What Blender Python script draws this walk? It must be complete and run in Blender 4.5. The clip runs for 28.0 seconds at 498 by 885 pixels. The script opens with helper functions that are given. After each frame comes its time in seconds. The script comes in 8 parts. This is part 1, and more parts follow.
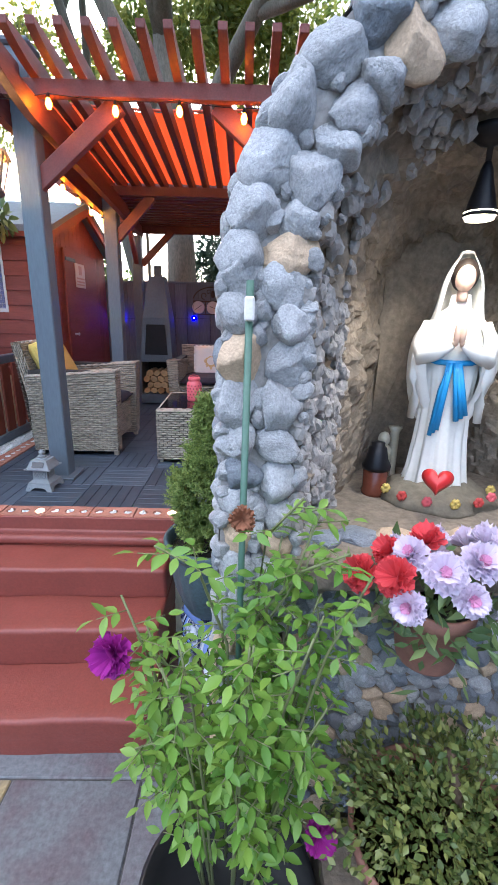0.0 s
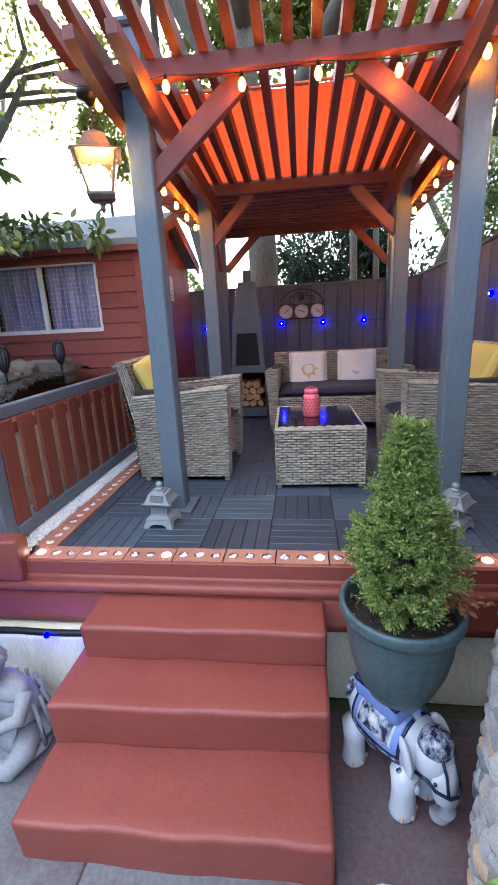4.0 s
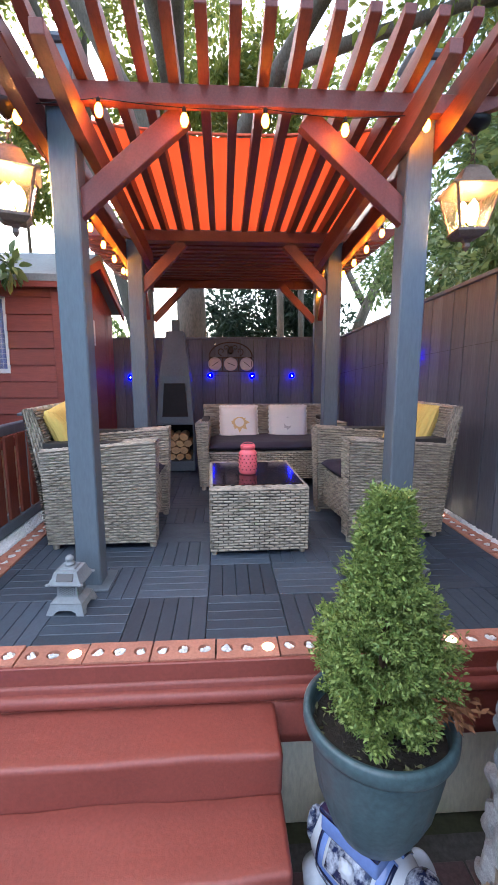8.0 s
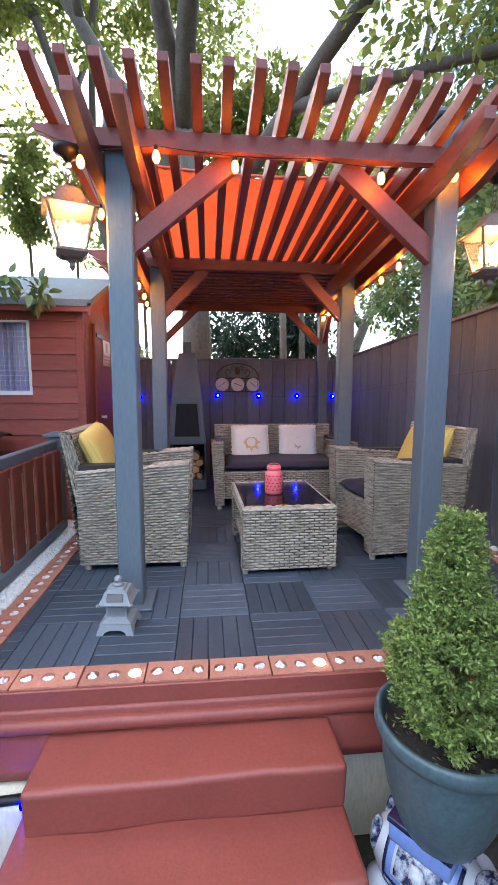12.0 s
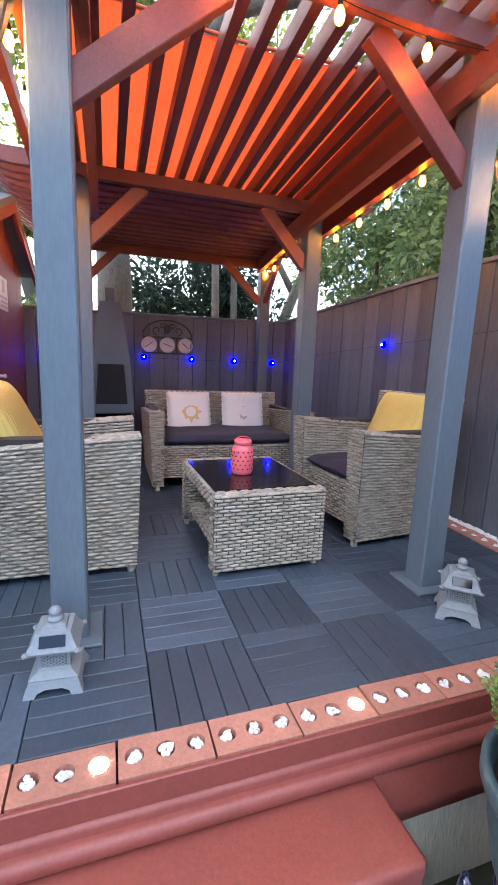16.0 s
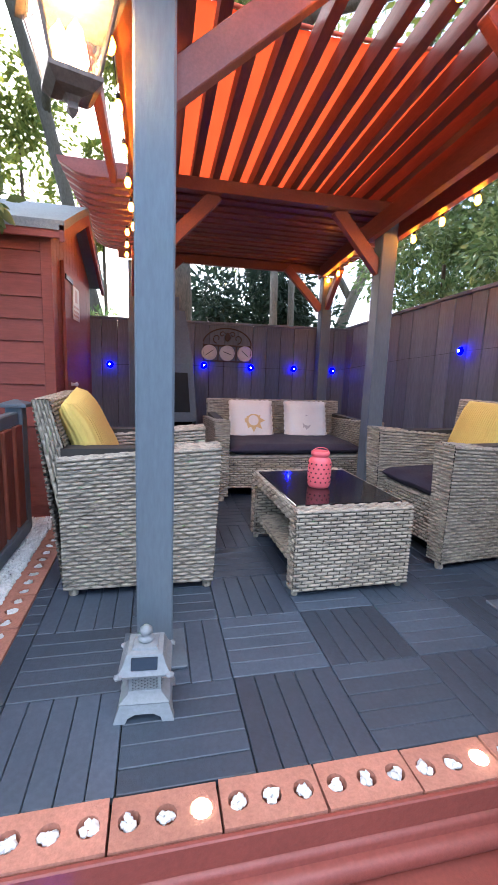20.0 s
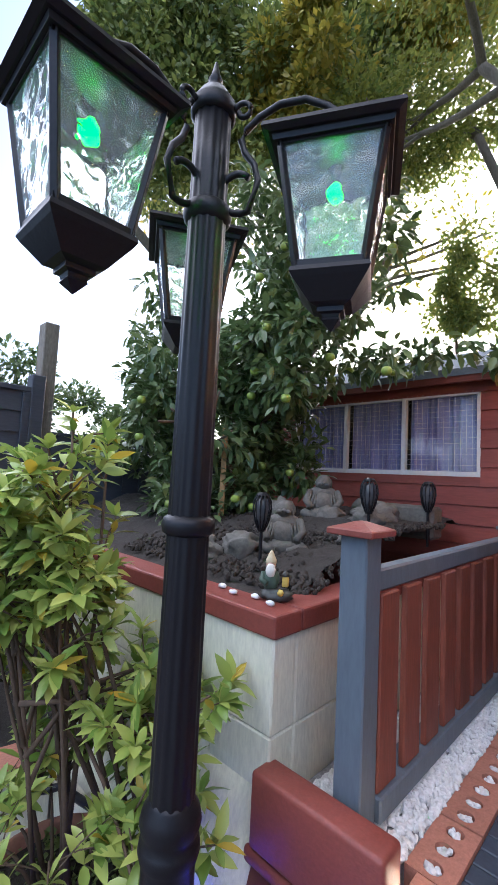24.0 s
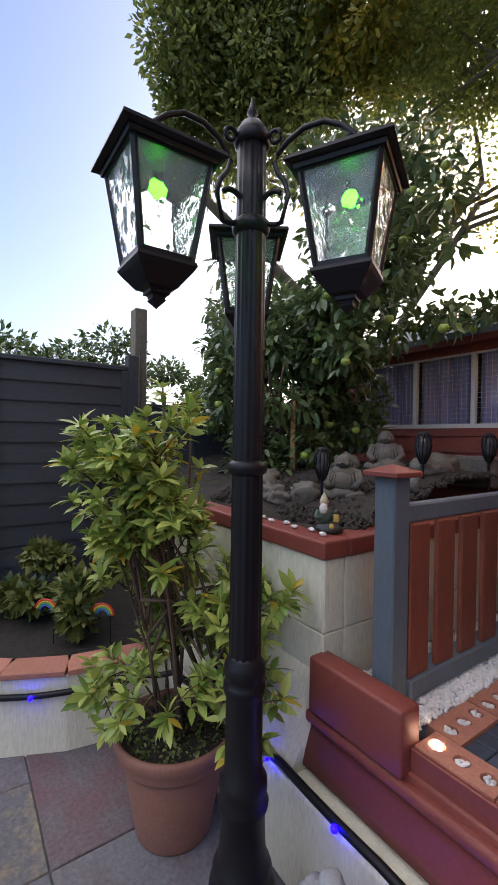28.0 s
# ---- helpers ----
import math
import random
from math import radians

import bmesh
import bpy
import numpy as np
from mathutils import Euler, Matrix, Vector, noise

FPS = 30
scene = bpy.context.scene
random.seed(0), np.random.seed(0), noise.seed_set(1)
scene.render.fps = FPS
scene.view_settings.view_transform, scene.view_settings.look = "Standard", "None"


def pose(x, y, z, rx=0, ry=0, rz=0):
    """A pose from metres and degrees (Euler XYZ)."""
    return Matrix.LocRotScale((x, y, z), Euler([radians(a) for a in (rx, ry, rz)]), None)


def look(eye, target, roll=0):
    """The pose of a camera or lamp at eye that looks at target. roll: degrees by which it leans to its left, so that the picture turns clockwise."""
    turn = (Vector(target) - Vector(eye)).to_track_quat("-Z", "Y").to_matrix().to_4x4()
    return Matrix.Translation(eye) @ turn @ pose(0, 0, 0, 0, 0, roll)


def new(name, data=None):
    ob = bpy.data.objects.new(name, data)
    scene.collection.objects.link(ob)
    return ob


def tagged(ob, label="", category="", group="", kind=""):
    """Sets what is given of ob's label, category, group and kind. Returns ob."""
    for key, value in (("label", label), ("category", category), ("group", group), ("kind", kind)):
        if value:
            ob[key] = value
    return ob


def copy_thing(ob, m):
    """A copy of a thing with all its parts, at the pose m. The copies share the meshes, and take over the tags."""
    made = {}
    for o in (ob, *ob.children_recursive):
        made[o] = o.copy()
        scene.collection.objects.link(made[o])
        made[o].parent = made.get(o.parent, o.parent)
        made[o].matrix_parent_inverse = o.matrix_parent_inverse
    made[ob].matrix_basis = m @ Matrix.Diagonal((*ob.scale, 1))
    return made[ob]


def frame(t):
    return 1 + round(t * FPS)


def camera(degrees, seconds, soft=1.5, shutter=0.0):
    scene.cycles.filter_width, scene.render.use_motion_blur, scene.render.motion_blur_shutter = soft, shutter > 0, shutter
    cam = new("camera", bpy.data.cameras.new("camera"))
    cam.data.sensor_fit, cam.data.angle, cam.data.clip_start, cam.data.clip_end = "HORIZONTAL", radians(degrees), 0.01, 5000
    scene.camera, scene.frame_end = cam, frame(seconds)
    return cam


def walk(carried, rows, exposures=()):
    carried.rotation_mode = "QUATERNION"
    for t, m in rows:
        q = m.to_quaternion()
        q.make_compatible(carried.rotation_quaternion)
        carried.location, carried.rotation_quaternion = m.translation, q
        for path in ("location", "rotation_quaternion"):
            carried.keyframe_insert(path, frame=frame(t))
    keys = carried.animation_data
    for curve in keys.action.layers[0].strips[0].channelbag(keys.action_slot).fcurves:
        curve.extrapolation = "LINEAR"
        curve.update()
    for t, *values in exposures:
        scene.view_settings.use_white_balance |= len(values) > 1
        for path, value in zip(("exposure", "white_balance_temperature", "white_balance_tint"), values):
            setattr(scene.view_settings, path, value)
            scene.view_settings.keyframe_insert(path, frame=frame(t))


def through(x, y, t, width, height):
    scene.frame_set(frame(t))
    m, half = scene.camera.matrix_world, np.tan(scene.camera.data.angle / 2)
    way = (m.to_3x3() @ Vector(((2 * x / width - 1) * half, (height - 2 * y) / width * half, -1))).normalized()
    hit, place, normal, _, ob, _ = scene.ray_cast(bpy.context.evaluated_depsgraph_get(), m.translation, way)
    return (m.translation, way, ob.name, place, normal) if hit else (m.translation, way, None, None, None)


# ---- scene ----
cam = camera(60.3, 28.0)
PATH = [
    (0, (0.399, 0.415, 1.564), (0.425, 2.333, 0.997), 1.4),
    (0.5, (0.342, 0.417, 1.586), (0.264, 2.336, 1.028), 1.9),
    (1, (0.265, 0.443, 1.6), (0.071, 2.362, 1.07), 1.6),
    (1.5, (0.193, 0.483, 1.595), (-0.134, 2.394, 1.102), 0.9),
    (2, (0.184, 0.612, 1.576), (-0.424, 2.459, 1.108), -1.3),
    (2.5, (0.184, 0.735, 1.547), (-0.497, 2.557, 1.083), -3.2),
    (3, (0.151, 0.774, 1.543), (-0.428, 2.625, 1.056), -3.9),
    (3.5, (0.064, 0.804, 1.538), (-0.299, 2.69, 0.98), -3.4),
    (4, (-0.004, 0.769, 1.563), (-0.255, 2.678, 1.02), -2.9),
    (4.5, (-0.031, 0.754, 1.555), (-0.146, 2.694, 1.082), -1.3),
    (6.5, (-0.016, 0.749, 1.544), (-0.004, 2.72, 1.203), 0.3),
    (7, (-0.03, 0.842, 1.532), (0.026, 2.814, 1.206), 0.5),
    (7.5, (-0.089, 0.952, 1.525), (0.018, 2.923, 1.2), 0.9),
    (8, (-0.091, 1.012, 1.546), (0.029, 2.982, 1.227), 0.0),
    (8.5, (-0.116, 1.049, 1.533), (0.099, 3.018, 1.253), 1.0),
    (9, (-0.096, 1.078, 1.537), (0.177, 3.041, 1.27), 0.5),
    (9.5, (-0.077, 1.103, 1.53), (0.265, 3.055, 1.265), 0.8),
    (10, (-0.102, 1.106, 1.527), (0.293, 3.047, 1.25), 1.4),
    (10.5, (-0.175, 1.001, 1.613), (0.221, 2.939, 1.32), 1.6),
    (11, (-0.222, 1.019, 1.554), (0.149, 2.968, 1.3), 1.1),
    (11.5, (-0.293, 0.958, 1.599), (-0.011, 2.921, 1.347), 1.0),
    (12, (-0.333, 0.95, 1.587), (-0.144, 2.926, 1.343), 0.2),
    (12.5, (-0.344, 0.99, 1.567), (-0.174, 2.968, 1.323), -0.3),
    (14.5, (-0.391, 1.359, 1.504), (-0.106, 3.31, 1.169), 0.9),
    (15, (-0.474, 1.409, 1.517), (-0.121, 3.346, 1.161), 1.8),
    (15.5, (-0.532, 1.446, 1.518), (-0.03, 3.349, 1.165), 1.7),
    (16, (-0.554, 1.493, 1.501), (0.065, 3.359, 1.139), 2.3),
    (16.5, (-0.52, 1.555, 1.488), (0.257, 3.363, 1.129), 2.6),
    (17, (-0.471, 1.602, 1.482), (0.45, 3.338, 1.112), 3.0),
    (17.5, (-0.464, 1.621, 1.482), (0.477, 3.348, 1.116), 3.2),
    (18, (-0.463, 1.64, 1.474), (0.365, 3.426, 1.123), 2.5),
    (18.5, (-0.471, 1.659, 1.465), (0.251, 3.493, 1.128), 2.5),
    (19, (-0.514, 1.671, 1.463), (0.016, 3.569, 1.12), 1.5),
    (19.5, (-0.604, 1.659, 1.482), (-0.132, 3.573, 1.141), 1.7),
    (20, (-0.679, 1.617, 1.493), (-0.252, 3.542, 1.16), 2.1),
    (20.5, (-0.728, 1.566, 1.51), (-0.358, 3.507, 1.201), 2.5),
    (22.5, (-0.830, 1.455, 1.548), (-1.230, 3.414, 1.520), 1.0),
    (23, (-0.832, 1.381, 1.479), (-1.64, 3.203, 1.649), 2.3),
    (23.5, (-0.832, 1.382, 1.529), (-1.993, 3.007, 1.637), 3.2),
    (24, (-0.78, 1.368, 1.48), (-2.174, 2.793, 1.638), 2.9),
    (24.5, (-0.751, 1.277, 1.475), (-2.204, 2.643, 1.628), 2.8),
    (25, (-0.698, 1.189, 1.474), (-2.167, 2.543, 1.565), 2.6),
    (25.5, (-0.647, 1.174, 1.475), (-2.103, 2.545, 1.516), 2.4),
    (26, (-0.578, 1.216, 1.489), (-2.037, 2.584, 1.516), 1.8),
    (26.5, (-0.527, 1.234, 1.488), (-2.066, 2.51, 1.514), 1.4),
    (27, (-0.506, 1.25, 1.474), (-2.127, 2.421, 1.495), 0.6),
    (27.5, (-0.499, 1.26, 1.461), (-2.134, 2.411, 1.459), 0.6),
    (28, (-0.498, 1.251, 1.46), (-2.148, 2.381, 1.436), 0.8),
]
EXPOSURES = [(0.0, 2.0, 5750, 12), (2.5, 2.1, 5750, 12), (4.0, 2.05, 5750, 12), (7.0, 2.02, 5750, 12), (9.0, 2.17, 5750, 12), (12.0, 2.15, 5750, 12), (15.5, 2.27, 5700, 12), (17.0, 2.40, 5700, 12), (19.0, 2.34, 5700, 12), (22.5, 2.35, 5700, 12), (23.0, 2.35, 5700, 12), (24.0, 1.78, 5880, 17), (25.0, 1.18, 6300, 19), (26.5, 1.22, 6450, 18), (28.0, 1.06, 6600, 20)]
walk(cam, [(t, look(eye, target, roll)) for t, eye, target, roll in PATH], EXPOSURES)

# ---- light ----
world = bpy.data.worlds.new("dusk_sky")
scene.world = world
world.use_nodes = True
wn = world.node_tree.nodes
sky = wn.new("ShaderNodeTexSky")
sky.sky_type, sky.sun_disc = "NISHITA", False
sky.sun_elevation, sky.sun_rotation = radians(28), radians(340)
sky.air_density, sky.dust_density, sky.ozone_density = 1.0, 3.0, 2.5
wn["Background"].inputs["Strength"].default_value = 0.15
world.node_tree.links.new(sky.outputs[0], wn["Background"].inputs["Color"])

sun_data = bpy.data.lights.new("sun", "SUN")
sun_data.energy, sun_data.angle, sun_data.color = 2.6, radians(128), (1.0, 0.97, 0.94)
sun = new("sun", sun_data)
sun.matrix_world = look((0, 0, 10), (0.12, -0.10, 10 - 1.0))


# ---- shape helpers ----
def thing(name, label, category, at=(0, 0, 0), group="", rz=0.0, kind=""):
    ob = new(name)
    ob.empty_display_size = 0.05
    ob.matrix_world = pose(*at, 0, 0, rz)
    return tagged(ob, label, category, group, kind)


def to_mesh(name, bm, material, smooth=False):
    data = bpy.data.meshes.new(name)
    bmesh.ops.recalc_face_normals(bm, faces=bm.faces)
    for f in bm.faces:
        f.smooth = smooth
    bm.to_mesh(data)
    bm.free()
    data.materials.append(material)
    return data


def part(name, bm, material, parent=None, label="", smooth=False, kind=""):
    ob = new(name, bm if isinstance(bm, bpy.types.Mesh) else to_mesh(name, bm, material, smooth))
    ob.parent = parent
    return tagged(ob, label, "", "", kind)


def setting(name, bm, material, label, category, smooth=False):
    return tagged(new(name, to_mesh(name, bm, material, smooth)), label, category, "", "structure")


def bx(x0, y0, z0, x1, y1, z1, bevel=0.0, bm=None, seg=1, m=None):
    """A box, its edges rounded by bevel; joined into bm where that is given."""
    own = bmesh.new()
    bmesh.ops.create_cube(own, size=1)
    for v in own.verts:
        v.co = Vector(((x0 + x1) / 2 + v.co.x * (x1 - x0), (y0 + y1) / 2 + v.co.y * (y1 - y0), (z0 + z1) / 2 + v.co.z * (z1 - z0)))
    if bevel:
        bmesh.ops.bevel(own, geom=own.edges[:] + own.verts[:], offset=bevel, segments=seg, profile=0.5, affect="EDGES")
    if m is not None:
        own.transform(m)
    return own if bm is None else join(bm, own)


def join(bm, own):
    data = bpy.data.meshes.new("tmp")
    own.to_mesh(data)
    own.free()
    bm.from_mesh(data)
    bpy.data.meshes.remove(data)
    return bm


def beam(p, q, w, h, bevel=0.003, bm=None, up=(0, 0, 1)):
    """A square bar from p to q, w wide and h deep."""
    p, q = Vector(p), Vector(q)
    d = q - p
    z = d.normalized()
    x = z.cross(Vector(up))
    x = Vector((1, 0, 0)) if x.length < 1e-5 else x.normalized()
    y = z.cross(x)
    m = Matrix((x, y, z)).transposed().to_4x4()
    m.translation = p
    return bx(-w / 2, -h / 2, 0, w / 2, h / 2, d.length, bevel, bm, m=m)


def lathe(profile, seg=24, bm=None, m=None, wob=None):
    """A turned body from rows of (radius, height)."""
    own = bmesh.new()
    rings = []
    for r, z in profile:
        ring = []
        for i in range(seg):
            a = 2 * math.pi * i / seg
            k = r * (wob(a, z) if wob else 1)
            ring.append(own.verts.new((k * math.cos(a), k * math.sin(a), z)))
        rings.append(ring)
    for a, b in zip(rings, rings[1:]):
        for i in range(seg):
            own.faces.new((a[i], a[(i + 1) % seg], b[(i + 1) % seg], b[i]))
    if profile[0][0] > 1e-4:
        own.faces.new(rings[0][::-1])
    if profile[-1][0] > 1e-4:
        own.faces.new(rings[-1])
    bmesh.ops.remove_doubles(own, verts=own.verts, dist=1e-6)
    if m is not None:
        own.transform(m)
    return own if bm is None else join(bm, own)


def tube(points, r, seg=8, bm=None, taper=1.0):
    """A round rod along points."""
    own = bmesh.new()
    pts = [Vector(p) for p in points]
    rings = []
    n = len(pts)
    for i, p in enumerate(pts):
        d = (pts[min(i + 1, n - 1)] - pts[max(i - 1, 0)]).normalized()
        x = d.orthogonal() if abs(d.z) > 0.99 else d.cross(Vector((0, 0, 1)))
        x.normalize()
        y = d.cross(x)
        k = r * (1 + (taper - 1) * i / max(n - 1, 1))
        rings.append([own.verts.new(p + k * (x * math.cos(2 * math.pi * j / seg) + y * math.sin(2 * math.pi * j / seg))) for j in range(seg)])
    for a, b in zip(rings, rings[1:]):
        for j in range(seg):
            own.faces.new((a[j], a[(j + 1) % seg], b[(j + 1) % seg], b[j]))
    own.faces.new(rings[0][::-1])
    own.faces.new(rings[-1])
    return own if bm is None else join(bm, own)


def lump(rx, ry, rz, rough=0.12, seed=0, sub=2, scale=1.6, at=(0, 0, 0), bm=None, m=None):
    """An uneven stone-like lump."""
    own = bmesh.new()
    bmesh.ops.create_icosphere(own, subdivisions=sub, radius=1)
    for v in own.verts:
        k = 1 + rough * noise.noise(v.co * scale + Vector((seed * 7.3, seed * 3.1, seed)))
        v.co = Vector((v.co.x * rx * k, v.co.y * ry * k, v.co.z * rz * k))
    if m is not None:
        own.transform(m)
    for v in own.verts:
        v.co += Vector(at)
    return own if bm is None else join(bm, own)


def prism(outline, y0, y1, axis="y", bm=None):
    """An outline of (a, z) drawn through from y0 to y1; axis x: the outline lies in y, z."""
    own = bmesh.new()
    def at(a, z, d):
        return (a, d, z) if axis == "y" else (d, a, z) if axis == "x" else (a, z, d)
    lo = [own.verts.new(at(a, z, y0)) for a, z in outline]
    hi = [own.verts.new(at(a, z, y1)) for a, z in outline]
    n = len(outline)
    own.faces.new(lo)
    own.faces.new(hi[::-1])
    for i in range(n):
        own.faces.new((lo[i], hi[i], hi[(i + 1) % n], lo[(i + 1) % n]))
    return own if bm is None else join(bm, own)


# ---- materials ----
def mat(name, colour, rough=0.6, metal=0.0, vary=0.25, scale=8.0, fine=60.0, bump=0.15, stretch=(1, 1, 1), per=0.0, other=None,
        coat=0.0, uv=False, spec=0.5, stain=0.0):
    """Colour with variation at two scales, bump by the same grain. per: variation from piece to piece; other: a second colour in patches."""
    m = bpy.data.materials.new(name)
    m.use_nodes = True
    nt, n = m.node_tree, m.node_tree.nodes
    b = n["Principled BSDF"]
    link = nt.links.new
    tc = n.new("ShaderNodeTexCoord")
    mp = n.new("ShaderNodeMapping")
    mp.inputs["Scale"].default_value = stretch
    link(tc.outputs["UV" if uv else "Object"], mp.inputs[0])
    big, small = n.new("ShaderNodeTexNoise"), n.new("ShaderNodeTexNoise")
    for node, s, det in ((big, scale, 4), (small, fine, 6)):
        node.inputs["Scale"].default_value, node.inputs["Detail"].default_value, node.inputs["Roughness"].default_value = s, det, 0.65
        link(mp.outputs[0], node.inputs["Vector"])
    info = n.new("ShaderNodeObjectInfo")
    if per:
        off = n.new("ShaderNodeVectorMath")
        off.operation = "ADD"
        sc = n.new("ShaderNodeMath")
        sc.operation, sc.inputs[1].default_value = "MULTIPLY", 37.0
        link(info.outputs["Random"], sc.inputs[0])
        link(mp.outputs[0], off.inputs[0])
        link(sc.outputs[0], off.inputs[1])
        link(off.outputs[0], big.inputs["Vector"])
    mixed = n.new("ShaderNodeMix")
    mixed.data_type = "RGBA"
    second = other or tuple(c * 0.6 for c in colour)
    mixed.inputs["A"].default_value, mixed.inputs["B"].default_value = (*colour, 1), (*second, 1)
    ramp = n.new("ShaderNodeMapRange")
    ramp.inputs["From Min"].default_value, ramp.inputs["From Max"].default_value = 0.42, 0.68
    link(big.outputs["Fac"], ramp.inputs["Value"])
    amount = n.new("ShaderNodeMath")
    amount.operation, amount.inputs[1].default_value = "MULTIPLY", 1.0 if other else vary
    link(ramp.outputs[0], amount.inputs[0])
    link(amount.outputs[0], mixed.inputs["Factor"])
    hsv = n.new("ShaderNodeHueSaturation")
    link(mixed.outputs["Result"], hsv.inputs["Color"])
    val = n.new("ShaderNodeMapRange")
    val.inputs["From Min"].default_value, val.inputs["From Max"].default_value = 0.3, 0.7
    val.inputs["To Min"].default_value, val.inputs["To Max"].default_value = 1 - vary * 0.7, 1 + vary * 0.5
    link(small.outputs["Fac"], val.inputs["Value"])
    if per:
        pv = n.new("ShaderNodeMapRange")
        pv.inputs["To Min"].default_value, pv.inputs["To Max"].default_value = 1 - per, 1 + per
        link(info.outputs["Random"], pv.inputs["Value"])
        times = n.new("ShaderNodeMath")
        times.operation = "MULTIPLY"
        link(val.outputs[0], times.inputs[0])
        link(pv.outputs[0], times.inputs[1])
        link(times.outputs[0], hsv.inputs["Value"])
    else:
        link(val.outputs[0], hsv.inputs["Value"])
    link(hsv.outputs[0], b.inputs["Base Color"])
    b.inputs["Metallic"].default_value = metal
    b.inputs["Specular IOR Level"].default_value = spec
    b.inputs["Coat Weight"].default_value = coat
    rr = n.new("ShaderNodeMapRange")
    rr.inputs["To Min"].default_value, rr.inputs["To Max"].default_value = max(rough - 0.12, 0.02), min(rough + 0.12, 1)
    link(big.outputs["Fac"], rr.inputs["Value"])
    link(rr.outputs[0], b.inputs["Roughness"])
    if bump:
        bp = n.new("ShaderNodeBump")
        bp.inputs["Strength"].default_value, bp.inputs["Distance"].default_value = bump, 0.01
        add = n.new("ShaderNodeMath")
        add.operation = "MULTIPLY_ADD"
        add.inputs[1].default_value = 0.4
        link(small.outputs["Fac"], add.inputs[0])
        link(big.outputs["Fac"], add.inputs[2])
        link(add.outputs[0], bp.inputs["Height"])
        link(bp.outputs[0], b.inputs["Normal"])
    return m


def glow(name, colour, strength):
    m = bpy.data.materials.new(name)
    m.use_nodes = True
    b = m.node_tree.nodes["Principled BSDF"]
    b.inputs["Base Color"].default_value = (*colour, 1)
    b.inputs["Emission Color"].default_value, b.inputs["Emission Strength"].default_value = (*colour, 1), strength
    return m


def glass(name, colour=(1, 1, 1), rough=0.02, bump=0.0, scale=40.0):
    m = bpy.data.materials.new(name)
    m.use_nodes = True
    n, link = m.node_tree.nodes, m.node_tree.links.new
    b = n["Principled BSDF"]
    b.inputs["Base Color"].default_value, b.inputs["Roughness"].default_value = (*colour, 1), rough
    b.inputs["Transmission Weight"].default_value, b.inputs["IOR"].default_value = 1.0, 1.45
    if bump:
        v = n.new("ShaderNodeTexVoronoi")
        v.feature = "SMOOTH_F1"
        v.inputs["Scale"].default_value = scale
        tc = n.new("ShaderNodeTexCoord")
        link(tc.outputs["Object"], v.inputs["Vector"])
        bp = n.new("ShaderNodeBump")
        bp.inputs["Strength"].default_value, bp.inputs["Distance"].default_value = bump, 0.01
        link(v.outputs["Distance"], bp.inputs["Height"])
        link(bp.outputs[0], b.inputs["Normal"])
    return m


def leafy(name, colour, other, rough=0.5, through=0.35):
    """Leaves: colour varies from leaf to leaf, and light passes through them."""
    m = bpy.data.materials.new(name)
    m.use_nodes = True
    n, link = m.node_tree.nodes, m.node_tree.links.new
    b = n["Principled BSDF"]
    geo = n.new("ShaderNodeNewGeometry")
    mixed = n.new("ShaderNodeMix")
    mixed.data_type = "RGBA"
    mixed.inputs["A"].default_value, mixed.inputs["B"].default_value = (*colour, 1), (*other, 1)
    link(geo.outputs["Random Per Island"], mixed.inputs["Factor"])
    link(mixed.outputs["Result"], b.inputs["Base Color"])
    b.inputs["Roughness"].default_value = rough
    tr = n.new("ShaderNodeBsdfTranslucent")
    link(mixed.outputs["Result"], tr.inputs["Color"])
    ms = n.new("ShaderNodeMixShader")
    ms.inputs[0].default_value = through
    link(b.outputs[0], ms.inputs[1])
    link(tr.outputs[0], ms.inputs[2])
    link(ms.outputs[0], n["Material Output"].inputs["Surface"])
    return m


RED_PAINT = mat("red_masonry_paint", (0.222, 0.052, 0.037), 0.5, vary=0.2, scale=5, fine=90, bump=0.28)
BRICK = mat("brick_red", (0.42, 0.18, 0.12), 0.8, vary=0.3, scale=9, fine=120, bump=0.4, per=0.15)
TIMBER = mat("stained_red_timber", (0.19, 0.050, 0.037), 0.5, vary=0.3, scale=4, fine=40, bump=0.15, stretch=(3, 0.6, 3), per=0.12)
POST = mat("blue_grey_paint", (0.105, 0.132, 0.158), 0.5, vary=0.18, scale=3, fine=50, bump=0.12, stretch=(2, 2, 0.4))
SLAT = mat("grey_composite_slat", (0.042, 0.058, 0.080), 0.5, vary=0.3, scale=5, fine=70, bump=0.2, per=0.12)
SLAT_PALE = mat("worn_composite_slat", (0.060, 0.081, 0.110), 0.5, vary=0.3, scale=5, fine=70, bump=0.2, per=0.10)
SLAT_DARK = mat("dark_composite_slat", (0.035, 0.047, 0.065), 0.5, vary=0.3, scale=5, fine=70, bump=0.2, per=0.12)
UNDER = mat("dark_gap", (0.012, 0.013, 0.016), 0.8, vary=0.2, bump=0)
FENCE = mat("dark_stained_boards", (0.110, 0.118, 0.143), 0.6, vary=0.35, scale=2.5, fine=30, bump=0.2, stretch=(3, 3, 0.3), per=0.25)
FENCE_BLUE = mat("dark_slate_boards", (0.035, 0.042, 0.055), 0.6, vary=0.3, scale=3, fine=30, bump=0.2, stretch=(0.5, 0.5, 3), per=0.15)
SHED = mat("shed_red_boards", (0.22, 0.05, 0.035), 0.65, vary=0.25, scale=3, fine=35, bump=0.2, stretch=(0.4, 0.4, 3), per=0.1)
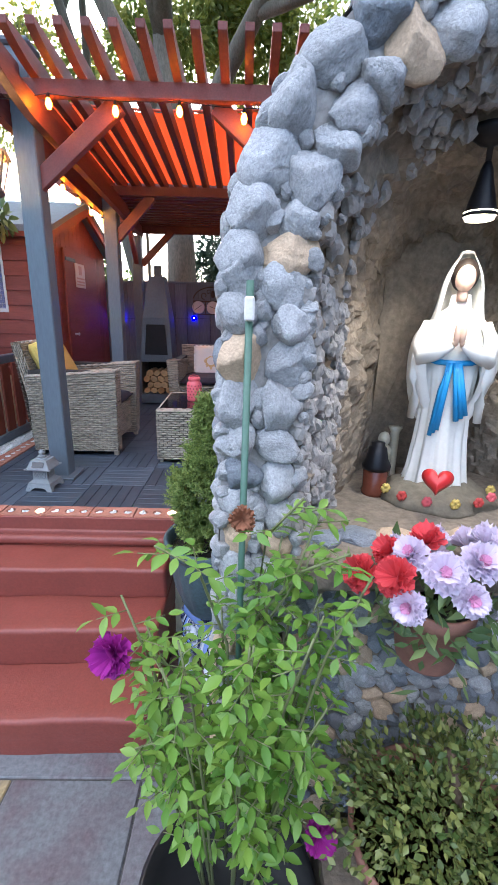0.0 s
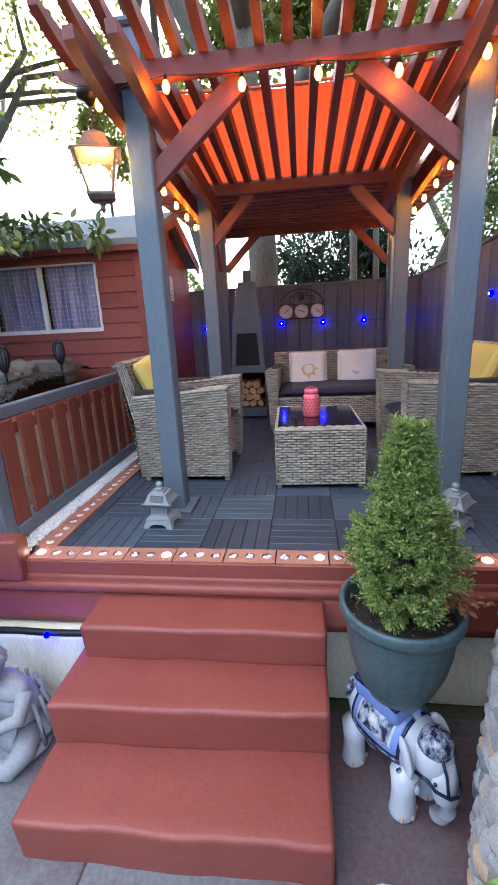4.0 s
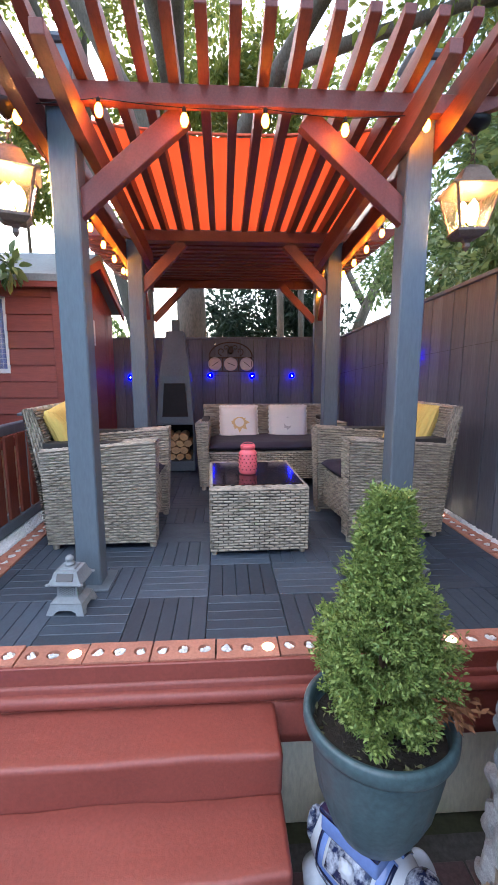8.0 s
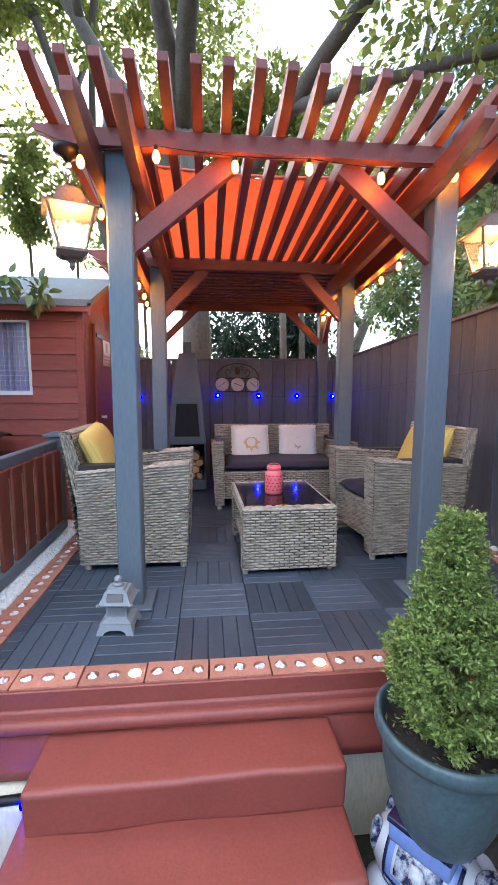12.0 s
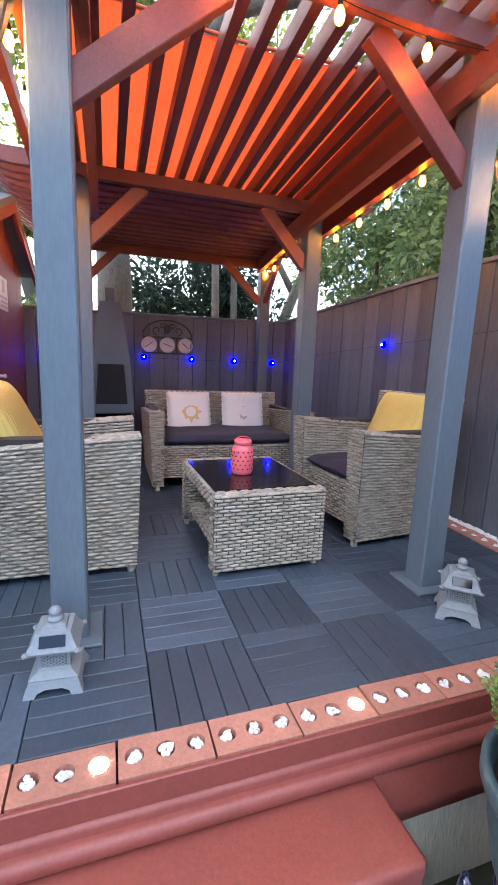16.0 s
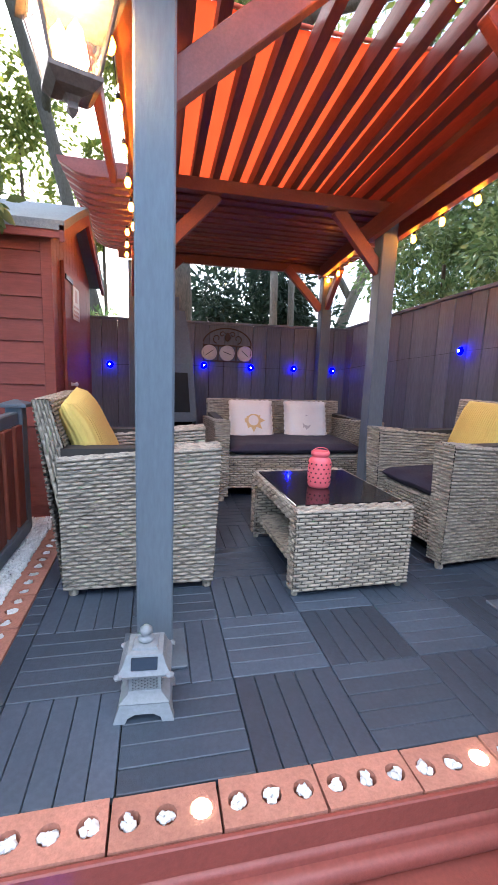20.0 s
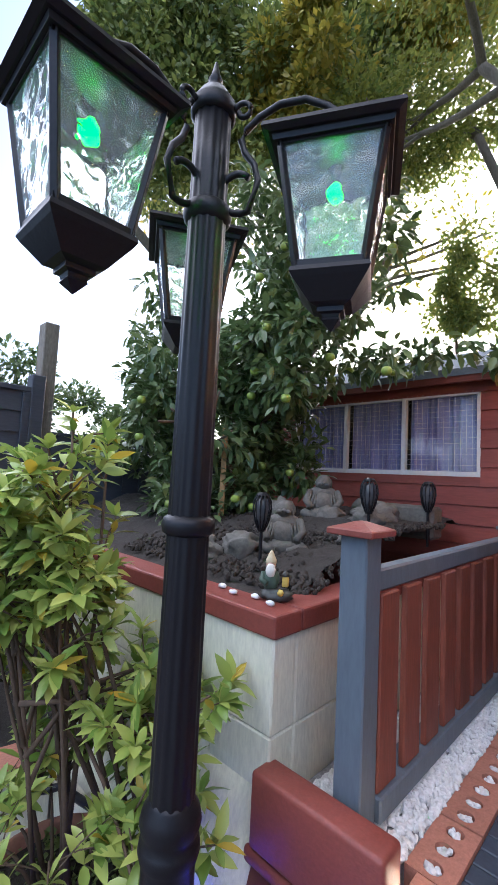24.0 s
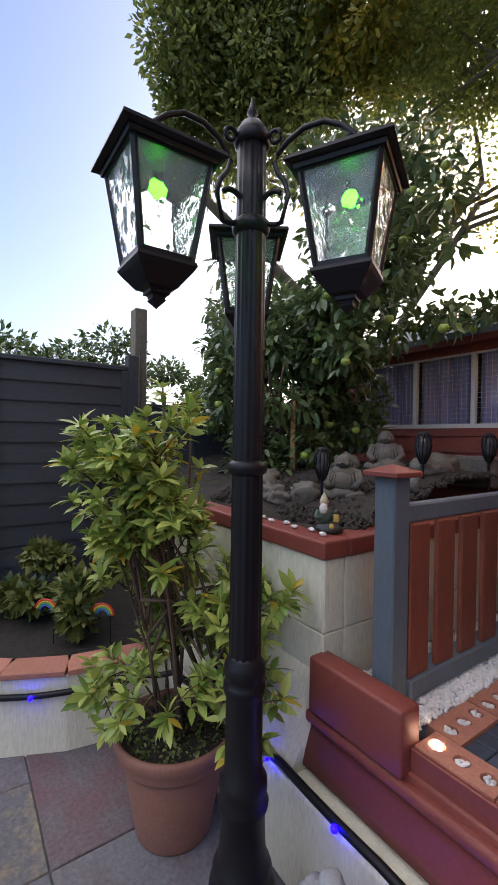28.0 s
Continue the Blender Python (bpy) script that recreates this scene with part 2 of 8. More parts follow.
FELT = mat("roof_felt", (0.16, 0.19, 0.21), 0.9, vary=0.25, scale=4, fine=90, bump=0.5)
CREAM = mat("cream_masonry_paint", (0.70, 0.68, 0.53), 0.7, vary=0.2, scale=5, fine=45, bump=0.7, stretch=(2.2, 2.2, 0.5))
PAVING = mat("worn_paving", (0.135, 0.140, 0.145), 0.7, vary=0.45, scale=4, fine=60, bump=0.35, other=(0.105, 0.075, 0.080), per=0.2)
PAVING_RED = mat("maroon_paving", (0.125, 0.075, 0.078), 0.7, vary=0.45, scale=5, fine=60, bump=0.35, other=(0.12, 0.11, 0.115), per=0.2)
PAVING_SAND = mat("sandy_worn_paving", (0.115, 0.115, 0.118), 0.75, vary=0.5, scale=6, fine=50, bump=0.45, other=(0.33, 0.25, 0.12), per=0.1)
EARTH = mat("dark_soil", (0.030, 0.025, 0.020), 0.9, vary=0.5, scale=20, fine=120, bump=1.0)
GRASSY = mat("ground_far", (0.05, 0.055, 0.03), 0.9, vary=0.4, scale=3, fine=40, bump=0.4)
WICKER = mat("grey_beige_rattan", (0.40, 0.345, 0.262), 0.45, vary=0.5, scale=6, fine=70, bump=0.1, stretch=(1, 18, 1), uv=True, other=(0.105, 0.092, 0.075))
# near-black filling: paints the shade seen in the gaps between strands
WICKER_SHADE = mat("rattan_shadow_core", (0.03, 0.027, 0.024), 0.8, vary=0.2, bump=0)
CUSHION = mat("dark_purple_fabric", (0.028, 0.024, 0.042), 0.9, vary=0.2, scale=6, fine=220, bump=0.3)
WHITE_CLOTH = mat("off_white_cloth", (0.78, 0.74, 0.68), 0.95, vary=0.12, scale=8, fine=240, bump=0.4)
YELLOW = mat("yellow_knit", (0.66, 0.49, 0.13), 0.95, vary=0.2, scale=6, fine=200, bump=0.5)
yn, yl_ = YELLOW.node_tree.nodes, YELLOW.node_tree.links.new
y_wave, y_bump, y_at = yn.new("ShaderNodeTexWave"), yn.new("ShaderNodeBump"), yn.new("ShaderNodeTexCoord")
y_wave.inputs["Scale"].default_value, y_wave.inputs["Distortion"].default_value = 24.0, 1.2
y_wave.bands_direction = "Y"
y_bump.inputs["Strength"].default_value, y_bump.inputs["Distance"].default_value = 0.8, 0.004
yl_(y_at.outputs["Object"], y_wave.inputs["Vector"])
yl_(y_wave.outputs["Fac"], y_bump.inputs["Height"])
yl_(y_bump.outputs[0], yn["Principled BSDF"].inputs["Normal"])
DARK_GLASS = mat("black_table_glass", (0.01, 0.01, 0.012), 0.06, vary=0.1, bump=0)
PINK = mat("pink_enamel", (0.75, 0.13, 0.15), 0.4, vary=0.1, bump=0.05)
STOVE = mat("blue_grey_stove_paint", (0.07, 0.085, 0.10), 0.55, vary=0.2, scale=6, fine=60, bump=0.1)
BLACK = mat("black_inside", (0.006, 0.006, 0.007), 0.8, vary=0.2, bump=0)
LOG = mat("split_log", (0.42, 0.26, 0.12), 0.85, vary=0.3, scale=9, fine=60, bump=0.4, per=0.25)
BLACK_METAL = mat("black_cast_metal", (0.008, 0.008, 0.010), 0.42, vary=0.25, scale=12, fine=120, bump=0.12, spec=0.28)
COPPER = mat("aged_copper", (0.17, 0.125, 0.10), 0.5, metal=0.5, vary=0.35, scale=12, fine=80, bump=0.2)
GREY_PLASTIC = mat("grey_lantern_plastic", (0.20, 0.22, 0.235), 0.55, vary=0.2, scale=14, fine=90, bump=0.15)
WHITE_STONE = mat("white_pebbles", (0.72, 0.72, 0.70), 0.8, vary=0.25, scale=20, fine=90, bump=0.3, per=0.15)
CONCRETE = mat("grey_figure_concrete", (0.27, 0.28, 0.295), 0.85, vary=0.25, scale=9, fine=80, bump=0.35)
STONE_FIG = mat("weathered_stone_figure", (0.13, 0.122, 0.105), 0.9, vary=0.4, scale=9, fine=60, bump=0.6)
TERRACOTTA = mat("terracotta", (0.29, 0.135, 0.095), 0.75, vary=0.2, scale=6, fine=80, bump=0.2)
TEAL_POT = mat("teal_green_plastic", (0.055, 0.095, 0.105), 0.4, vary=0.5, scale=6, fine=60, bump=0.1)
BARK = mat("pale_grey_bark", (0.18, 0.158, 0.128), 0.9, vary=0.5, scale=6, fine=40, bump=0.7, stretch=(2, 2, 0.6))
BARK_DARK = mat("grey_brown_bark", (0.125, 0.108, 0.088), 0.9, vary=0.4, scale=6, fine=40, bump=0.7, stretch=(2, 2, 0.6))
TWIG = mat("brown_twig", (0.10, 0.065, 0.04), 0.85, vary=0.3, scale=15, fine=80, bump=0.3)
BULB = glow("warm_bulb", (1.0, 0.26, 0.004), 34.0)
BLUE = glow("blue_led", (0.0022, 0.0008, 1.0), 9.0)
BLUE_DIM = glow("dim_blue_led", (0.0004, 0.0010, 1.0), 24.0)
# whitish glare for the centre of each blue fence light
BLUE_GLARE = glow("led_glare", (0.30, 0.36, 1.0), 6.0)
GREEN = glow("green_led", (0.006, 1.0, 0.006), 7.0)
WARM_SPOT = glow("warm_white_led", (1.0, 0.80, 0.52), 14.0)
LAMP_GLASS = glow("lit_lantern_bulb", (1.0, 0.55, 0.18), 55.0)
PANE = glass("window_glass", (0.9, 0.93, 0.95))
RIPPLE = glass("hammered_glass", (0.97, 0.99, 1.0), 0.04, 0.9, 36.0)
rn, rl = RIPPLE.node_tree.nodes, RIPPLE.node_tree.links.new
# pale diffuse share mixed into the glass, imitating the sky's reflection
r_sky_sheen, r_mix = rn.new("ShaderNodeBsdfDiffuse"), rn.new("ShaderNodeMixShader")
r_sky_sheen.inputs["Color"].default_value = (0.80, 0.88, 0.95, 1)
r_mix.inputs[0].default_value = 0.09
for r_node in rn:
    if r_node.type == "BUMP":
        r_node.inputs["Distance"].default_value = 0.02
rl(rn["Principled BSDF"].outputs[0], r_mix.inputs[1])
rl(r_sky_sheen.outputs[0], r_mix.inputs[2])
rl(r_mix.outputs[0], rn["Material Output"].inputs["Surface"])
PALE_PANE = glass("lantern_glass", (1.0, 0.95, 0.85), 0.05, 0.2, 60.0)
# curtain cloth; also colours the sheet that imitates reflected sky
CURTAIN = mat("blue_grey_curtain_and_sheen", (0.24, 0.27, 0.55), 0.9, vary=0.2, scale=6, fine=120, bump=0.2)
LEAD = mat("white_wire", (0.65, 0.66, 0.66), 0.5, vary=0.1, bump=0)

# ---- the large structure ----
DECK = 0.62
# ground: one sheet, with the patio's slabs on it
bm = bmesh.new()
bmesh.ops.create_grid(bm, x_segments=20, y_segments=20, size=120)
bm.transform(pose(0, 0, -0.035))
setting("ground", bm, GRASSY, "dark earth and grass round the garden", "ground")

# garden steps of painted concrete
stairs = thing("garden_steps", "red painted concrete garden steps with worn rounded edges", "steps", (0, 0, 0), kind="structure")
def worn_step(x0, x1, y0, y1, z0, z1, seed, skew=0.0):
    """A cast step; its front runs askew by skew, and its nosing is lumpy with old paint."""
    own = bx(x0, y0, z0, x1, y1, z1, 0.016, seg=3)
    bmesh.ops.subdivide_edges(own, edges=[e for e in own.edges if e.calc_length() > 0.1], cuts=19, use_grid_fill=True)
    for v in own.verts:
        p = v.co
        p.y += skew * (p.x - x0) / (x1 - x0) * (y1 - p.y) / (y1 - y0)
        if p.y < y0 + 0.03 + skew:
            p.y += 0.012 * max(0, (z1 - p.z) / (z1 - z0)) + 0.006 * noise.noise(Vector((p.x * 7, p.z * 3, seed + 9)))
        p.z += (0.006 * noise.noise(Vector((p.x * 4, p.y * 4, seed))) + 0.002 * noise.noise(p * 25)) * (1 if p.z > z0 + 0.05 else 0)
        p.y += (0.007 * noise.noise(Vector((p.x * 3.3, p.z * 6, seed + 4))) + 0.002 * noise.noise(p * 22)) * (1 if p.y < y0 + 0.05 else 0)
    return own
part("step", worn_step(-0.892, 0.068, 1.590, 2.30, -0.03, 0.168, 1, 0.012), RED_PAINT, stairs, smooth=True)
part("step", worn_step(-0.888, 0.070, 1.826, 2.30, 0.16, 0.345, 2, 0.036), RED_PAINT, stairs, smooth=True)
part("step", worn_step(-0.856, 0.070, 2.040, 2.30, 0.335, 0.488, 3, 0.014), RED_PAINT, stairs, smooth=True)

# the terrace wall under the deck: red band above cream
bm = bx(-1.20, 2.285, -0.03, 1.42, 2.40, 0.40, 0.004)
setting("terrace_wall", bm, CREAM, "cream painted low wall under the terrace", "wall")
bm = bx(-1.585, 2.262, 0.40, 1.42, 2.40, 0.565, 0.012, seg=2)
bx(-1.585, 2.236, 0.495, 1.42, 2.30, 0.540, 0.018, bm, seg=3)
prism([(2.262, 0.36), (2.215, 0.37), (2.222, 0.40), (2.245, 0.47), (2.262, 0.51)], -1.585, 1.42, "x", bm)
setting("terrace_band", bm, RED_PAINT, "red painted rendered band below the brick edging", "wall", True)

# deck: sub-frame and interlocking tiles of slats
bm = bx(-1.125, 2.40, 0.55, 1.40, 5.80, 0.598)
deck = setting("deck", bm, UNDER, "dark grey terrace of interlocking slatted deck tiles", "deck")

def slat_mesh(along):
    own = bx(-0.1492, -0.0288, 0, 0.1492, 0.0288, 0.02, 0.002)
    if along:
        own.transform(pose(0, 0, 0, 0, 0, 90))
    return own
TONES = (SLAT, SLAT_PALE, SLAT_DARK)
SLATS = [[to_mesh("slat", slat_mesh(a), m) for m in TONES] for a in (False, True)]
tone_rnd = random.Random(19)
TILE_TONE = {(i, j): tone_rnd.choice((0, 0, 1, 2)) for i in range(9) for j in range(12)}
TILE_TONE.update({(3, 1): 1, (5, 1): 1, (4, 0): 0, (3, 0): 2, (6, 1): 2, (5, 0): 2, (2, 1): 1})
far_slats = bmesh.new()
X0, Y0 = -0.160 - 0.3 * 4, 2.398
for i in range(9):
    for j in range(12):
        x, y = X0 + 0.3 * i + 0.15, Y0 + 0.3 * j + 0.15
        along = (i + j) % 2 == 1
        for k in range(5):
            o = (k - 2) * 0.0596
            px, py = (x + o, y) if along else (x, y + o)
            if px > 1.34 or py > 5.78 or (along and px < -1.115):
                continue
            if i == 0 and not along:
                if y < 4.0:
                    part("slat", bx(-1.119, py - 0.0278, 0.600, x + 0.149, py + 0.0278, 0.620, 0.0025), TONES[TILE_TONE[i, j]], deck)
                continue
            if y < 4.0:
                s = part("slat", SLATS[along][TILE_TONE[i, j]], SLAT, deck)
                s.location = (px, py, 0.600 + 0.0012 * noise.noise(Vector((i * 3.7, j * 5.1, k))))
            else:
                own = bmesh.new()
                own.from_mesh(SLATS[along][0])
                own.transform(pose(px, py, 0.600))
                join(far_slats, own)
part("slat", far_slats, SLAT, deck, kind="stuff")

# brick edging with three holes in each brick
def holed_brick():
    own = bmesh.new()
    L, W, H, n = 0.209, 0.102, 0.062, 3
    seg = 12
    top, bot = [], []
    xs = [-L / 2, -L / 6, L / 6, L / 2]
    for c in range(n):
        cx = (xs[c] + xs[c + 1]) / 2
        x0, x1 = xs[c], xs[c + 1]
        out, inn, low = [], [], []
        for k in range(seg):
            a = 2 * math.pi * (k + 0.5) / seg
            ca, sa = math.cos(a), math.sin(a)
            t = min((x1 - x0) / 2 / max(abs(ca), 1e-6), W / 2 / max(abs(sa), 1e-6))
            edge = (math.copysign((x1 - x0) / 2, ca), math.copysign(W / 2, sa)) if k % 3 == 1 else (ca * t, sa * t)
            out.append(own.verts.new((cx + edge[0], edge[1], H)))
            inn.append(own.verts.new((cx + ca * 0.022, sa * 0.022, H)))
            low.append(own.verts.new((cx + ca * 0.021, sa * 0.021, H - 0.03)))
        for k in range(seg):
            l = (k + 1) % seg
            own.faces.new((out[k], out[l], inn[l], inn[k]))
            own.faces.new((inn[k], inn[l], low[l], low[k]))
        own.faces.new(low[::-1])
    bx(-L / 2, -W / 2, 0, L / 2, W / 2, H - 0.031, 0, own)
    rim = [(-L / 2, -W / 2), (L / 2, -W / 2), (L / 2, W / 2), (-L / 2, W / 2)]
    for (xa, ya), (xb, yb) in zip(rim, rim[1:] + rim[:1]):
        own.faces.new([own.verts.new(q) for q in ((xa, ya, H - 0.031), (xb, yb, H - 0.031), (xb, yb, H), (xa, ya, H))])
    return to_mesh("brick", own, BRICK)
BRICK_MESH = holed_brick()
edging = thing("brick_edging", "red hollow bricks edging the deck, holes filled with white pebbles", "edging", kind="structure")
def pebbles_mesh(seed):
    own = bmesh.new()
    rnd = random.Random(seed)
    for q in range(6):
        a, r = q * 1.05 + rnd.uniform(-0.3, 0.3), rnd.uniform(0.006, 0.014)
        s = rnd.uniform(0.008, 0.012)
        lump(s, s * rnd.uniform(0.7, 1.1), s * 0.8, 0.5, seed + q, 1, 2.0, (r * math.cos(a), r * math.sin(a), rnd.uniform(-0.006, 0.002)), own)
    return to_mesh("pebbles", own, WHITE_STONE)
PEBBLES = [pebbles_mesh(s) for s in range(5)]
spot_mesh = to_mesh("lamp", lathe([(0.0, 0.004), (0.014, 0.004), (0.017, 0.001), (0.018, -0.01)], 16), WARM_SPOT, True)
spots = []
def lay_bricks(x, y, dx, dy, count, first_spot, every):
    rz = math.degrees(math.atan2(dy, dx))
    for i in range(count):
        m = pose(x + dx * 0.2145 * (i + 0.5), y + dy * 0.2145 * (i + 0.5), 0.566 + 0.0015 * math.sin(i * 2.3), 0, 0, rz + 0.5 * math.sin(i * 1.7))
        b = part("brick", BRICK_MESH, BRICK, edging)
        b.matrix_world = m
        for c in range(3):
            at = m @ Vector(((c - 1) * 0.0713, 0, 0.062))
            if c == 2 and i % every == first_spot:
                spots.append(at)
                continue
            p = part("pebbles", PEBBLES[(i * 3 + c) % 5], WHITE_STONE, b, "white pebbles in the brick hole")
            p.matrix_world = Matrix.Translation(at) @ pose(0, 0, -0.004, 0, 0, 57 * (i + c)) @ Matrix.Diagonal((0.92, 0.92, 0.92, 1))
lay_bricks(-1.195, 2.338, 1, 0, 12, 2, 3)
spots.append(Vector((-1.16, 2.338, 0.629)))
lay_bricks(-1.172, 2.39, 0, 1, 8, 5, 3)
lay_bricks(1.335, 2.39, 0, 1, 14, 1, 4)
setting("edging_face", bx(-1.195, 2.272, 0.562, 1.38, 2.285, 0.6255, 0.003), RED_PAINT, "red painted front of the brick edging", "trim")
for at in spots:
    s = tagged(new("deck_light", spot_mesh), "small round warm-white light set in the brick edging", "light", "deck lights")
    s.location = at
bm = bmesh.new()
rnd = random.Random(5)
def fast_strew(x0, x1, y0, y1, z, n, lo=0.007, hi=0.014):
    verts, faces = [], []
    base = bmesh.new()
    bmesh.ops.create_icosphere(base, subdivisions=1, radius=1)
    vs = [v.co.copy() for v in base.verts]
    fs = [[v.index for v in f.verts] for f in base.faces]
    base.free()
    for q in range(n):
        s = rnd.uniform(lo, hi)
        m = pose(rnd.uniform(x0, x1), rnd.uniform(y0, y1), z + rnd.uniform(0, 0.010), rnd.uniform(0, 360), rnd.uniform(0, 360), rnd.uniform(0, 360)) @ Matrix.Diagonal((s, s * rnd.uniform(0.55, 1), s * rnd.uniform(0.5, 0.9), 1))
        o = len(verts)
        verts += [m @ (v * rnd.uniform(0.8, 1.15)) for v in vs]
        faces += [[o + i for i in f] for f in fs]
    data = bpy.data.meshes.new("gravel")
    data.from_pydata(verts, [], faces)
    data.materials.append(WHITE_STONE)
    return data
bm.free()
tagged(new("white_gravel", fast_strew(-1.50, -1.225, 2.31, 4.10, 0.628, 6500)), "white pebble strip between railing and brick edging", "gravel", "", "stuff")
tagged(new("white_gravel", fast_strew(1.385, 1.42, 2.45, 5.4, 0.622, 1500)), "white pebbles along the foot of the fence", "gravel", "", "stuff")
bm = bx(-1.53, 2.40, 0.3, -1.225, 4.10, 0.625)
setting("gravel_bed", bm, mat("gravel_dust", (0.30, 0.30, 0.30), 0.9, vary=0.5, scale=60, fine=150, bump=0.8), "bed under the white pebbles", "ground")

# ---- fences ----
def boards(name, p, q, z0, z1a, z1b, width, label, material=FENCE, thick=0.02, cap=True, post_every=0):
    """Upright boards from p to q; the top runs from z1a to z1b."""
    wall = thing(name, label, "fence", kind="structure")
    p, q = Vector((*p, 0)), Vector((*q, 0))
    d = q - p
    n = max(1, round(d.length / width))
    u = d.normalized()
    rz = math.degrees(math.atan2(u.y, u.x))
    w = d.length / n
    for i in range(n):
        f = (i + 0.5) / n
        top = z1a + (z1b - z1a) * f
        own = bx(-w / 2 + 0.002, -thick / 2, z0, w / 2 - 0.002, thick / 2, top, 0.003)
        b = part("board", own, material, wall)
        at = p + d * f
        b.matrix_world = pose(at.x, at.y, 0, 0, 0, rz) @ pose(0, 0.004 * math.sin(i * 2.1), 0)
    if cap:
        own = beam(Vector((p.x, p.y, z1a + 0.012)), Vector((q.x, q.y, z1b + 0.012)), 0.05, 0.024)
        part("cap_rail", own, material, wall)
    back = beam(Vector((p.x, p.y, (z0 + z1a) / 2)) + Vector((u.y, -u.x, 0)) * -0.022, Vector((q.x, q.y, (z0 + z1b) / 2)) + Vector((u.y, -u.x, 0)) * -0.022, 0.012, z1a - z0 - 0.1)
    part("backing", back, UNDER, wall)
    return wall
boards("fence_back", (-1.30, 5.83), (1.24, 5.83), 0.3, 1.90, 1.92, 0.145, "dark stained upright board fence behind the seating")
boards("fence_right", (1.24, 5.85), (1.42, 4.25), 0.3, 1.93, 2.06, 0.145, "dark stained upright board fence beside the terrace")
boards("fence_right", (1.42, 4.25), (1.47, 0.4), 0.0, 2.06, 2.20, 0.145, "dark stained upright board fence beside the terrace")
boards("fence_right", (1.47, 0.4), (1.47, -4.0), 0.0, 2.20, 2.20, 0.145, "dark stained upright board fence beside the patio")

# ---- pergola ----
pergola = thing("pergola", "red stained timber pergola on blue-grey posts with an orange shade", "pergola")
for x, y, top in ((-0.68, 2.85, 2.72), (0.69, 2.85, 2.72), (-0.68, 4.17, 2.50), (0.70, 4.17, 2.50), (-0.86, 5.74, 2.40), (0.95, 5.74, 2.40)):
    w = 0.052
    own = bx(x - w, y - w, DECK, x + w, y + w, top, 0.006)
    post = part("post", own, POST, pergola)
    if y < 3:
        part("base_plate", bx(x - 0.095, y - 0.095, DECK + 0.001, x + 0.095, y + 0.095, DECK + 0.012, 0.003), POST, post)
        part("post_cap", bx(x - 0.07, y - 0.07, top, x + 0.07, y + 0.07, top + 0.03, 0.01), POST, post)

def tailed(length, depth, w, tail=0.30, back=0.0):
    """A rafter along y from 0 to length whose front end sweeps up to a narrow curved tip."""
    under, over = [], []
    n = 8
    for i in range(n + 1):
        s = i / n
        y = tail * s
        under.append((y, depth * 0.62 * (1 - s) ** 1.7))
    outline = [(0.0, depth)] + [(0.004, depth * 0.62)] + under[1:] + [(length, 0.0), (length, depth)]
    return outline

FALL = 0.067  # the roof falls gently towards the back
def rafter(x, y0, y1, z, w=0.042, depth=0.11, tail=0.30):
    """z: the underside above the front beam."""
    own = prism([(y0 + a, z - FALL * (y0 + a - 2.75) + b) for a, b in tailed(y1 - y0, depth, w, tail)], x - w / 2, x + w / 2, "x")
    bmesh.ops.bevel(own, geom=own.edges[:], offset=0.002, segments=1, affect="EDGES")
    return own
for i in range(-9, 9):
    part("rafter", rafter(0.068 + 0.1078 * i, 2.49, 4.28, 2.577, 0.038, 0.074, 0.24), TIMBER, pergola)
for x in (-0.755, -0.605, 0.615, 0.765):
    part("side_beam", rafter(x, 2.42, 4.34, 2.402, 0.042, 0.108, 0.34), TIMBER, pergola)
def cross(y, z, x0, x1, depth=0.11, w=0.042):
    o = [(x0, z + depth), (x0 + 0.01, z + depth * 0.65), (x0 + 0.09, z + 0.012), (x0 + 0.16, z), (x1 - 0.16, z), (x1 - 0.09, z + 0.012), (x1 - 0.01, z + depth * 0.65), (x1, z + depth)]
    own = prism(o, y - w / 2, y + w / 2)
    bmesh.ops.bevel(own, geom=own.edges[:], offset=0.002, segments=1, affect="EDGES")
    return own
part("cross_beam", cross(2.775, 2.511, -0.985, 1.005, 0.066), TIMBER, pergola)
part("cross_beam", cross(4.10, 2.421, -0.80, 0.82, 0.064), TIMBER, pergola)
for x, s in ((-0.628, 1), (0.638, -1)):
    part("brace", beam((x - s * 0.03, 2.85, 2.17), (x + s * 0.40, 2.835, 2.515), 0.045, 0.085), TIMBER, pergola)
    part("brace", beam((x - s * 0.03, 4.17, 2.12), (x + s * 0.28, 4.15, 2.43), 0.045, 0.075), TIMBER, pergola)
# rear bay: slats laid across
for i in range(14):
    y = 4.33 + 0.116 * i
    part("rear_slat", cross(y, 2.512, -1.20, 1.22, 0.085, 0.042), TIMBER, pergola)
    if i:
        part("soffit_board", bx(-0.84, y - 0.0945, 2.524, 0.93, y - 0.0215, 2.540, 0.002), TIMBER, pergola)
for x, x2 in ((-0.70, -0.83), (0.72, 0.92)):
    part("rear_beam", beam((x, 4.2, 2.455), (x2, 5.85, 2.455), 0.045, 0.11), TIMBER, pergola)
for x, s in ((-0.81, 1), (0.90, -1)):
    part("brace", beam((x, 5.74, 2.10), (x + s * 0.36, 5.74, 2.46), 0.045, 0.07), TIMBER, pergola)
    part("brace", beam((x - s * 0.05, 5.70, 2.12), (x - s * 0.03, 5.36, 2.42), 0.045, 0.07), TIMBER, pergola)
part("rear_beam", beam((-1.0, 5.80, 2.475), (1.1, 5.80, 2.475), 0.045, 0.075), TIMBER, pergola)

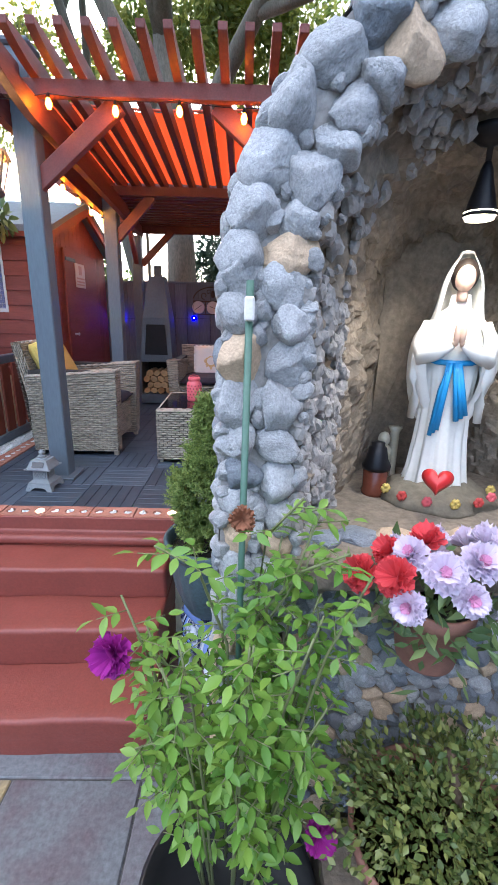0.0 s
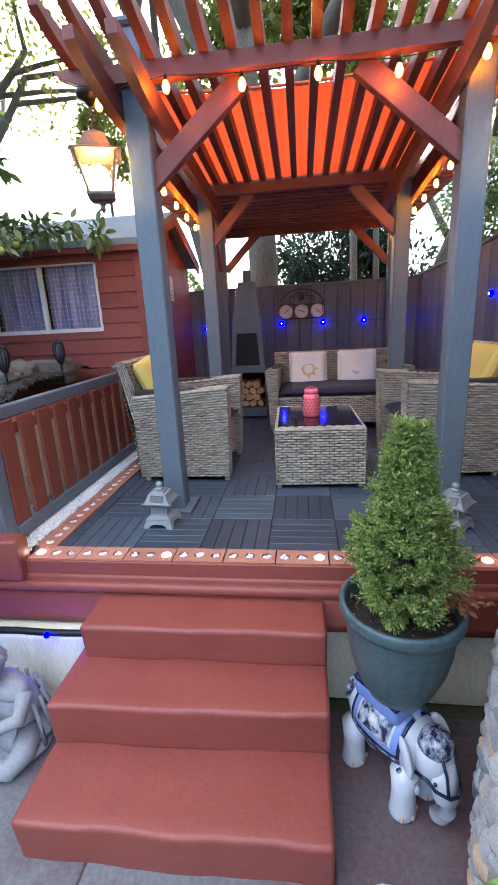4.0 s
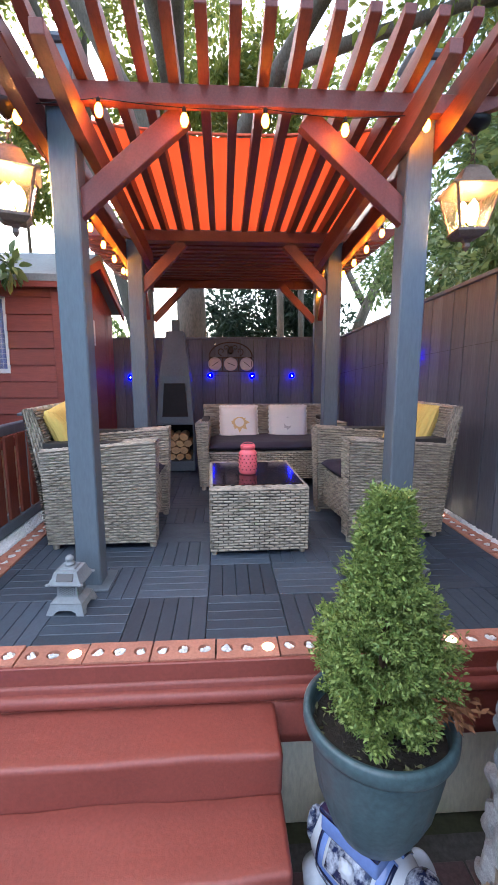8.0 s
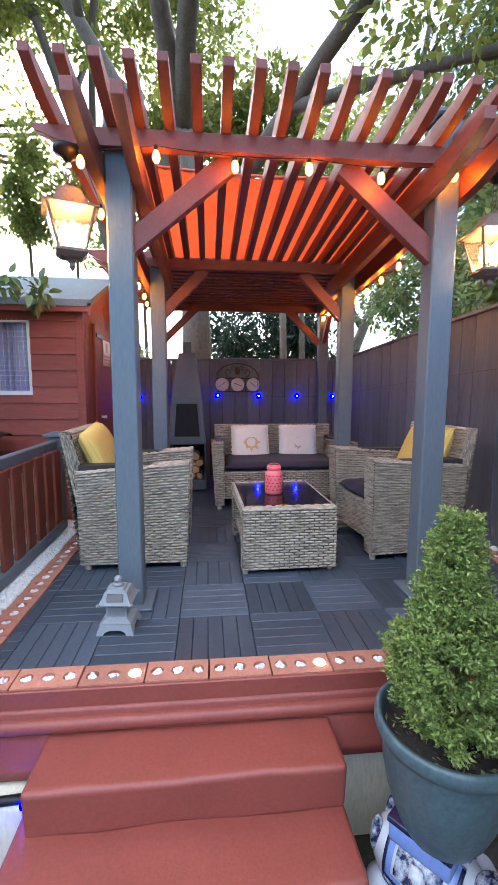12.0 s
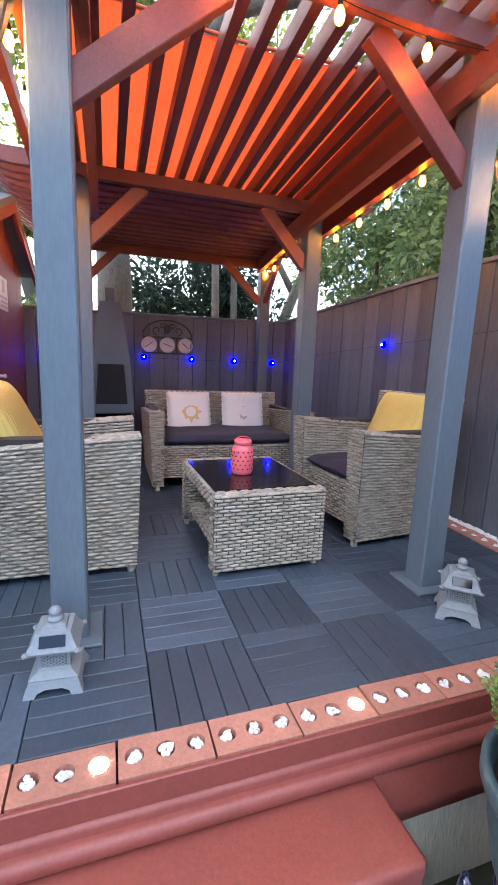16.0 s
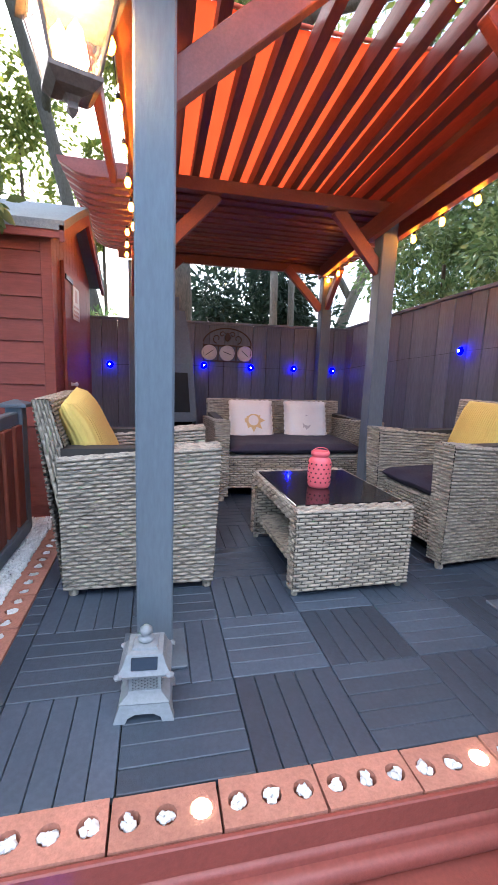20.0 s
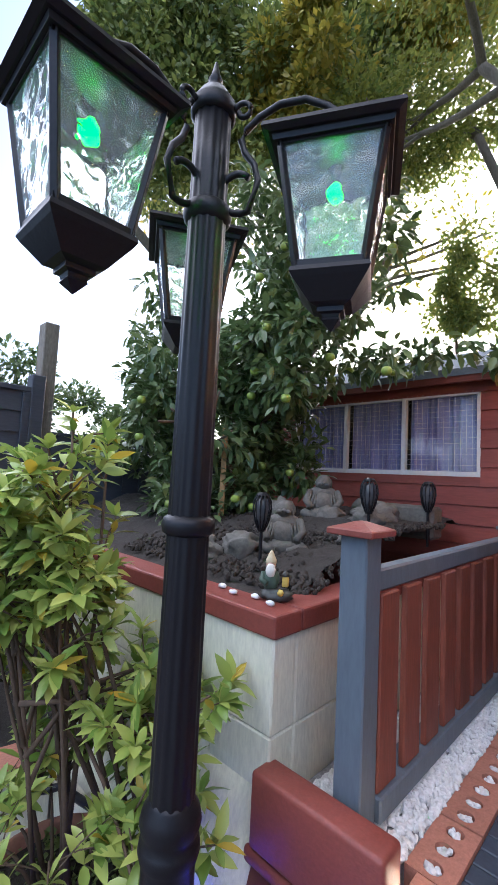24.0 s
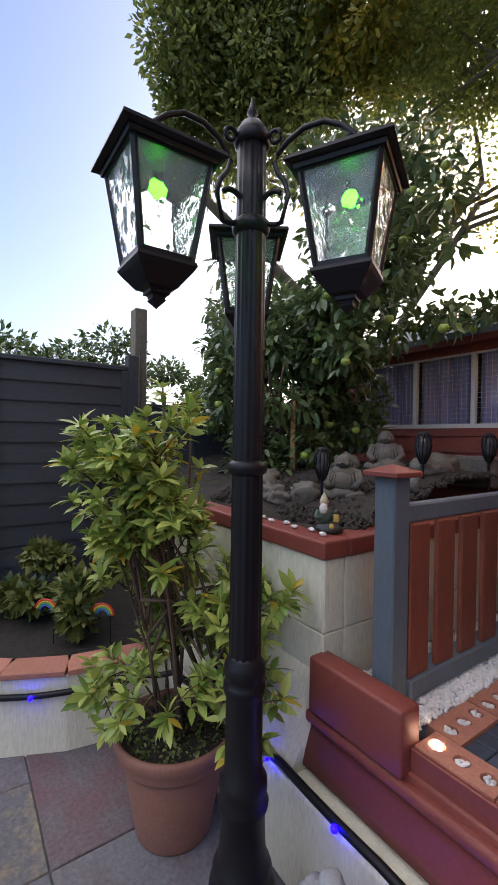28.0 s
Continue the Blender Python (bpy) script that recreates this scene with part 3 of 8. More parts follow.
# orange shade laid over the rafters
ORANGE = bpy.data.materials.new("orange_shade_cloth")
ORANGE.use_nodes = True
on, ol = ORANGE.node_tree.nodes, ORANGE.node_tree.links.new
on["Principled BSDF"].inputs["Base Color"].default_value = (0.80, 0.08, 0.02, 1)
on["Principled BSDF"].inputs["Roughness"].default_value = 0.8
otr = on.new("ShaderNodeBsdfTranslucent")
onz = on.new("ShaderNodeTexNoise")
onz.inputs["Scale"].default_value = 3.0
omx = on.new("ShaderNodeMix")
omx.data_type = "RGBA"
omx.inputs["A"].default_value, omx.inputs["B"].default_value = (0.88, 0.092, 0.02, 1), (0.78, 0.07, 0.016, 1)
ol(onz.outputs["Fac"], omx.inputs["Factor"])
ol(omx.outputs["Result"], otr.inputs["Color"])
oms = on.new("ShaderNodeMixShader")
oms.inputs[0].default_value = 0.85
ol(on["Principled BSDF"].outputs[0], oms.inputs[1])
ol(otr.outputs[0], oms.inputs[2])
ol(oms.outputs[0], on["Material Output"].inputs["Surface"])
bm = bmesh.new()
nx, ny = 40, 24
grid = []
for j in range(ny + 1):
    row = []
    for i in range(nx + 1):
        u, v = i / nx, j / ny
        x = -0.70 + 1.41 * u
        sag = 0.09 * (1 - abs(2 * u - 0.9) ** 2) * (1 - v)
        y = 3.115 + 1.17 * v + sag
        row.append(bm.verts.new((x, y, 2.655 - FALL * (y - 2.75) + 0.008 * (1 - abs(math.sin(math.pi * (x - 0.068) / 0.1078))))))
    grid.append(row)
for j in range(ny):
    for i in range(nx):
        bm.faces.new((grid[j][i], grid[j][i + 1], grid[j + 1][i + 1], grid[j + 1][i]))
shade = tagged(new("shade_cloth", to_mesh("shade_cloth", bm, ORANGE, True)), "translucent orange shade cloth lying over the pergola rafters", "shade cloth")
bm = tube([(-0.70 + 1.41 * k / 24, 3.112 + 0.09 * (1 - abs(2 * k / 24 - 0.9) ** 2), 2.636) for k in range(25)], 0.007, 6)
part("hem", bm, mat("orange_hem", (0.7, 0.12, 0.05), 0.8, bump=0.1), shade, smooth=True)

# ---- shed ----
SX, SY, SY2, SW = -1.235, 4.18, 5.70, -3.9
shed = thing("garden_shed", "red-brown shiplap timber shed with curtained window and felt roof", "shed")
def weatherboard(name, x0, x1, y, z0, z1, holes=(), rows=0.115, axis="x"):
    n = int((z1 - z0) / rows + 0.999)
    for i in range(n):
        za, zb = z0 + i * rows, min(z0 + (i + 1) * rows, z1)
        spans = [(x0, x1)]
        for hx0, hx1, hz0, hz1 in holes:
            # the cut boards above and below the opening
            for ca, cb in ((za, min(zb, hz0)), (max(za, hz1), zb)):
                if za < hz1 - 0.02 and zb > hz0 + 0.02 and cb - ca > 0.012:
                    part("board", prism([(y, ca), (y - 0.018, ca + 0.004), (y - 0.009, cb), (y + 0.02, cb)], hx0, hx1, "x"), SHED, shed)
            if za < hz1 - 0.02 and zb > hz0 + 0.02:
                spans = [s for a, b in spans for s in ((a, min(b, hx0)), (max(a, hx1), b)) if s[1] - s[0] > 0.01]
        for a, b in spans:
            if axis == "x":
                own = prism([(y, za), (y - 0.020, za + 0.004), (y - 0.008, zb + 0.004), (y + 0.02, zb)], a, b, "x")
            else:
                own = prism([(y, za), (y + 0.020, za + 0.004), (y + 0.008, zb + 0.004), (y - 0.02, zb)], a, b, "y")
            part("board", own, SHED, shed)
W0, W1, WZ0, WZ1 = -2.98, -1.577, 1.545, 2.072
weatherboard("front", SW, SX, SY, 0.45, 2.18, ((W0, W1, WZ0, WZ1),))
part("wall", bx(SW, SY + 0.02, 0.3, SX - 0.02, SY + 0.035, WZ0 - 0.02), BLACK, shed)
part("corner_trim", bx(SX - 0.03, SY - 0.026, 0.3, SX + 0.026, SY + 0.03, 2.17, 0.003), SHED, shed)
# gable end with the door
peak_y, peak_z, eave = (SY + SY2) / 2, 2.48, 2.16
for i in range(int((SY2 - SY) / 0.1) + 1):
    y0, y1 = SY + 0.03 + 0.1 * i, min(SY + 0.03 + 0.1 * (i + 1), SY2)
    ym = (y0 + y1) / 2
    if y1 - y0 < 0.02:
        continue
    top = lambda y: eave + (peak_z - eave) * (1 - abs(y - peak_y) / ((SY2 - SY) / 2))
    own = prism([(y0 + 0.002, 0.3), (y1 - 0.002, 0.3), (y1 - 0.002, top(y1)), (y0 + 0.002, top(y0))], SX - 0.02, SX, "x")
    part("board", own, SHED, shed)
door = part("door", bx(SX + 0.002, 4.50, 0.62, SX + 0.022, 5.32, 2.10, 0.003), SHED, shed, "red-brown boarded shed door")
part("hinge", bx(SX + 0.022, 4.52, 2.0, SX + 0.03, 4.75, 2.03, 0.002), BLACK_METAL, door)
part("handle", lathe([(0.0, 0), (0.012, 0), (0.008, 0.02), (0.016, 0.035), (0.0, 0.045)], 10, m=pose(SX + 0.022, 4.62, 1.36, 0, 90, 0)), LEAD, door, smooth=True)
sign = tagged(new("wall_sign", to_mesh("wall_sign", bx(SX + 0.023, 4.73, 1.785, SX + 0.029, 4.97, 2.0, 0.001), mat("sign_white", (0.55, 0.47, 0.43), 0.5, vary=0.1, bump=0))), "small off-white notice plate with faded lettering on the shed door", "sign")
for k, (za, zb, ya, yb) in enumerate(((1.805, 1.818, 4.75, 4.95), (1.83, 1.845, 4.75, 4.95), (1.86, 1.875, 4.75, 4.95), (1.90, 1.98, 4.81, 4.89))):
    part("lettering", bx(SX + 0.0292, ya, za, SX + 0.0300, yb, zb), mat("faded_print", (0.42, 0.24, 0.21), 0.6, vary=0.1, bump=0), sign, "faded dark print bars")
# roof
for s in (-1, 1):
    y_eave = SY - 0.11 if s < 0 else SY2 + 0.11
    z_eave = eave - 0.035 + 0.03
    o = [(y_eave, z_eave), (peak_y, peak_z + 0.02), (peak_y, peak_z + 0.065), (y_eave, z_eave + 0.045)]
    own = prism(o, SW - 0.1, SX + 0.11, "x")
    bmesh.ops.subdivide_edges(own, edges=own.edges[:], cuts=6, use_grid_fill=True)
    for v in own.verts:
        v.co.z += 0.010 * noise.noise(v.co * 3)
    part("roof", own, FELT, shed, "worn grey-green roof felt", smooth=False)
    part("bargeboard", prism([(y_eave, z_eave - 0.06), (peak_y, peak_z - 0.05), (peak_y, peak_z + 0.03), (y_eave, z_eave + 0.02)], SX + 0.085, SX + 0.108, "x"), SHED, shed)
part("fascia", bx(SW, SY - 0.10, 2.115, SX + 0.10, SY - 0.08, 2.175, 0.003), SHED, shed)
# window: frame, curtains, a sheet painted as reflected sky, wire mesh in front of the panes
win = part("window", bx(W0, SY - 0.012, WZ0, W1, SY - 0.002, WZ0 + 0.03, 0.002), LEAD, shed, "window behind white wire mesh, with blue-grey curtains and a reflected-sky sheet")
for x0, x1, z0, z1 in ((W0, W1, WZ1 - 0.02, WZ1), (W0, W0 + 0.025, WZ0, WZ1), (W1 - 0.02, W1, WZ0, WZ1), (-2.07, -2.04, WZ0, WZ1), (-2.52, -2.49, WZ0, WZ1)):
    part("frame_bar", bx(x0, SY - 0.018, z0, x1, SY + 0.02, z1, 0.002), LEAD, win)
p = part("pane", bx(W0, SY + 0.004, WZ0, W1, SY + 0.008, WZ1), PANE, win)
p.visible_shadow = False
bm = bmesh.new()
for k in range(int((W1 - W0) / 0.034)):
    x = W0 + 0.034 * k
    bx(x, SY - 0.024, WZ0, x + 0.0009, SY - 0.0225, WZ1, 0, bm)
for k in range(int((WZ1 - WZ0) / 0.034)):
    z = WZ0 + 0.034 * k
    bx(W0, SY - 0.0215, z, W1, SY - 0.0205, z + 0.0010, 0, bm)
part("wire_mesh", bm, LEAD, win)
# the first span is an added sheet imitating sky reflected in the pane
for x0, x1 in ((W0 + 0.03, -2.52), (-2.48, -2.075), (-2.03, W1 - 0.01)):
    bm = bmesh.new()
    n = 60
    row = [[bm.verts.new((x0 + (x1 - x0) * i / n, SY + 0.05 + 0.026 * math.sin(i * 0.62 + math.sin(i * 0.31) * 2), z)) for i in range(n + 1)] for z in (WZ0 - 0.02, WZ1 + 0.02)]
    for i in range(n):
        bm.faces.new((row[0][i], row[0][i + 1], row[1][i + 1], row[1][i]))
    part("curtain", bm, CURTAIN, win, smooth=True)
part("wall", bx(SW, SY + 0.45, 0.3, SX - 0.03, SY + 0.46, 2.2), UNDER, shed)

# ---- raised bed with cream block wall ----
bed = thing("raised_bed", "cream painted block wall of a raised planting bed with red coping", "wall", kind="structure")
PXL, PXR, PY, PTOP = -2.75, -1.545, 2.285, 1.035
for r in range(4):
    z0 = 0.02 + r * 0.2575
    x = PXR
    k = 0
    while x > PXL:
        L = 0.44 if (k or r % 2) else 0.24
        part("block", bx(max(x - L + 0.004, PXL), PY, z0, x - 0.002 if k else x, PY + 0.10, z0 + 0.2555, 0.005), CREAM, bed)
        x -= L
        k += 1
    y, k = PY + 0.103, 0
    while y < 4.1:
        L = 0.44 if (k or (r + 1) % 2) else 0.24
        part("block", bx(PXR - 0.10, y, z0, PXR, min(y + L - 0.002, 4.1), z0 + 0.2555, 0.005), CREAM, bed)
        y += L
        k += 1
part("coping", bx(PXL, PY - 0.012, PTOP + 0.012, PXR + 0.012, PY + 0.11, PTOP + 0.075, 0.008, seg=2), RED_PAINT, bed, "red painted coping")
part("coping", bx(PXR - 0.11, PY + 0.112, PTOP + 0.012, PXR + 0.012, 4.1, PTOP + 0.075, 0.008, seg=2), RED_PAINT, bed, "red painted coping")
bm = bmesh.new()
bmesh.ops.create_grid(bm, x_segments=60, y_segments=60, size=1)
for v in bm.verts:
    v.co.x, v.co.y = -3.3 + v.co.x * 1.66 - 0.02, 3.24 + v.co.y * 0.86
    v.co.z = PTOP + 0.045 + 0.05 * noise.noise(v.co * 3) + 0.025 * noise.noise(v.co * 14) + 0.20 * min(max((v.co.y - 2.4) / 0.8, 0), 1)
setting("bed_soil", bm, EARTH, "dark soil filling the raised bed", "soil", True)

# red kerb block at the end of the terrace wall, cream ledge and wall below
kerb = setting("kerb", bx(-1.560, 2.232, 0.545, -1.195, 2.318, 0.732, 0.012, seg=3), RED_PAINT, "red painted kerb block beside the railing post", "kerb", True)
bm = bx(-2.75, 2.150, -0.03, -0.87, 2.30, 0.350, 0.012)
bmesh.ops.subdivide_edges(bm, edges=[e for e in bm.edges if e.calc_length() > 0.1], cuts=25, use_grid_fill=True)
prism([(2.30, 0.34), (2.155, 0.345), (2.178, 0.385), (2.225, 0.46), (2.262, 0.58), (2.30, 0.70)], -2.40, -1.562, "x", bm)
for v in bm.verts:
    v.co += Vector((0, 0.006 * noise.noise(v.co * 5), 0.005 * noise.noise(v.co * 7 + Vector((3, 1, 2)))))
setting("low_wall", bm, CREAM, "cream painted low wall with a trowelled ledge below the terrace", "wall", True)

# ---- railing ----
SLAT_WOOD = mat("red_brown_railing_slats", (0.185, 0.046, 0.025), 0.55, vary=0.35, scale=4, fine=35, bump=0.2, stretch=(3, 3, 0.4), per=0.15)
rail = thing("railing", "low railing with red slats, blue-grey posts and top rail", "railing")
RX = -1.345
for y in (2.375, 3.90):
    top = 1.345 if y < 3 else 1.275
    post = part("post", bx(RX - 0.038, y - 0.038, 0.60, RX + 0.038, y + 0.038, top, 0.004), POST, rail)
    part("post_cap", lathe([(0.088, top + 0.001), (0.090, top + 0.004), (0.090, top + 0.015), (0.086, top + 0.018), (0.012, top + 0.036), (0.0, top + 0.037)], 4, m=pose(RX, y, 0, 0, 0, 45)), RED_PAINT if y < 3 else POST, post, "brick-red post cap" if y < 3 else "")
part("top_rail", bx(RX - 0.022, 2.414, 1.195, RX + 0.022, 3.861, 1.255, 0.006), POST, rail)
part("bottom_rail", bx(RX - 0.03, 2.414, 0.650, RX + 0.052, 3.861, 0.712, 0.005), POST, rail)
for i in range(10):
    y = 2.470 + 0.147 * i
    part("slat", bx(RX + 0.0225, y - 0.0515, 0.713, RX + 0.040, y + 0.0515, 1.196, 0.004), SLAT_WOOD, rail)

# ---- far fence, left of the garden ----
fence = thing("fence_left", "dark slate-blue horizontal lap fence panels with posts", "fence", kind="structure")
for k, (x, y0, y1) in enumerate(((-3.9, 0.5, 2.38), (-3.9, -1.4, 0.42))):
    for i in range(13):
        z = 0.1 + i * 0.145
        own = prism([(x + 0.02, z), (x + 0.032, z), (x + 0.018, z + 0.16), (x + 0.006, z + 0.16)], y0, y1, "y")
        for v in own.verts:
            v.co.z += 0.006 * noise.noise(Vector((v.co.y * 3, z * 5, k)))
        part("board", own, FENCE_BLUE, fence)
    part("post", bx(x - 0.05, y1, 0, x + 0.05, y1 + 0.09, 2.1, 0.005), FENCE_BLUE, fence)
    part("cap_rail", bx(x - 0.03, y0, 1.975, x + 0.045, y1, 2.01, 0.004), FENCE_BLUE, fence)
    for y in (y0 + 0.03, (y0 + y1) / 2, y1 - 0.05):
        part("batten", bx(x + 0.033, y, 0.1, x + 0.05, y + 0.05, 1.97, 0.003), FENCE_BLUE, fence)
part("post", bx(-4.02, 2.45, 0, -3.90, 2.55, 2.50, 0.006), BARK, fence, "weathered grey timber post")
boards("fence_far", (-3.9, 2.55), (-3.95, 6.5), 0.0, 1.7, 1.7, 0.145, "dark board fence behind the shed", FENCE_BLUE)

# ---- rattan furniture ----
def weave(quad, bm, uvl, pitch=0.0152, stake=0.027, depth=0.006):
    """Woven strands on the patch a, b, c, d (a-b along the strands, a-d across), bulging along its normal."""
    a, b, c, d = [Vector(p) for p in quad]
    nrm = (b - a).cross(d - a).normalized()
    L, H = ((b - a).length + (c - d).length) / 2, ((d - a).length + (c - b).length) / 2
    rows, cols = max(1, round(H / pitch)), max(2, round(L / stake))
    per_c = 6
    nc = cols * per_c
    prof = ((0.0, -1.3), (0.10, -0.2), (0.22, 0.85), (0.5, 1.0), (0.78, 0.85), (0.90, -0.2))
    last = None
    def at(u, v, h):
        return bm.verts.new((a * (1 - u) + b * u) * (1 - v) + (d * (1 - u) + c * u) * v + nrm * (h - 0.002))
    for r in range(rows):
        for f, h in prof + (((1.0, -1.0),) if r == rows - 1 else ()):
            v = (r + f) / rows
            line = []
            for i in range(nc + 1):
                u = i / nc
                w = min(1.0, max(-1.1, 3.0 * math.sin(math.pi * (u * cols + r)) + 1.9))
                line.append((at(u, v, depth * (h * (0.30 + 0.70 * w) if h > 0 else h)), u * L, v * H, r))
            if last:
                for i in range(nc):
                    q = (last[i], last[i + 1], line[i + 1], line[i])
                    face = bm.faces.new([k[0] for k in q])
                    for loop, k in zip(face.loops, q):
                        loop[uvl].uv = (k[1] * 2 + r * 0.37, k[2] + r * 0.11)
            last = line
def woven(name, quads, parent, core=None, **kw):
    bm = bmesh.new()
    uvl = bm.loops.layers.uv.new("UVMap")
    for q in quads:
        weave(q, bm, uvl, **kw)
    data = bpy.data.meshes.new(name)
    for f in bm.faces:
        f.smooth = True
    bm.to_mesh(data)
    bm.free()
    data.materials.append(WICKER)
    ob = new(name, data)
    ob.parent = parent
    return ob

def woven_box(name, x0, y0, z0, x1, y1, z1, parent, faces="fblrt", core=True, **kw):
    q = {"f": ((x0, y0, z0), (x1, y0, z0), (x1, y0, z1), (x0, y0, z1)),
         "b": ((x1, y1, z0), (x0, y1, z0), (x0, y1, z1), (x1, y1, z1)),
         "l": ((x0, y1, z0), (x0, y0, z0), (x0, y0, z1), (x0, y1, z1)),
         "r": ((x1, y0, z0), (x1, y1, z0), (x1, y1, z1), (x1, y0, z1)),
         "t": ((x0, y0, z1), (x1, y0, z1), (x1, y1, z1), (x0, y1, z1))}
    ob = woven(name, [q[k] for k in faces], parent, **kw)
    # added black box under the weave, shade for its gaps
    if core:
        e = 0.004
        part("core", bx(x0 + e, y0 + e, z0 + e, x1 - e, y1 - e, z1 - e), WICKER_SHADE, ob)
    return ob

def edge_rope(points, parent, r=0.011):
    return part("braided_edge", tube(points, r, 8), WICKER_SOLID, parent, smooth=True)
WICKER_SOLID = mat("rattan_edging", (0.42, 0.36, 0.27), 0.55, vary=0.4, scale=30, fine=90, bump=0.4)

def puff(x0, y0, x1, y1, thick, material, name, parent=None, crown=0.5, seed=0, label=""):
    """A soft cushion in the x, y plane, bulging both ways."""
    bm = bmesh.new()
    n = 16
    top, low = {}, {}
    for i in range(n + 1):
        for j in range(n + 1):
            u, v = i / n, j / n
            ex, ey = 1 - abs(2 * u - 1) ** 4, 1 - abs(2 * v - 1) ** 4
            h = thick / 2 * (max(ex, 0) * max(ey, 0)) ** crown
            x = x0 + (x1 - x0) * u
            y = y0 + (y1 - y0) * v
            k = 0.006 * noise.noise(Vector((x * 9, y * 9, seed)))
            top[i, j] = bm.verts.new((x, y, h + k + 0.002))
            low[i, j] = bm.verts.new((x, y, -h + k - 0.002))
    for i in range(n):
        for j in range(n):
            bm.faces.new((top[i, j], top[i + 1, j], top[i + 1, j + 1], top[i, j + 1]))
            bm.faces.new((low[i, j], low[i, j + 1], low[i + 1, j + 1], low[i + 1, j]))
    for i in range(n):
        bm.faces.new((low[i, 0], low[i + 1, 0], top[i + 1, 0], top[i, 0]))
        bm.faces.new((low[i + 1, n], low[i, n], top[i, n], top[i + 1, n]))
        bm.faces.new((low[0, i + 1], low[0, i], top[0, i], top[0, i + 1]))
        bm.faces.new((low[n, i], low[n, i + 1], top[n, i + 1], top[n, i]))
    return bm

def seat(name, width, depth, label, category, at, rz, arm=0.09, seat_h=0.30, arm_h=0.585, back_h=0.745, group=""):
    """A rattan seat facing -y: arms at both ends, a leaning back at y = depth, a dark seat cushion."""
    ob = thing(name, label, category, at, group, rz)
    f = 0.03
    w = width / 2
    # seat front and base
    woven_box("seat_base", -w + arm, 0.035, f + 0.05, w - arm, depth - 0.08, seat_h, ob, "ft")
    for s in (-1, 1):
        xo, xi = s * w, s * (w - arm)
        x0, x1 = min(xo, xi), max(xo, xi)
        # arm: outer side, inner side, front, sloping top
        zf, zb = arm_h, arm_h - 0.045
        d = depth - 0.02
        flare = 0.03 * s
        quads = [((x0, 0, f), (x1, 0, f), (x1 + (flare if s > 0 else 0), -0.02, zf), (x0 + (flare if s < 0 else 0), -0.02, zf))]
        out = [(xo, 0, f), (xo, d, f), (xo + flare, d, zb), (xo + flare, -0.02, zf)]
        inn = [(xi, d, f), (xi, 0, f), (xi, -0.02, zf), (xi, d, zb)]
        if s < 0:
            out, inn = [out[1], out[0], out[3], out[2]], [inn[1], inn[0], inn[3], inn[2]]
        quads += [out, inn]
        top = [(x0 + (flare if s < 0 else 0), -0.02, zf), (x1 + (flare if s > 0 else 0), -0.02, zf), (x1 + (flare if s > 0 else 0), d, zb), (x0 + (flare if s < 0 else 0), d, zb)]
        quads.append([top[1], top[2], top[3], top[0]])
        armp = woven("arm", quads, ob)
        # black filling inside the arm darkens the gaps like shade
        part("core", bx(x0 + 0.006, 0.006, f, x1 - 0.006, d - 0.006, zf - 0.012), WICKER_SHADE, armp)
        for y in (0.02, d - 0.03):
            part("leg", lathe([(0.016, 0), (0.018, 0.004), (0.018, f + 0.02)], 10, m=pose(s * (w - 0.03), y, 0)), WICKER_SOLID, ob)
    # back, leaning
    y0, y1 = depth - 0.10, depth + 0.035
    wide = w - 0.005
    quads = [((-w + arm * 0.6, y0, seat_h - 0.02), (w - arm * 0.6, y0, seat_h - 0.02), (wide, y1 - 0.03, back_h), (-wide, y1 - 0.03, back_h)),
             ((w - 0.01, depth - 0.02, f), (-w + 0.01, depth - 0.02, f), (-wide, y1 + 0.025, back_h), (wide, y1 + 0.025, back_h)),
             ((-wide, y1 - 0.03, back_h), (wide, y1 - 0.03, back_h), (wide, y1 + 0.025, back_h), (-wide, y1 + 0.025, back_h)),
             ((wide, y1 - 0.03, back_h), (w - arm * 0.6, y0, seat_h), (w - 0.01, depth - 0.02, seat_h), (wide, y1 + 0.025, back_h)),
             ((-w + arm * 0.6, y0, seat_h), (-wide, y1 - 0.03, back_h), (-wide, y1 + 0.025, back_h), (-w + 0.01, depth - 0.02, seat_h))]
    back = woven("backrest", quads, ob)
    # black wedge inside the backrest, again painted shade behind the strands
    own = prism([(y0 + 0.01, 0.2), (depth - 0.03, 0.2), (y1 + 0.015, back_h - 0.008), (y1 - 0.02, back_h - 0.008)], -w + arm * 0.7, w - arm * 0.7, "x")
    part("core", own, WICKER_SHADE, back)
    cush = puff(-w + arm + 0.005, 0.01, w - arm - 0.005, depth - 0.10, 0.075, CUSHION, "seat_cushion", crown=0.22)
    cush.transform(pose(0, 0, seat_h + 0.045))
    part("seat_cushion", cush, CUSHION, ob, "dark purple seat cushion", smooth=True)
    return ob

sofa = seat("rattan_sofa", 1.13, 0.70, "two-seat grey-beige rattan garden sofa with a dark cushion", "sofa", (0.288, 4.345, DECK), 0, seat_h=0.30, arm_h=0.545, back_h=0.635, arm=0.07)
chair_a = seat("rattan_armchair", 0.60, 0.58, "grey-beige rattan armchair with dark seat cushion, beside the railing", "armchair", (-0.455, 3.515, DECK), -90 + 180, group="armchairs")
chair_b = copy_thing(chair_a, pose(0.556, 3.515, DECK, 0, 0, -84))
tagged(chair_b, "grey-beige rattan armchair with dark seat cushion, turned beside the fence")

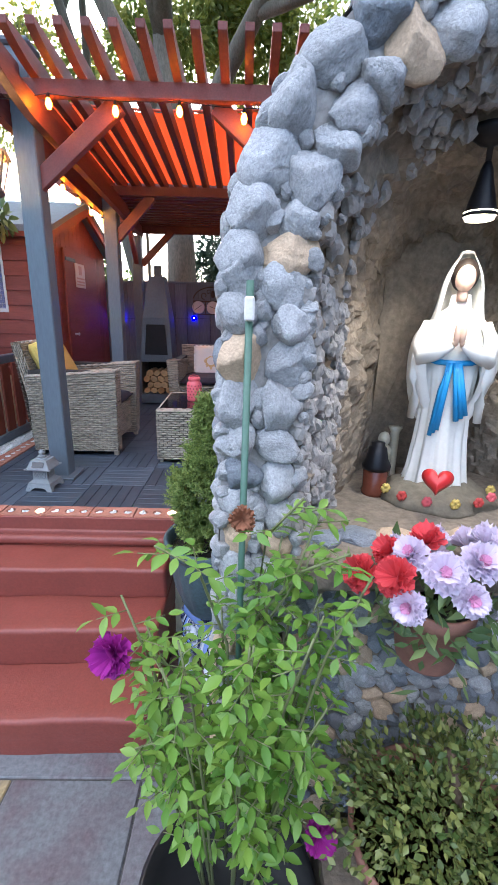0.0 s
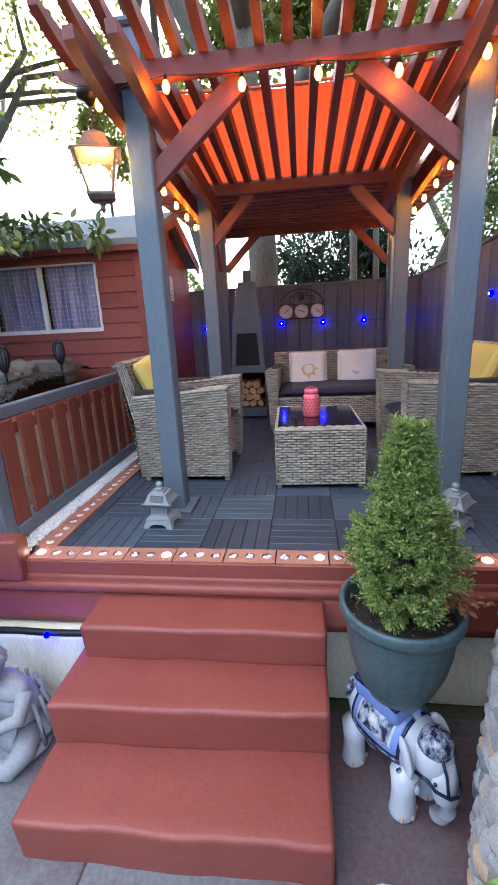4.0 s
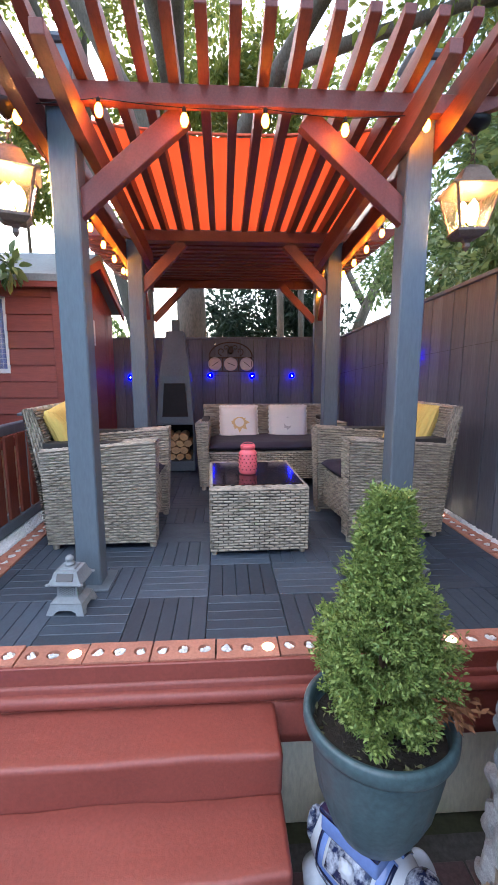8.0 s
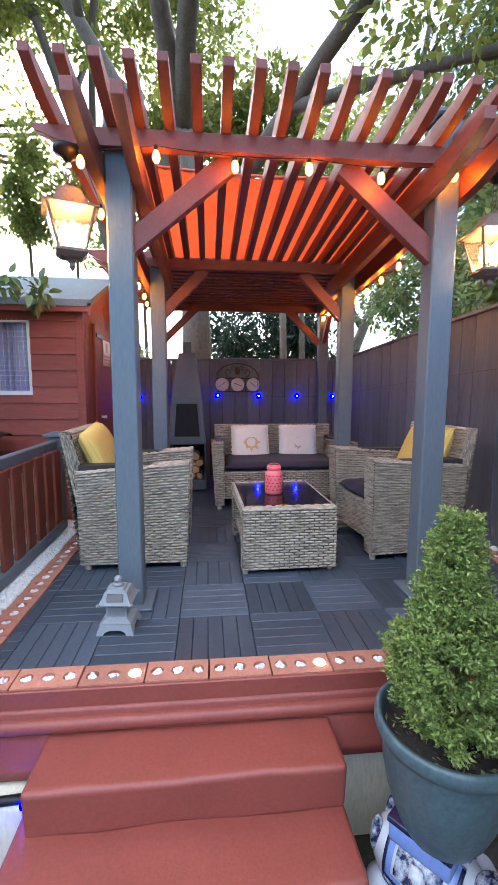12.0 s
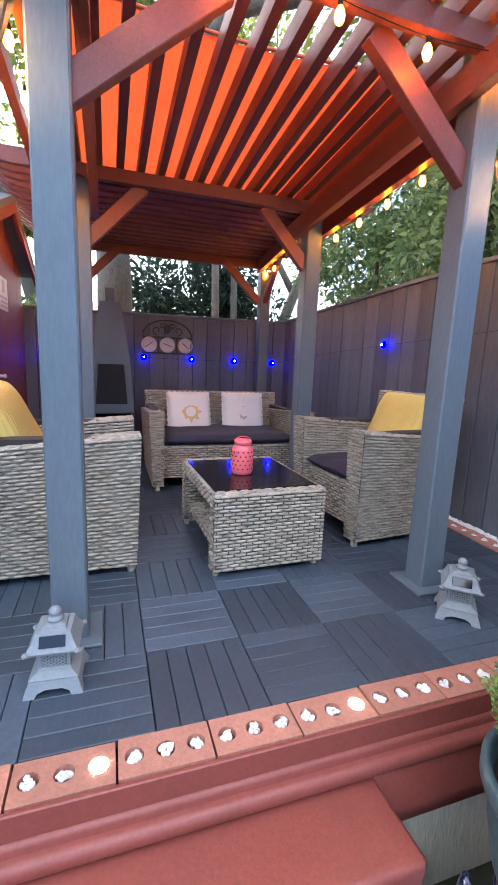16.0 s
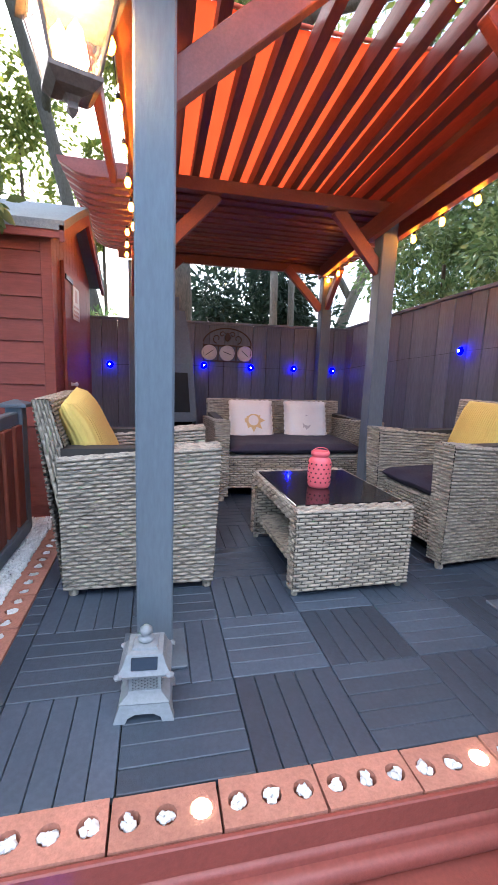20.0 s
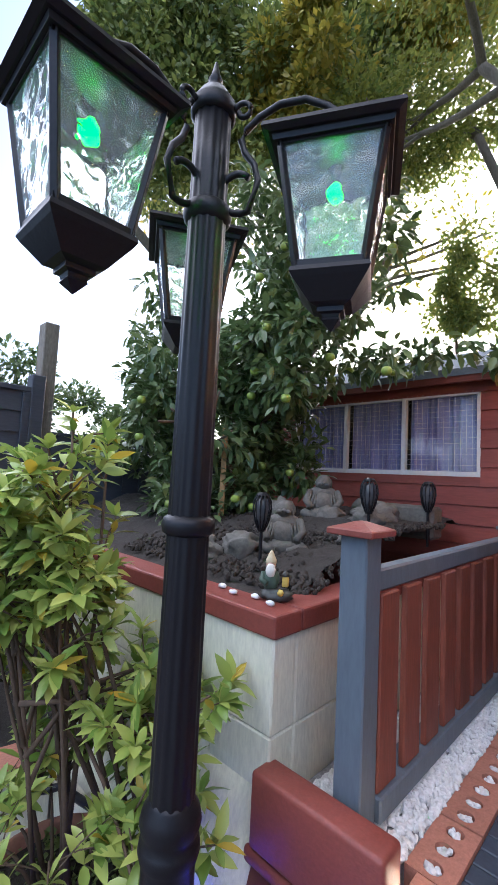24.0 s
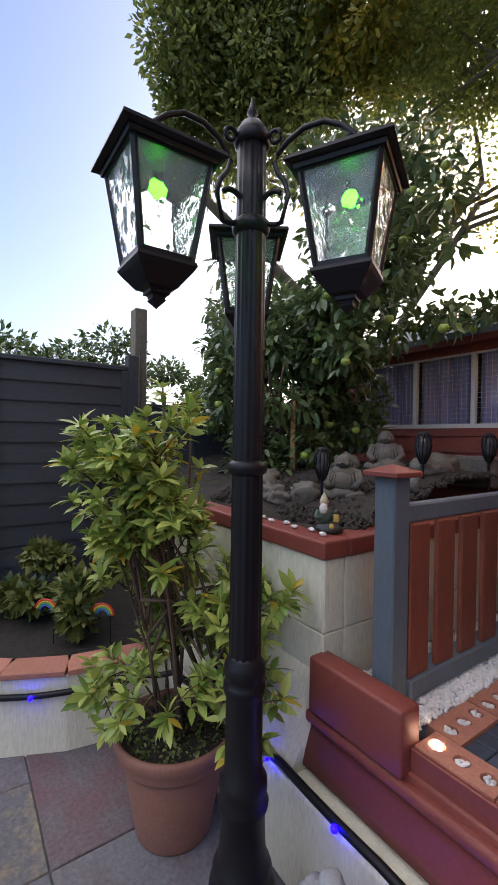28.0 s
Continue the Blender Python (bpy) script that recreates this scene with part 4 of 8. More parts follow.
# coffee table: woven ends and shelf, dark glass top
table = thing("coffee_table", "grey-beige rattan coffee table with a black glass top", "table", (-0.160, 3.085, DECK), rz=1.5)
TW, TL, TH = 0.500, 0.67, 0.356
for y0 in (0.0, TL - 0.065):
    e = woven_box("end_panel", 0, y0, 0.025, TW, y0 + 0.065, TH, table)
    for x in (0.02, TW - 0.02):
        part("foot", lathe([(0.012, 0), (0.014, 0.004), (0.014, 0.03)], 10, m=pose(x, y0 + 0.032, 0)), WICKER_SOLID, table)
for x0 in (0.0, TW - 0.04):
    woven_box("side_rail", x0, 0.065, TH - 0.06, x0 + 0.04, TL - 0.065, TH - 0.003, table, "lrt")
woven_box("shelf", 0.02, 0.065, 0.10, TW - 0.02, TL - 0.065, 0.13, table, "lrt")
part("glass_top", bx(0.015, 0.055, TH - 0.002, TW - 0.015, TL - 0.055, TH + 0.006, 0.002), DARK_GLASS, table, "black glass top")

# pink pierced lantern
lan = thing("pink_lantern", "coral pink pierced metal candle lantern on the glass table", "lantern", (0.048, 3.40, DECK + TH + 0.006))
part("body", lathe([(0.0, 0.0), (0.043, 0.0), (0.048, 0.006), (0.052, 0.02), (0.053, 0.07), (0.052, 0.115), (0.046, 0.13), (0.037, 0.137), (0.037, 0.142), (0.042, 0.145), (0.042, 0.160), (0.038, 0.164), (0.034, 0.16), (0.034, 0.12), (0.0, 0.02)], 28), PINK, lan, smooth=True)
holes = bmesh.new()
for r in range(5):
    for k in range(14):
        a = 2 * math.pi * (k + 0.5 * (r % 2)) / 14
        lathe([(0.0, 0.002), (0.004, 0.001), (0.0045, -0.002)], 6, holes, m=pose(0.0528 * math.cos(a), 0.0528 * math.sin(a), 0.03 + 0.02 * r, 0, 90, math.degrees(a)))
part("piercing", holes, BLACK, lan)
part("handle", tube([(0.041 * math.cos(a), 0, 0.155 + 0.025 * math.sin(a)) for a in [math.pi * k / 12 for k in range(13)]], 0.002, 6), PINK, lan, smooth=True)

# cushions
def cushion(label, material, m, w=0.32, group="scatter cushions", motif=None):
    bm = puff(-w / 2, -w / 2, w / 2, w / 2, 0.13, material, "cushion", crown=0.45, seed=m.translation.x * 10)
    ob = tagged(new("scatter_cushion", to_mesh("scatter_cushion", bm, material, True)), label, "cushion", group)
    ob.matrix_world = m
    if motif:
        rim = []
        for k in range(161):
            f = 4 * (k % 160) / 160
            q, t = int(f), f - int(f)
            e = w / 2 + 0.002 + 0.004 * math.sin(k * 1.3)
            rim.append(((-e + 2 * e * t, -e), (e, -e + 2 * e * t), (e - 2 * e * t, e), (-e, e - 2 * e * t))[q])
        part("ruffled_hem", tube([(x, y, 0.003 * math.sin(k * 0.9)) for k, (x, y) in enumerate(rim)], 0.005, 6), material, ob, smooth=True)
        own = bmesh.new()
        inner_ring, outer_ring = [], []
        for k in range(32):
            a = 2 * math.pi * k / 32
            for ring, q in ((inner_ring, 0.040), (outer_ring, (0.094, 0.068, 0.056, 0.068)[k % 4])):
                ring.append(own.verts.new((math.cos(a) * q, math.sin(a) * q, 0.0685 - q * q * 0.55)))
        for k in range(32):
            own.faces.new((inner_ring[k], outer_ring[k], outer_ring[(k + 1) % 32], inner_ring[(k + 1) % 32]))
        ob2 = part("sun_motif", own, motif, ob, "embroidered sun motif")
    return ob
MOTIF_Y = mat("yellow_embroidery", (0.68, 0.48, 0.22), 0.95, vary=0.2, fine=200, bump=0.4)
MOTIF_W = mat("beige_embroidery", (0.50, 0.46, 0.42), 0.95, vary=0.2, fine=200, bump=0.4)
cushion("off-white square cushion with a yellow sun motif on the sofa", WHITE_CLOTH, pose(0.052, 4.86, DECK + 0.475, 72, 0, 3), 0.335, motif=MOTIF_Y)
cushion("off-white square cushion with a beige sun motif on the sofa", WHITE_CLOTH, pose(0.498, 4.87, DECK + 0.475, 72, 0, -3), 0.335, motif=MOTIF_W)
cushion("mustard yellow knitted cushion on the armchair beside the railing", YELLOW, pose(-0.93, 3.50, DECK + 0.56, 0, 66, 0) @ pose(0, 0, 0, 0, 0, 6), 0.42)
cushion("mustard yellow knitted cushion on the armchair beside the fence", YELLOW, pose(1.035, 3.565, DECK + 0.56, 0, -66, 6), 0.40)

# ---- steel garden stove ----
stove = thing("garden_stove", "blue-grey steel outdoor chimney stove with a log store below", "stove", (-0.53, 4.98, DECK))
def tapered(z0, w0, d0, z1, w1, d1, yback=0.34):
    own = bmesh.new()
    lo = [own.verts.new(p) for p in ((-w0 / 2, yback - d0, z0), (w0 / 2, yback - d0, z0), (w0 / 2, yback, z0), (-w0 / 2, yback, z0))]
    hi = [own.verts.new(p) for p in ((-w1 / 2, yback - d1, z1), (w1 / 2, yback - d1, z1), (w1 / 2, yback, z1), (-w1 / 2, yback, z1))]
    own.faces.new(lo[::-1])
    own.faces.new(hi)
    for i in range(4):
        own.faces.new((lo[i], lo[(i + 1) % 4], hi[(i + 1) % 4], hi[i]))
    return own
part("hood", tapered(0.90, 0.275, 0.30, 1.31, 0.155, 0.20), STOVE, stove)
part("chimney", bx(-0.035, 0.20, 1.31, 0.035, 0.27, 1.42, 0.003), STOVE, stove)
fb = part("firebox", tapered(0.47, 0.335, 0.34, 0.90, 0.275, 0.30), STOVE, stove)
part("opening", prism([(-0.118, 0.53), (0.118, 0.53), (0.093, 0.835), (-0.093, 0.835)], 0.0, 0.045), BLACK, fb, "black fire opening")
for s in (-1, 1):
    part("side_panel", bx(s * 0.165 - 0.006, 0.0, 0.10, s * 0.165 + 0.006, 0.34, 0.47, 0.002), STOVE, stove)
part("back_panel", bx(-0.16, 0.325, 0.10, 0.16, 0.336, 0.47), BLACK, stove)
part("drawer", bx(-0.175, -0.01, 0.02, 0.175, 0.34, 0.115, 0.004), STOVE, stove)
part("shelf", bx(-0.17, 0.0, 0.455, 0.17, 0.34, 0.47, 0.002), STOVE, stove)
rnd = random.Random(3)
for r in range(4):
    for k in range(4 - r % 2):
        x = -0.115 + 0.075 * k + 0.036 * (r % 2)
        s = rnd.uniform(0.030, 0.04)
        own = lathe([(s, 0.0), (s * 1.02, 0.005), (s, 0.26)], 7, m=pose(x, 0.28, 0.15 + 0.062 * r, 90, rnd.uniform(0, 90), 0), wob=lambda a, z: 1 + 0.15 * math.sin(a * 2 + x * 9))
        tagged(new("log", to_mesh("log", own, LOG)), "split firewood log stacked in the stove's log store", "log", "firewood logs").location = (-0.53, 4.98, DECK)

# ---- patio slabs ----
patio = thing("patio", "worn grey and purple paving slabs with dark joints", "paving", kind="structure")
rnd = random.Random(11)
y = 2.12
while y > -2.6:
    h = rnd.choice((0.45, 0.6, 0.6))
    x = 1.42
    while x > -4.2:
        w = rnd.choice((0.45, 0.6, 0.6, 0.75))
        sandy = (x - w < -0.95 < x and y - h < 1.42 < y) or (x - w < -2.35 < x and y - h < 1.5 < y)
        own = bx(x - w + 0.003, y - h + 0.003, -0.05, x - 0.003, y - 0.003, rnd.uniform(-0.002, 0.003), 0.004)
        part("slab", own, PAVING_SAND if sandy else rnd.choice((PAVING, PAVING, PAVING_RED)), patio)
        x -= w
    y -= h
setting("patio_bed", bx(-4.2, -2.8, -0.06, 1.44, 2.2, -0.006), mat("joint_mortar", (0.085, 0.08, 0.075), 0.9, vary=0.5, scale=6, bump=0.6), "dark mortar between the slabs", "ground")

# ---- lamp post ----
LX, LY = -1.48, 1.92
lamp = thing("lamp_post", "black cast-metal garden lamp post with three hammered-glass lanterns", "lamp post", (LX, LY, 0))
flute = lambda a, z: 1 - 0.05 * (0.5 + 0.5 * math.cos(a * 14)) if 0.85 < z < 2.27 else 1
rows = [(0.040, 0.82)] + [(0.0455 - 0.005 * k / 12, 0.86 + (2.255 - 0.86) * k / 12) for k in range(13)]
part("pole", lathe(rows, 84, wob=flute), BLACK_METAL, lamp, smooth=True)
part("base", lathe([(0.125, 0.0), (0.125, 0.06), (0.112, 0.08), (0.100, 0.15), (0.092, 0.22), (0.078, 0.245), (0.084, 0.262), (0.078, 0.28), (0.066, 0.30), (0.061, 0.42), (0.070, 0.435), (0.072, 0.45), (0.062, 0.465), (0.068, 0.49), (0.066, 0.515), (0.054, 0.53), (0.052, 0.62), (0.052, 0.74), (0.056, 0.75), (0.060, 0.765), (0.058, 0.78), (0.052, 0.786), (0.056, 0.80), (0.060, 0.815), (0.056, 0.835), (0.046, 0.85), (0.043, 0.86)], 36), BLACK_METAL, lamp, smooth=True)
for z, r in ((1.376, 0.052), (2.035, 0.05)):
    part("collar", lathe([(0.040, -0.022), (r, -0.014), (r + 0.003, 0), (r, 0.014), (0.040, 0.022)], 28, m=pose(0, 0, z)), BLACK_METAL, lamp, smooth=True)
part("finial", lathe([(0.042, 2.255), (0.050, 2.262), (0.050, 2.285), (0.044, 2.295), (0.030, 2.318), (0.014, 2.330), (0.012, 2.342), (0.016, 2.348), (0.010, 2.362), (0.003, 2.392), (0.0, 2.395)], 24), BLACK_METAL, lamp, smooth=True)

def square_ring(rows, bm=None):
    """Square tiers from rows of (half width, height)."""
    return lathe([(w * math.sqrt(2), z) for w, z in rows], 4, bm, m=pose(0, 0, 0, 0, 0, 45))

def bars(w0, z0, w1, z1, t, bm=None):
    bm = bm or bmesh.new()
    for sx in (-1, 1):
        for sy in (-1, 1):
            beam((sx * (w0 - t / 2), sy * (w0 - t / 2), z0), (sx * (w1 - t / 2), sy * (w1 - t / 2), z1), t, t, 0.001, bm)
    return bm

def spiral(c, r0, a0, a1, n=16, shrink=0.75):
    return [(c[0] + r0 * (1 - shrink * k / n) * math.cos(a0 + (a1 - a0) * k / n), c[1] + r0 * (1 - shrink * k / n) * math.sin(a0 + (a1 - a0) * k / n)) for k in range(n + 1)]

for ang in (270, 28, 148):
    m = pose(0, 0, 0, 0, 0, ang)
    R = 0.272
    # scrolled arm in the plane of the lantern: (distance from the pole, height)
    arm = []
    arm += [(0.048 + 0.03 * (1 - math.cos(t)), 2.055 - 0.02 * math.sin(t)) for t in [k * 0.4 for k in range(4)]]
    path = spiral((0.070, 2.085), 0.030, -5.4, -1.2, 14, -0.9) + [(0.110, 2.10), (0.100, 2.135), (0.078, 2.165), (0.068, 2.195), (0.078, 2.215), (0.105, 2.240), (0.150, 2.262), (0.205, 2.262), (0.250, 2.238), (0.285, 2.205)] + spiral((0.270, 2.196), 0.017, 0.2, -5.0, 12, 0.6)
    own = tube([(a, 0, b) for a, b in path], 0.0075, 8)
    tube([(a, 0, b) for a, b in spiral((0.070, 2.262), 0.022, 2.9, -3.2, 14, 0.55)], 0.006, 8, own)
    own.transform(m)
    part("arm", own, BLACK_METAL, lamp, "scrolled arm", smooth=True)
    # lantern
    at = m @ pose(R, 0, 1.765) @ Matrix.Diagonal((0.96, 0.96, 0.880, 1)) @ pose(0, 0, -1.758)
    own = square_ring([(0.034, 2.212), (0.037, 2.200), (0.050, 2.196), (0.062, 2.190), (0.128, 2.160), (0.130, 2.150), (0.118, 2.144), (0.112, 2.144), (0.110, 2.132)])
    own.transform(at)
    head = part("lantern", own, BLACK_METAL, lamp, "square tapered lantern roof")
    own = bars(0.104, 2.14, 0.070, 1.875, 0.013)
    for z, w in ((2.135, 0.103), (1.882, 0.071)):
        for k in range(4):
            o2 = bx(-w, -w, z - 0.009, w, -w + 0.012, z + 0.009, 0.001)
            o2.transform(pose(0, 0, 0, 0, 0, 90 * k))
            join(own, o2)
    own.transform(at)
    part("frame", own, BLACK_METAL, head)
    own = square_ring([(0.074, 1.876), (0.076, 1.866), (0.070, 1.855), (0.040, 1.812), (0.026, 1.806), (0.026, 1.796), (0.018, 1.793), (0.016, 1.785), (0.018, 1.780), (0.0, 1.758)])
    own.transform(at)
    part("bottom", own, BLACK_METAL, head)
    for k in range(4):
        own = prism([(-0.062, 1.887), (0.062, 1.887), (0.094, 2.13), (-0.094, 2.13)], 0, 0.003)
        tilt = math.degrees(math.atan2(0.033, 0.243))
        own.transform(Matrix.Translation((0, -0.0665, 1.887)) @ pose(0, 0, 0, tilt, 0, 0) @ Matrix.Translation((0, 0, -1.887)))
        own.transform(at @ pose(0, 0, 0, 0, 0, 90 * k))
        p = part("pane", own, RIPPLE, head, "hammered clear glass pane")
        p.visible_shadow = False
    own = lathe([(0.0, 2.06), (0.016, 2.065), (0.021, 2.08), (0.016, 2.097), (0.0, 2.102)], 14)
    own.transform(at)
    part("bulb", own, GREEN, head, "glowing green bulb", smooth=True)
    own = lathe([(0.0, 2.10), (0.010, 2.102), (0.012, 2.125), (0.02, 2.14), (0.0, 2.142)], 10)
    own.transform(at)
    part("holder", own, BLACK_METAL, head)

# ---- hanging lanterns on the pergola ----
def hanging(x, y, label, turn, low, links):
    """low: how far the lantern hangs below its highest place, on that many links."""
    ob = thing("hanging_lantern", label, "lantern", (x, y, -low), "hanging lanterns", turn)
    part("ceiling_plate", lathe([(0.0, 2.5105), (0.052, 2.5105), (0.055, 2.503), (0.050, 2.488), (0.022, 2.476), (0.010, 2.46), (0.0, 2.46)], 20, m=pose(0, 0, low)), BLACK_METAL, ob, smooth=True)
    for k in range(links):
        own = tube([(0.010 * math.cos(a), 0, 0.014 * math.sin(a)) for a in [2 * math.pi * i / 12 for i in range(13)]], 0.0022, 6)
        own.transform(pose(0, 0, 2.382 + 0.0215 * k, 0, 0, 90 * (k % 2)))
        part("chain_link", own, COPPER, ob, smooth=True)
    part("roof", square_ring([(0.012, 2.372), (0.020, 2.368), (0.040, 2.352), (0.052, 2.325), (0.064, 2.298), (0.100, 2.284), (0.102, 2.278), (0.090, 2.276)]), COPPER, ob, "aged copper bell roof")
    own = bars(0.088, 2.277, 0.052, 2.125, 0.009)
    part("frame", own, COPPER, ob)
    part("bottom", square_ring([(0.058, 2.130), (0.058, 2.120), (0.040, 2.102), (0.018, 2.096), (0.010, 2.085), (0.012, 2.070), (0.0, 2.05)]), COPPER, ob)
    for k in range(4):
        own = prism([(-0.047, 2.13), (0.047, 2.13), (0.080, 2.275), (-0.080, 2.275)], 0, 0.003)
        own.transform(Matrix.Translation((0, -0.052, 2.13)) @ pose(0, 0, 0, 13.5, 0, 0) @ Matrix.Translation((0, 0, -2.13)))
        own.transform(pose(0, 0, 0, 0, 0, 90 * k))
        p = part("pane", own, PALE_PANE, ob, "clear glass pane")
        p.visible_shadow = False
    for dx, dy in ((-0.024, 0.0), (0.022, 0.016), (0.006, -0.024)):
        part("bulb", lathe([(0.0, 2.158), (0.012, 2.163), (0.021, 2.188), (0.016, 2.222), (0.0, 2.245)], 12, m=pose(dx, dy, 0)), LAMP_GLASS, ob, "glowing warm bulb", smooth=True)
    return ob
hanging(-0.866, 2.79, "aged copper hanging lantern, lit warm, on the pergola beam", 20, 0.0, 4)
hanging(0.895, 2.79, "aged copper hanging lantern, lit warm, on the pergola beam", -6, 0.022, 5)

# ---- string lights ----
string = thing("string_lights", "warm filament string lights along the pergola beams", "string lights")
bulb_mesh = to_mesh("bulb", lathe([(0.0, -0.062), (0.008, -0.060), (0.0135, -0.050), (0.015, -0.040), (0.011, -0.026), (0.007, -0.018)], 12), BULB, True)
cap_mesh = to_mesh("socket", lathe([(0.0075, -0.020), (0.008, -0.004), (0.004, 0.004), (0.0, 0.004)], 10), BLACK_METAL, True)
spots_at = [(-0.80, 2.72, 2.47), (-0.523, 2.74, 2.512), (-0.22, 2.74, 2.490), (0.074, 2.74, 2.496), (0.371, 2.74, 2.475), (0.677, 2.735, 2.498)]
left = [(-0.80, 3.02 + 0.26 * k, 2.40 - 0.017 * k) for k in range(6)] + [(-0.86 - 0.02 * k, 4.75 + 0.3 * k, 2.40) for k in range(3)]
right = [(0.815, 3.02 + 0.26 * k, 2.40 - 0.017 * k) for k in range(6)] + [(0.84 + 0.03 * k, 4.75 + 0.3 * k, 2.40) for k in range(4)]
for p in spots_at + left + right:
    b = part("bulb", bulb_mesh, BULB, string)
    b.location = p
    part("socket", cap_mesh, BLACK_METAL, b)
def droop(pts, r=0.003, sag=0.03):
    out = []
    for a, b in zip(pts, pts[1:]):
        a, b = Vector(a), Vector(b)
        for k in range(6):
            f = k / 6
            out.append(a.lerp(b, f) - Vector((0, 0, sag * 4 * f * (1 - f))))
    return out + [Vector(pts[-1])]
for run in (spots_at, [spots_at[0]] + left, [spots_at[-1]] + right):
    part("cable", tube(droop(run, sag=0.003), 0.0018, 5), BLACK_METAL, string, smooth=True)

# ---- blue light string on the fences ----
blue = thing("blue_light_string", "string of small blue lights along the dark fence", "string lights")
# bulb made wide enough to take in its halo of glow
led_halo_mesh = to_mesh("bulb", lathe([(0.0, 0.0), (0.020, 0.003), (0.029, 0.012), (0.023, 0.022), (0.0, 0.028)], 14), BLUE, True)
dim_mesh = to_mesh("bulb", lathe([(0.0, 0.0), (0.008, 0.002), (0.012, 0.010), (0.009, 0.018), (0.0, 0.022)], 12), BLUE_DIM, True)
# small extra tip that imitates the glare in the bulb's centre
glare_mesh = to_mesh("core", lathe([(0.0, 0.022), (0.009, 0.026), (0.008, 0.030), (0.0, 0.033)], 10), BLUE_GLARE, True)
back_leds = [(-1.085, 5.795, 1.50), (-0.66, 5.795, 1.515), (-0.225, 5.795, 1.522), (0.235, 5.795, 1.518), (0.675, 5.795, 1.520), (1.09, 5.795, 1.515)]
side_leds = [(1.245, 5.35, 1.58), (1.33, 4.85, 1.63), (1.385, 4.26, 1.675), (1.405, 3.6, 1.71), (1.415, 2.945, 1.75), (1.425, 2.3, 1.78)]
for p in back_leds:
    b = part("bulb", led_halo_mesh, BLUE, blue)
    b.matrix_world = pose(*p, 90, 0, 0)
    part("core", glare_mesh, BLUE_GLARE, b, "added whitish glare at the centre of the blue light")
for p in side_leds:
    if p[1] in (3.6, 5.35, 4.85):
        continue
    b = part("bulb", led_halo_mesh, BLUE, blue)
    b.matrix_world = pose(*p, 90, 0, -90)
    part("core", glare_mesh, BLUE_GLARE, b, "added whitish glare at the centre of the blue light")
part("cable", tube(droop(back_leds + side_leds, sag=0.004), 0.0016, 5), BLACK_METAL, blue, smooth=True)

# blue tube string along the low wall
low = thing("blue_light_string", "black cable with small blue lights along the low cream wall", "string lights")
run = [(-0.875, 2.158, 0.366), (-1.2, 2.157, 0.364), (-1.6, 2.160, 0.367), (-2.1, 2.14, 0.372), (-2.36, 2.11, 0.34), (-2.475, 2.02, 0.30), (-2.56, 1.66, 0.29), (-2.685, 1.405, 0.285), (-2.885, 1.165, 0.28), (-3.24, 0.90, 0.28)]
part("cable", tube(droop(run, sag=0.006), 0.014, 8), BLACK_METAL, low, smooth=True)
for p, rz in (((-0.885, 2.142, 0.366), 0), ((-1.06, 2.142, 0.366), 0), ((-1.335, 2.142, 0.366), 0), ((-1.655, 2.144, 0.368), 0), ((-2.605, 1.535, 0.287), 65)):
    b = part("bulb", dim_mesh, BLUE_DIM, low)
    b.matrix_world = pose(*p, 90, 0, rz)

# ---- three-dial wall gauge ----
gauge = thing("wall_gauge", "bronze wall weather station with three round white dials", "gauge", (0.0, 5.80, 1.645))
BRONZE = mat("dark_bronze", (0.06, 0.035, 0.025), 0.5, metal=0.4, vary=0.3, scale=20, fine=90, bump=0.2)
DIAL = mat("dial_white", (0.55, 0.50, 0.47), 0.5, vary=0.1, bump=0)
for x0, z0, x1, z1 in ((-0.235, 0.060, 0.235, 0.078), (-0.235, -0.085, 0.235, -0.070), (-0.235, -0.085, -0.222, 0.078), (0.222, -0.085, 0.235, 0.078), (-0.094, -0.08, -0.082, 0.07), (0.082, -0.08, 0.094, 0.07)):
    part("frame_bar", bx(x0, -0.006, z0, x1, 0.008, z1, 0.002), BRONZE, gauge)
part("arch", tube([(0.235 * math.cos(a), 0, 0.078 + 0.155 * math.sin(a)) for a in [math.pi * k / 20 for k in range(21)]], 0.007, 6), BRONZE, gauge, smooth=True)
own = bmesh.new()
for s in (-1, 1):
    tube([(s * a, 0, 0.09 + b) for a, b in spiral((0.10, 0.045), 0.045, -1.6, 4.0, 18, 0.7)], 0.006, 6, own)
    tube([(s * a, 0, 0.09 + b) for a, b in spiral((0.05, 0.085), 0.03, 3.0, -3.0, 18, 0.7)], 0.005, 6, own)
lump(0.03, 0.008, 0.04, 0.3, 2, 2, at=(0, 0, 0.15), bm=own)
part("scrollwork", own, BRONZE, gauge, smooth=True)
for k in (-1, 0, 1):
    d = part("dial", lathe([(0.0, 0.006), (0.062, 0.006), (0.066, 0.012), (0.072, 0.010), (0.074, 0.0), (0.074, -0.01)], 32, m=pose(k * 0.174, 0, 0, 90, 0, 0)), DIAL, gauge, "white dial")
    part("needle", bx(-0.042, -0.0095, -0.003, 0.045, -0.0075, 0.003, m=pose(k * 0.174, 0, 0, 0, (-35, 20, 40)[k + 1], 0)), BLACK, d)

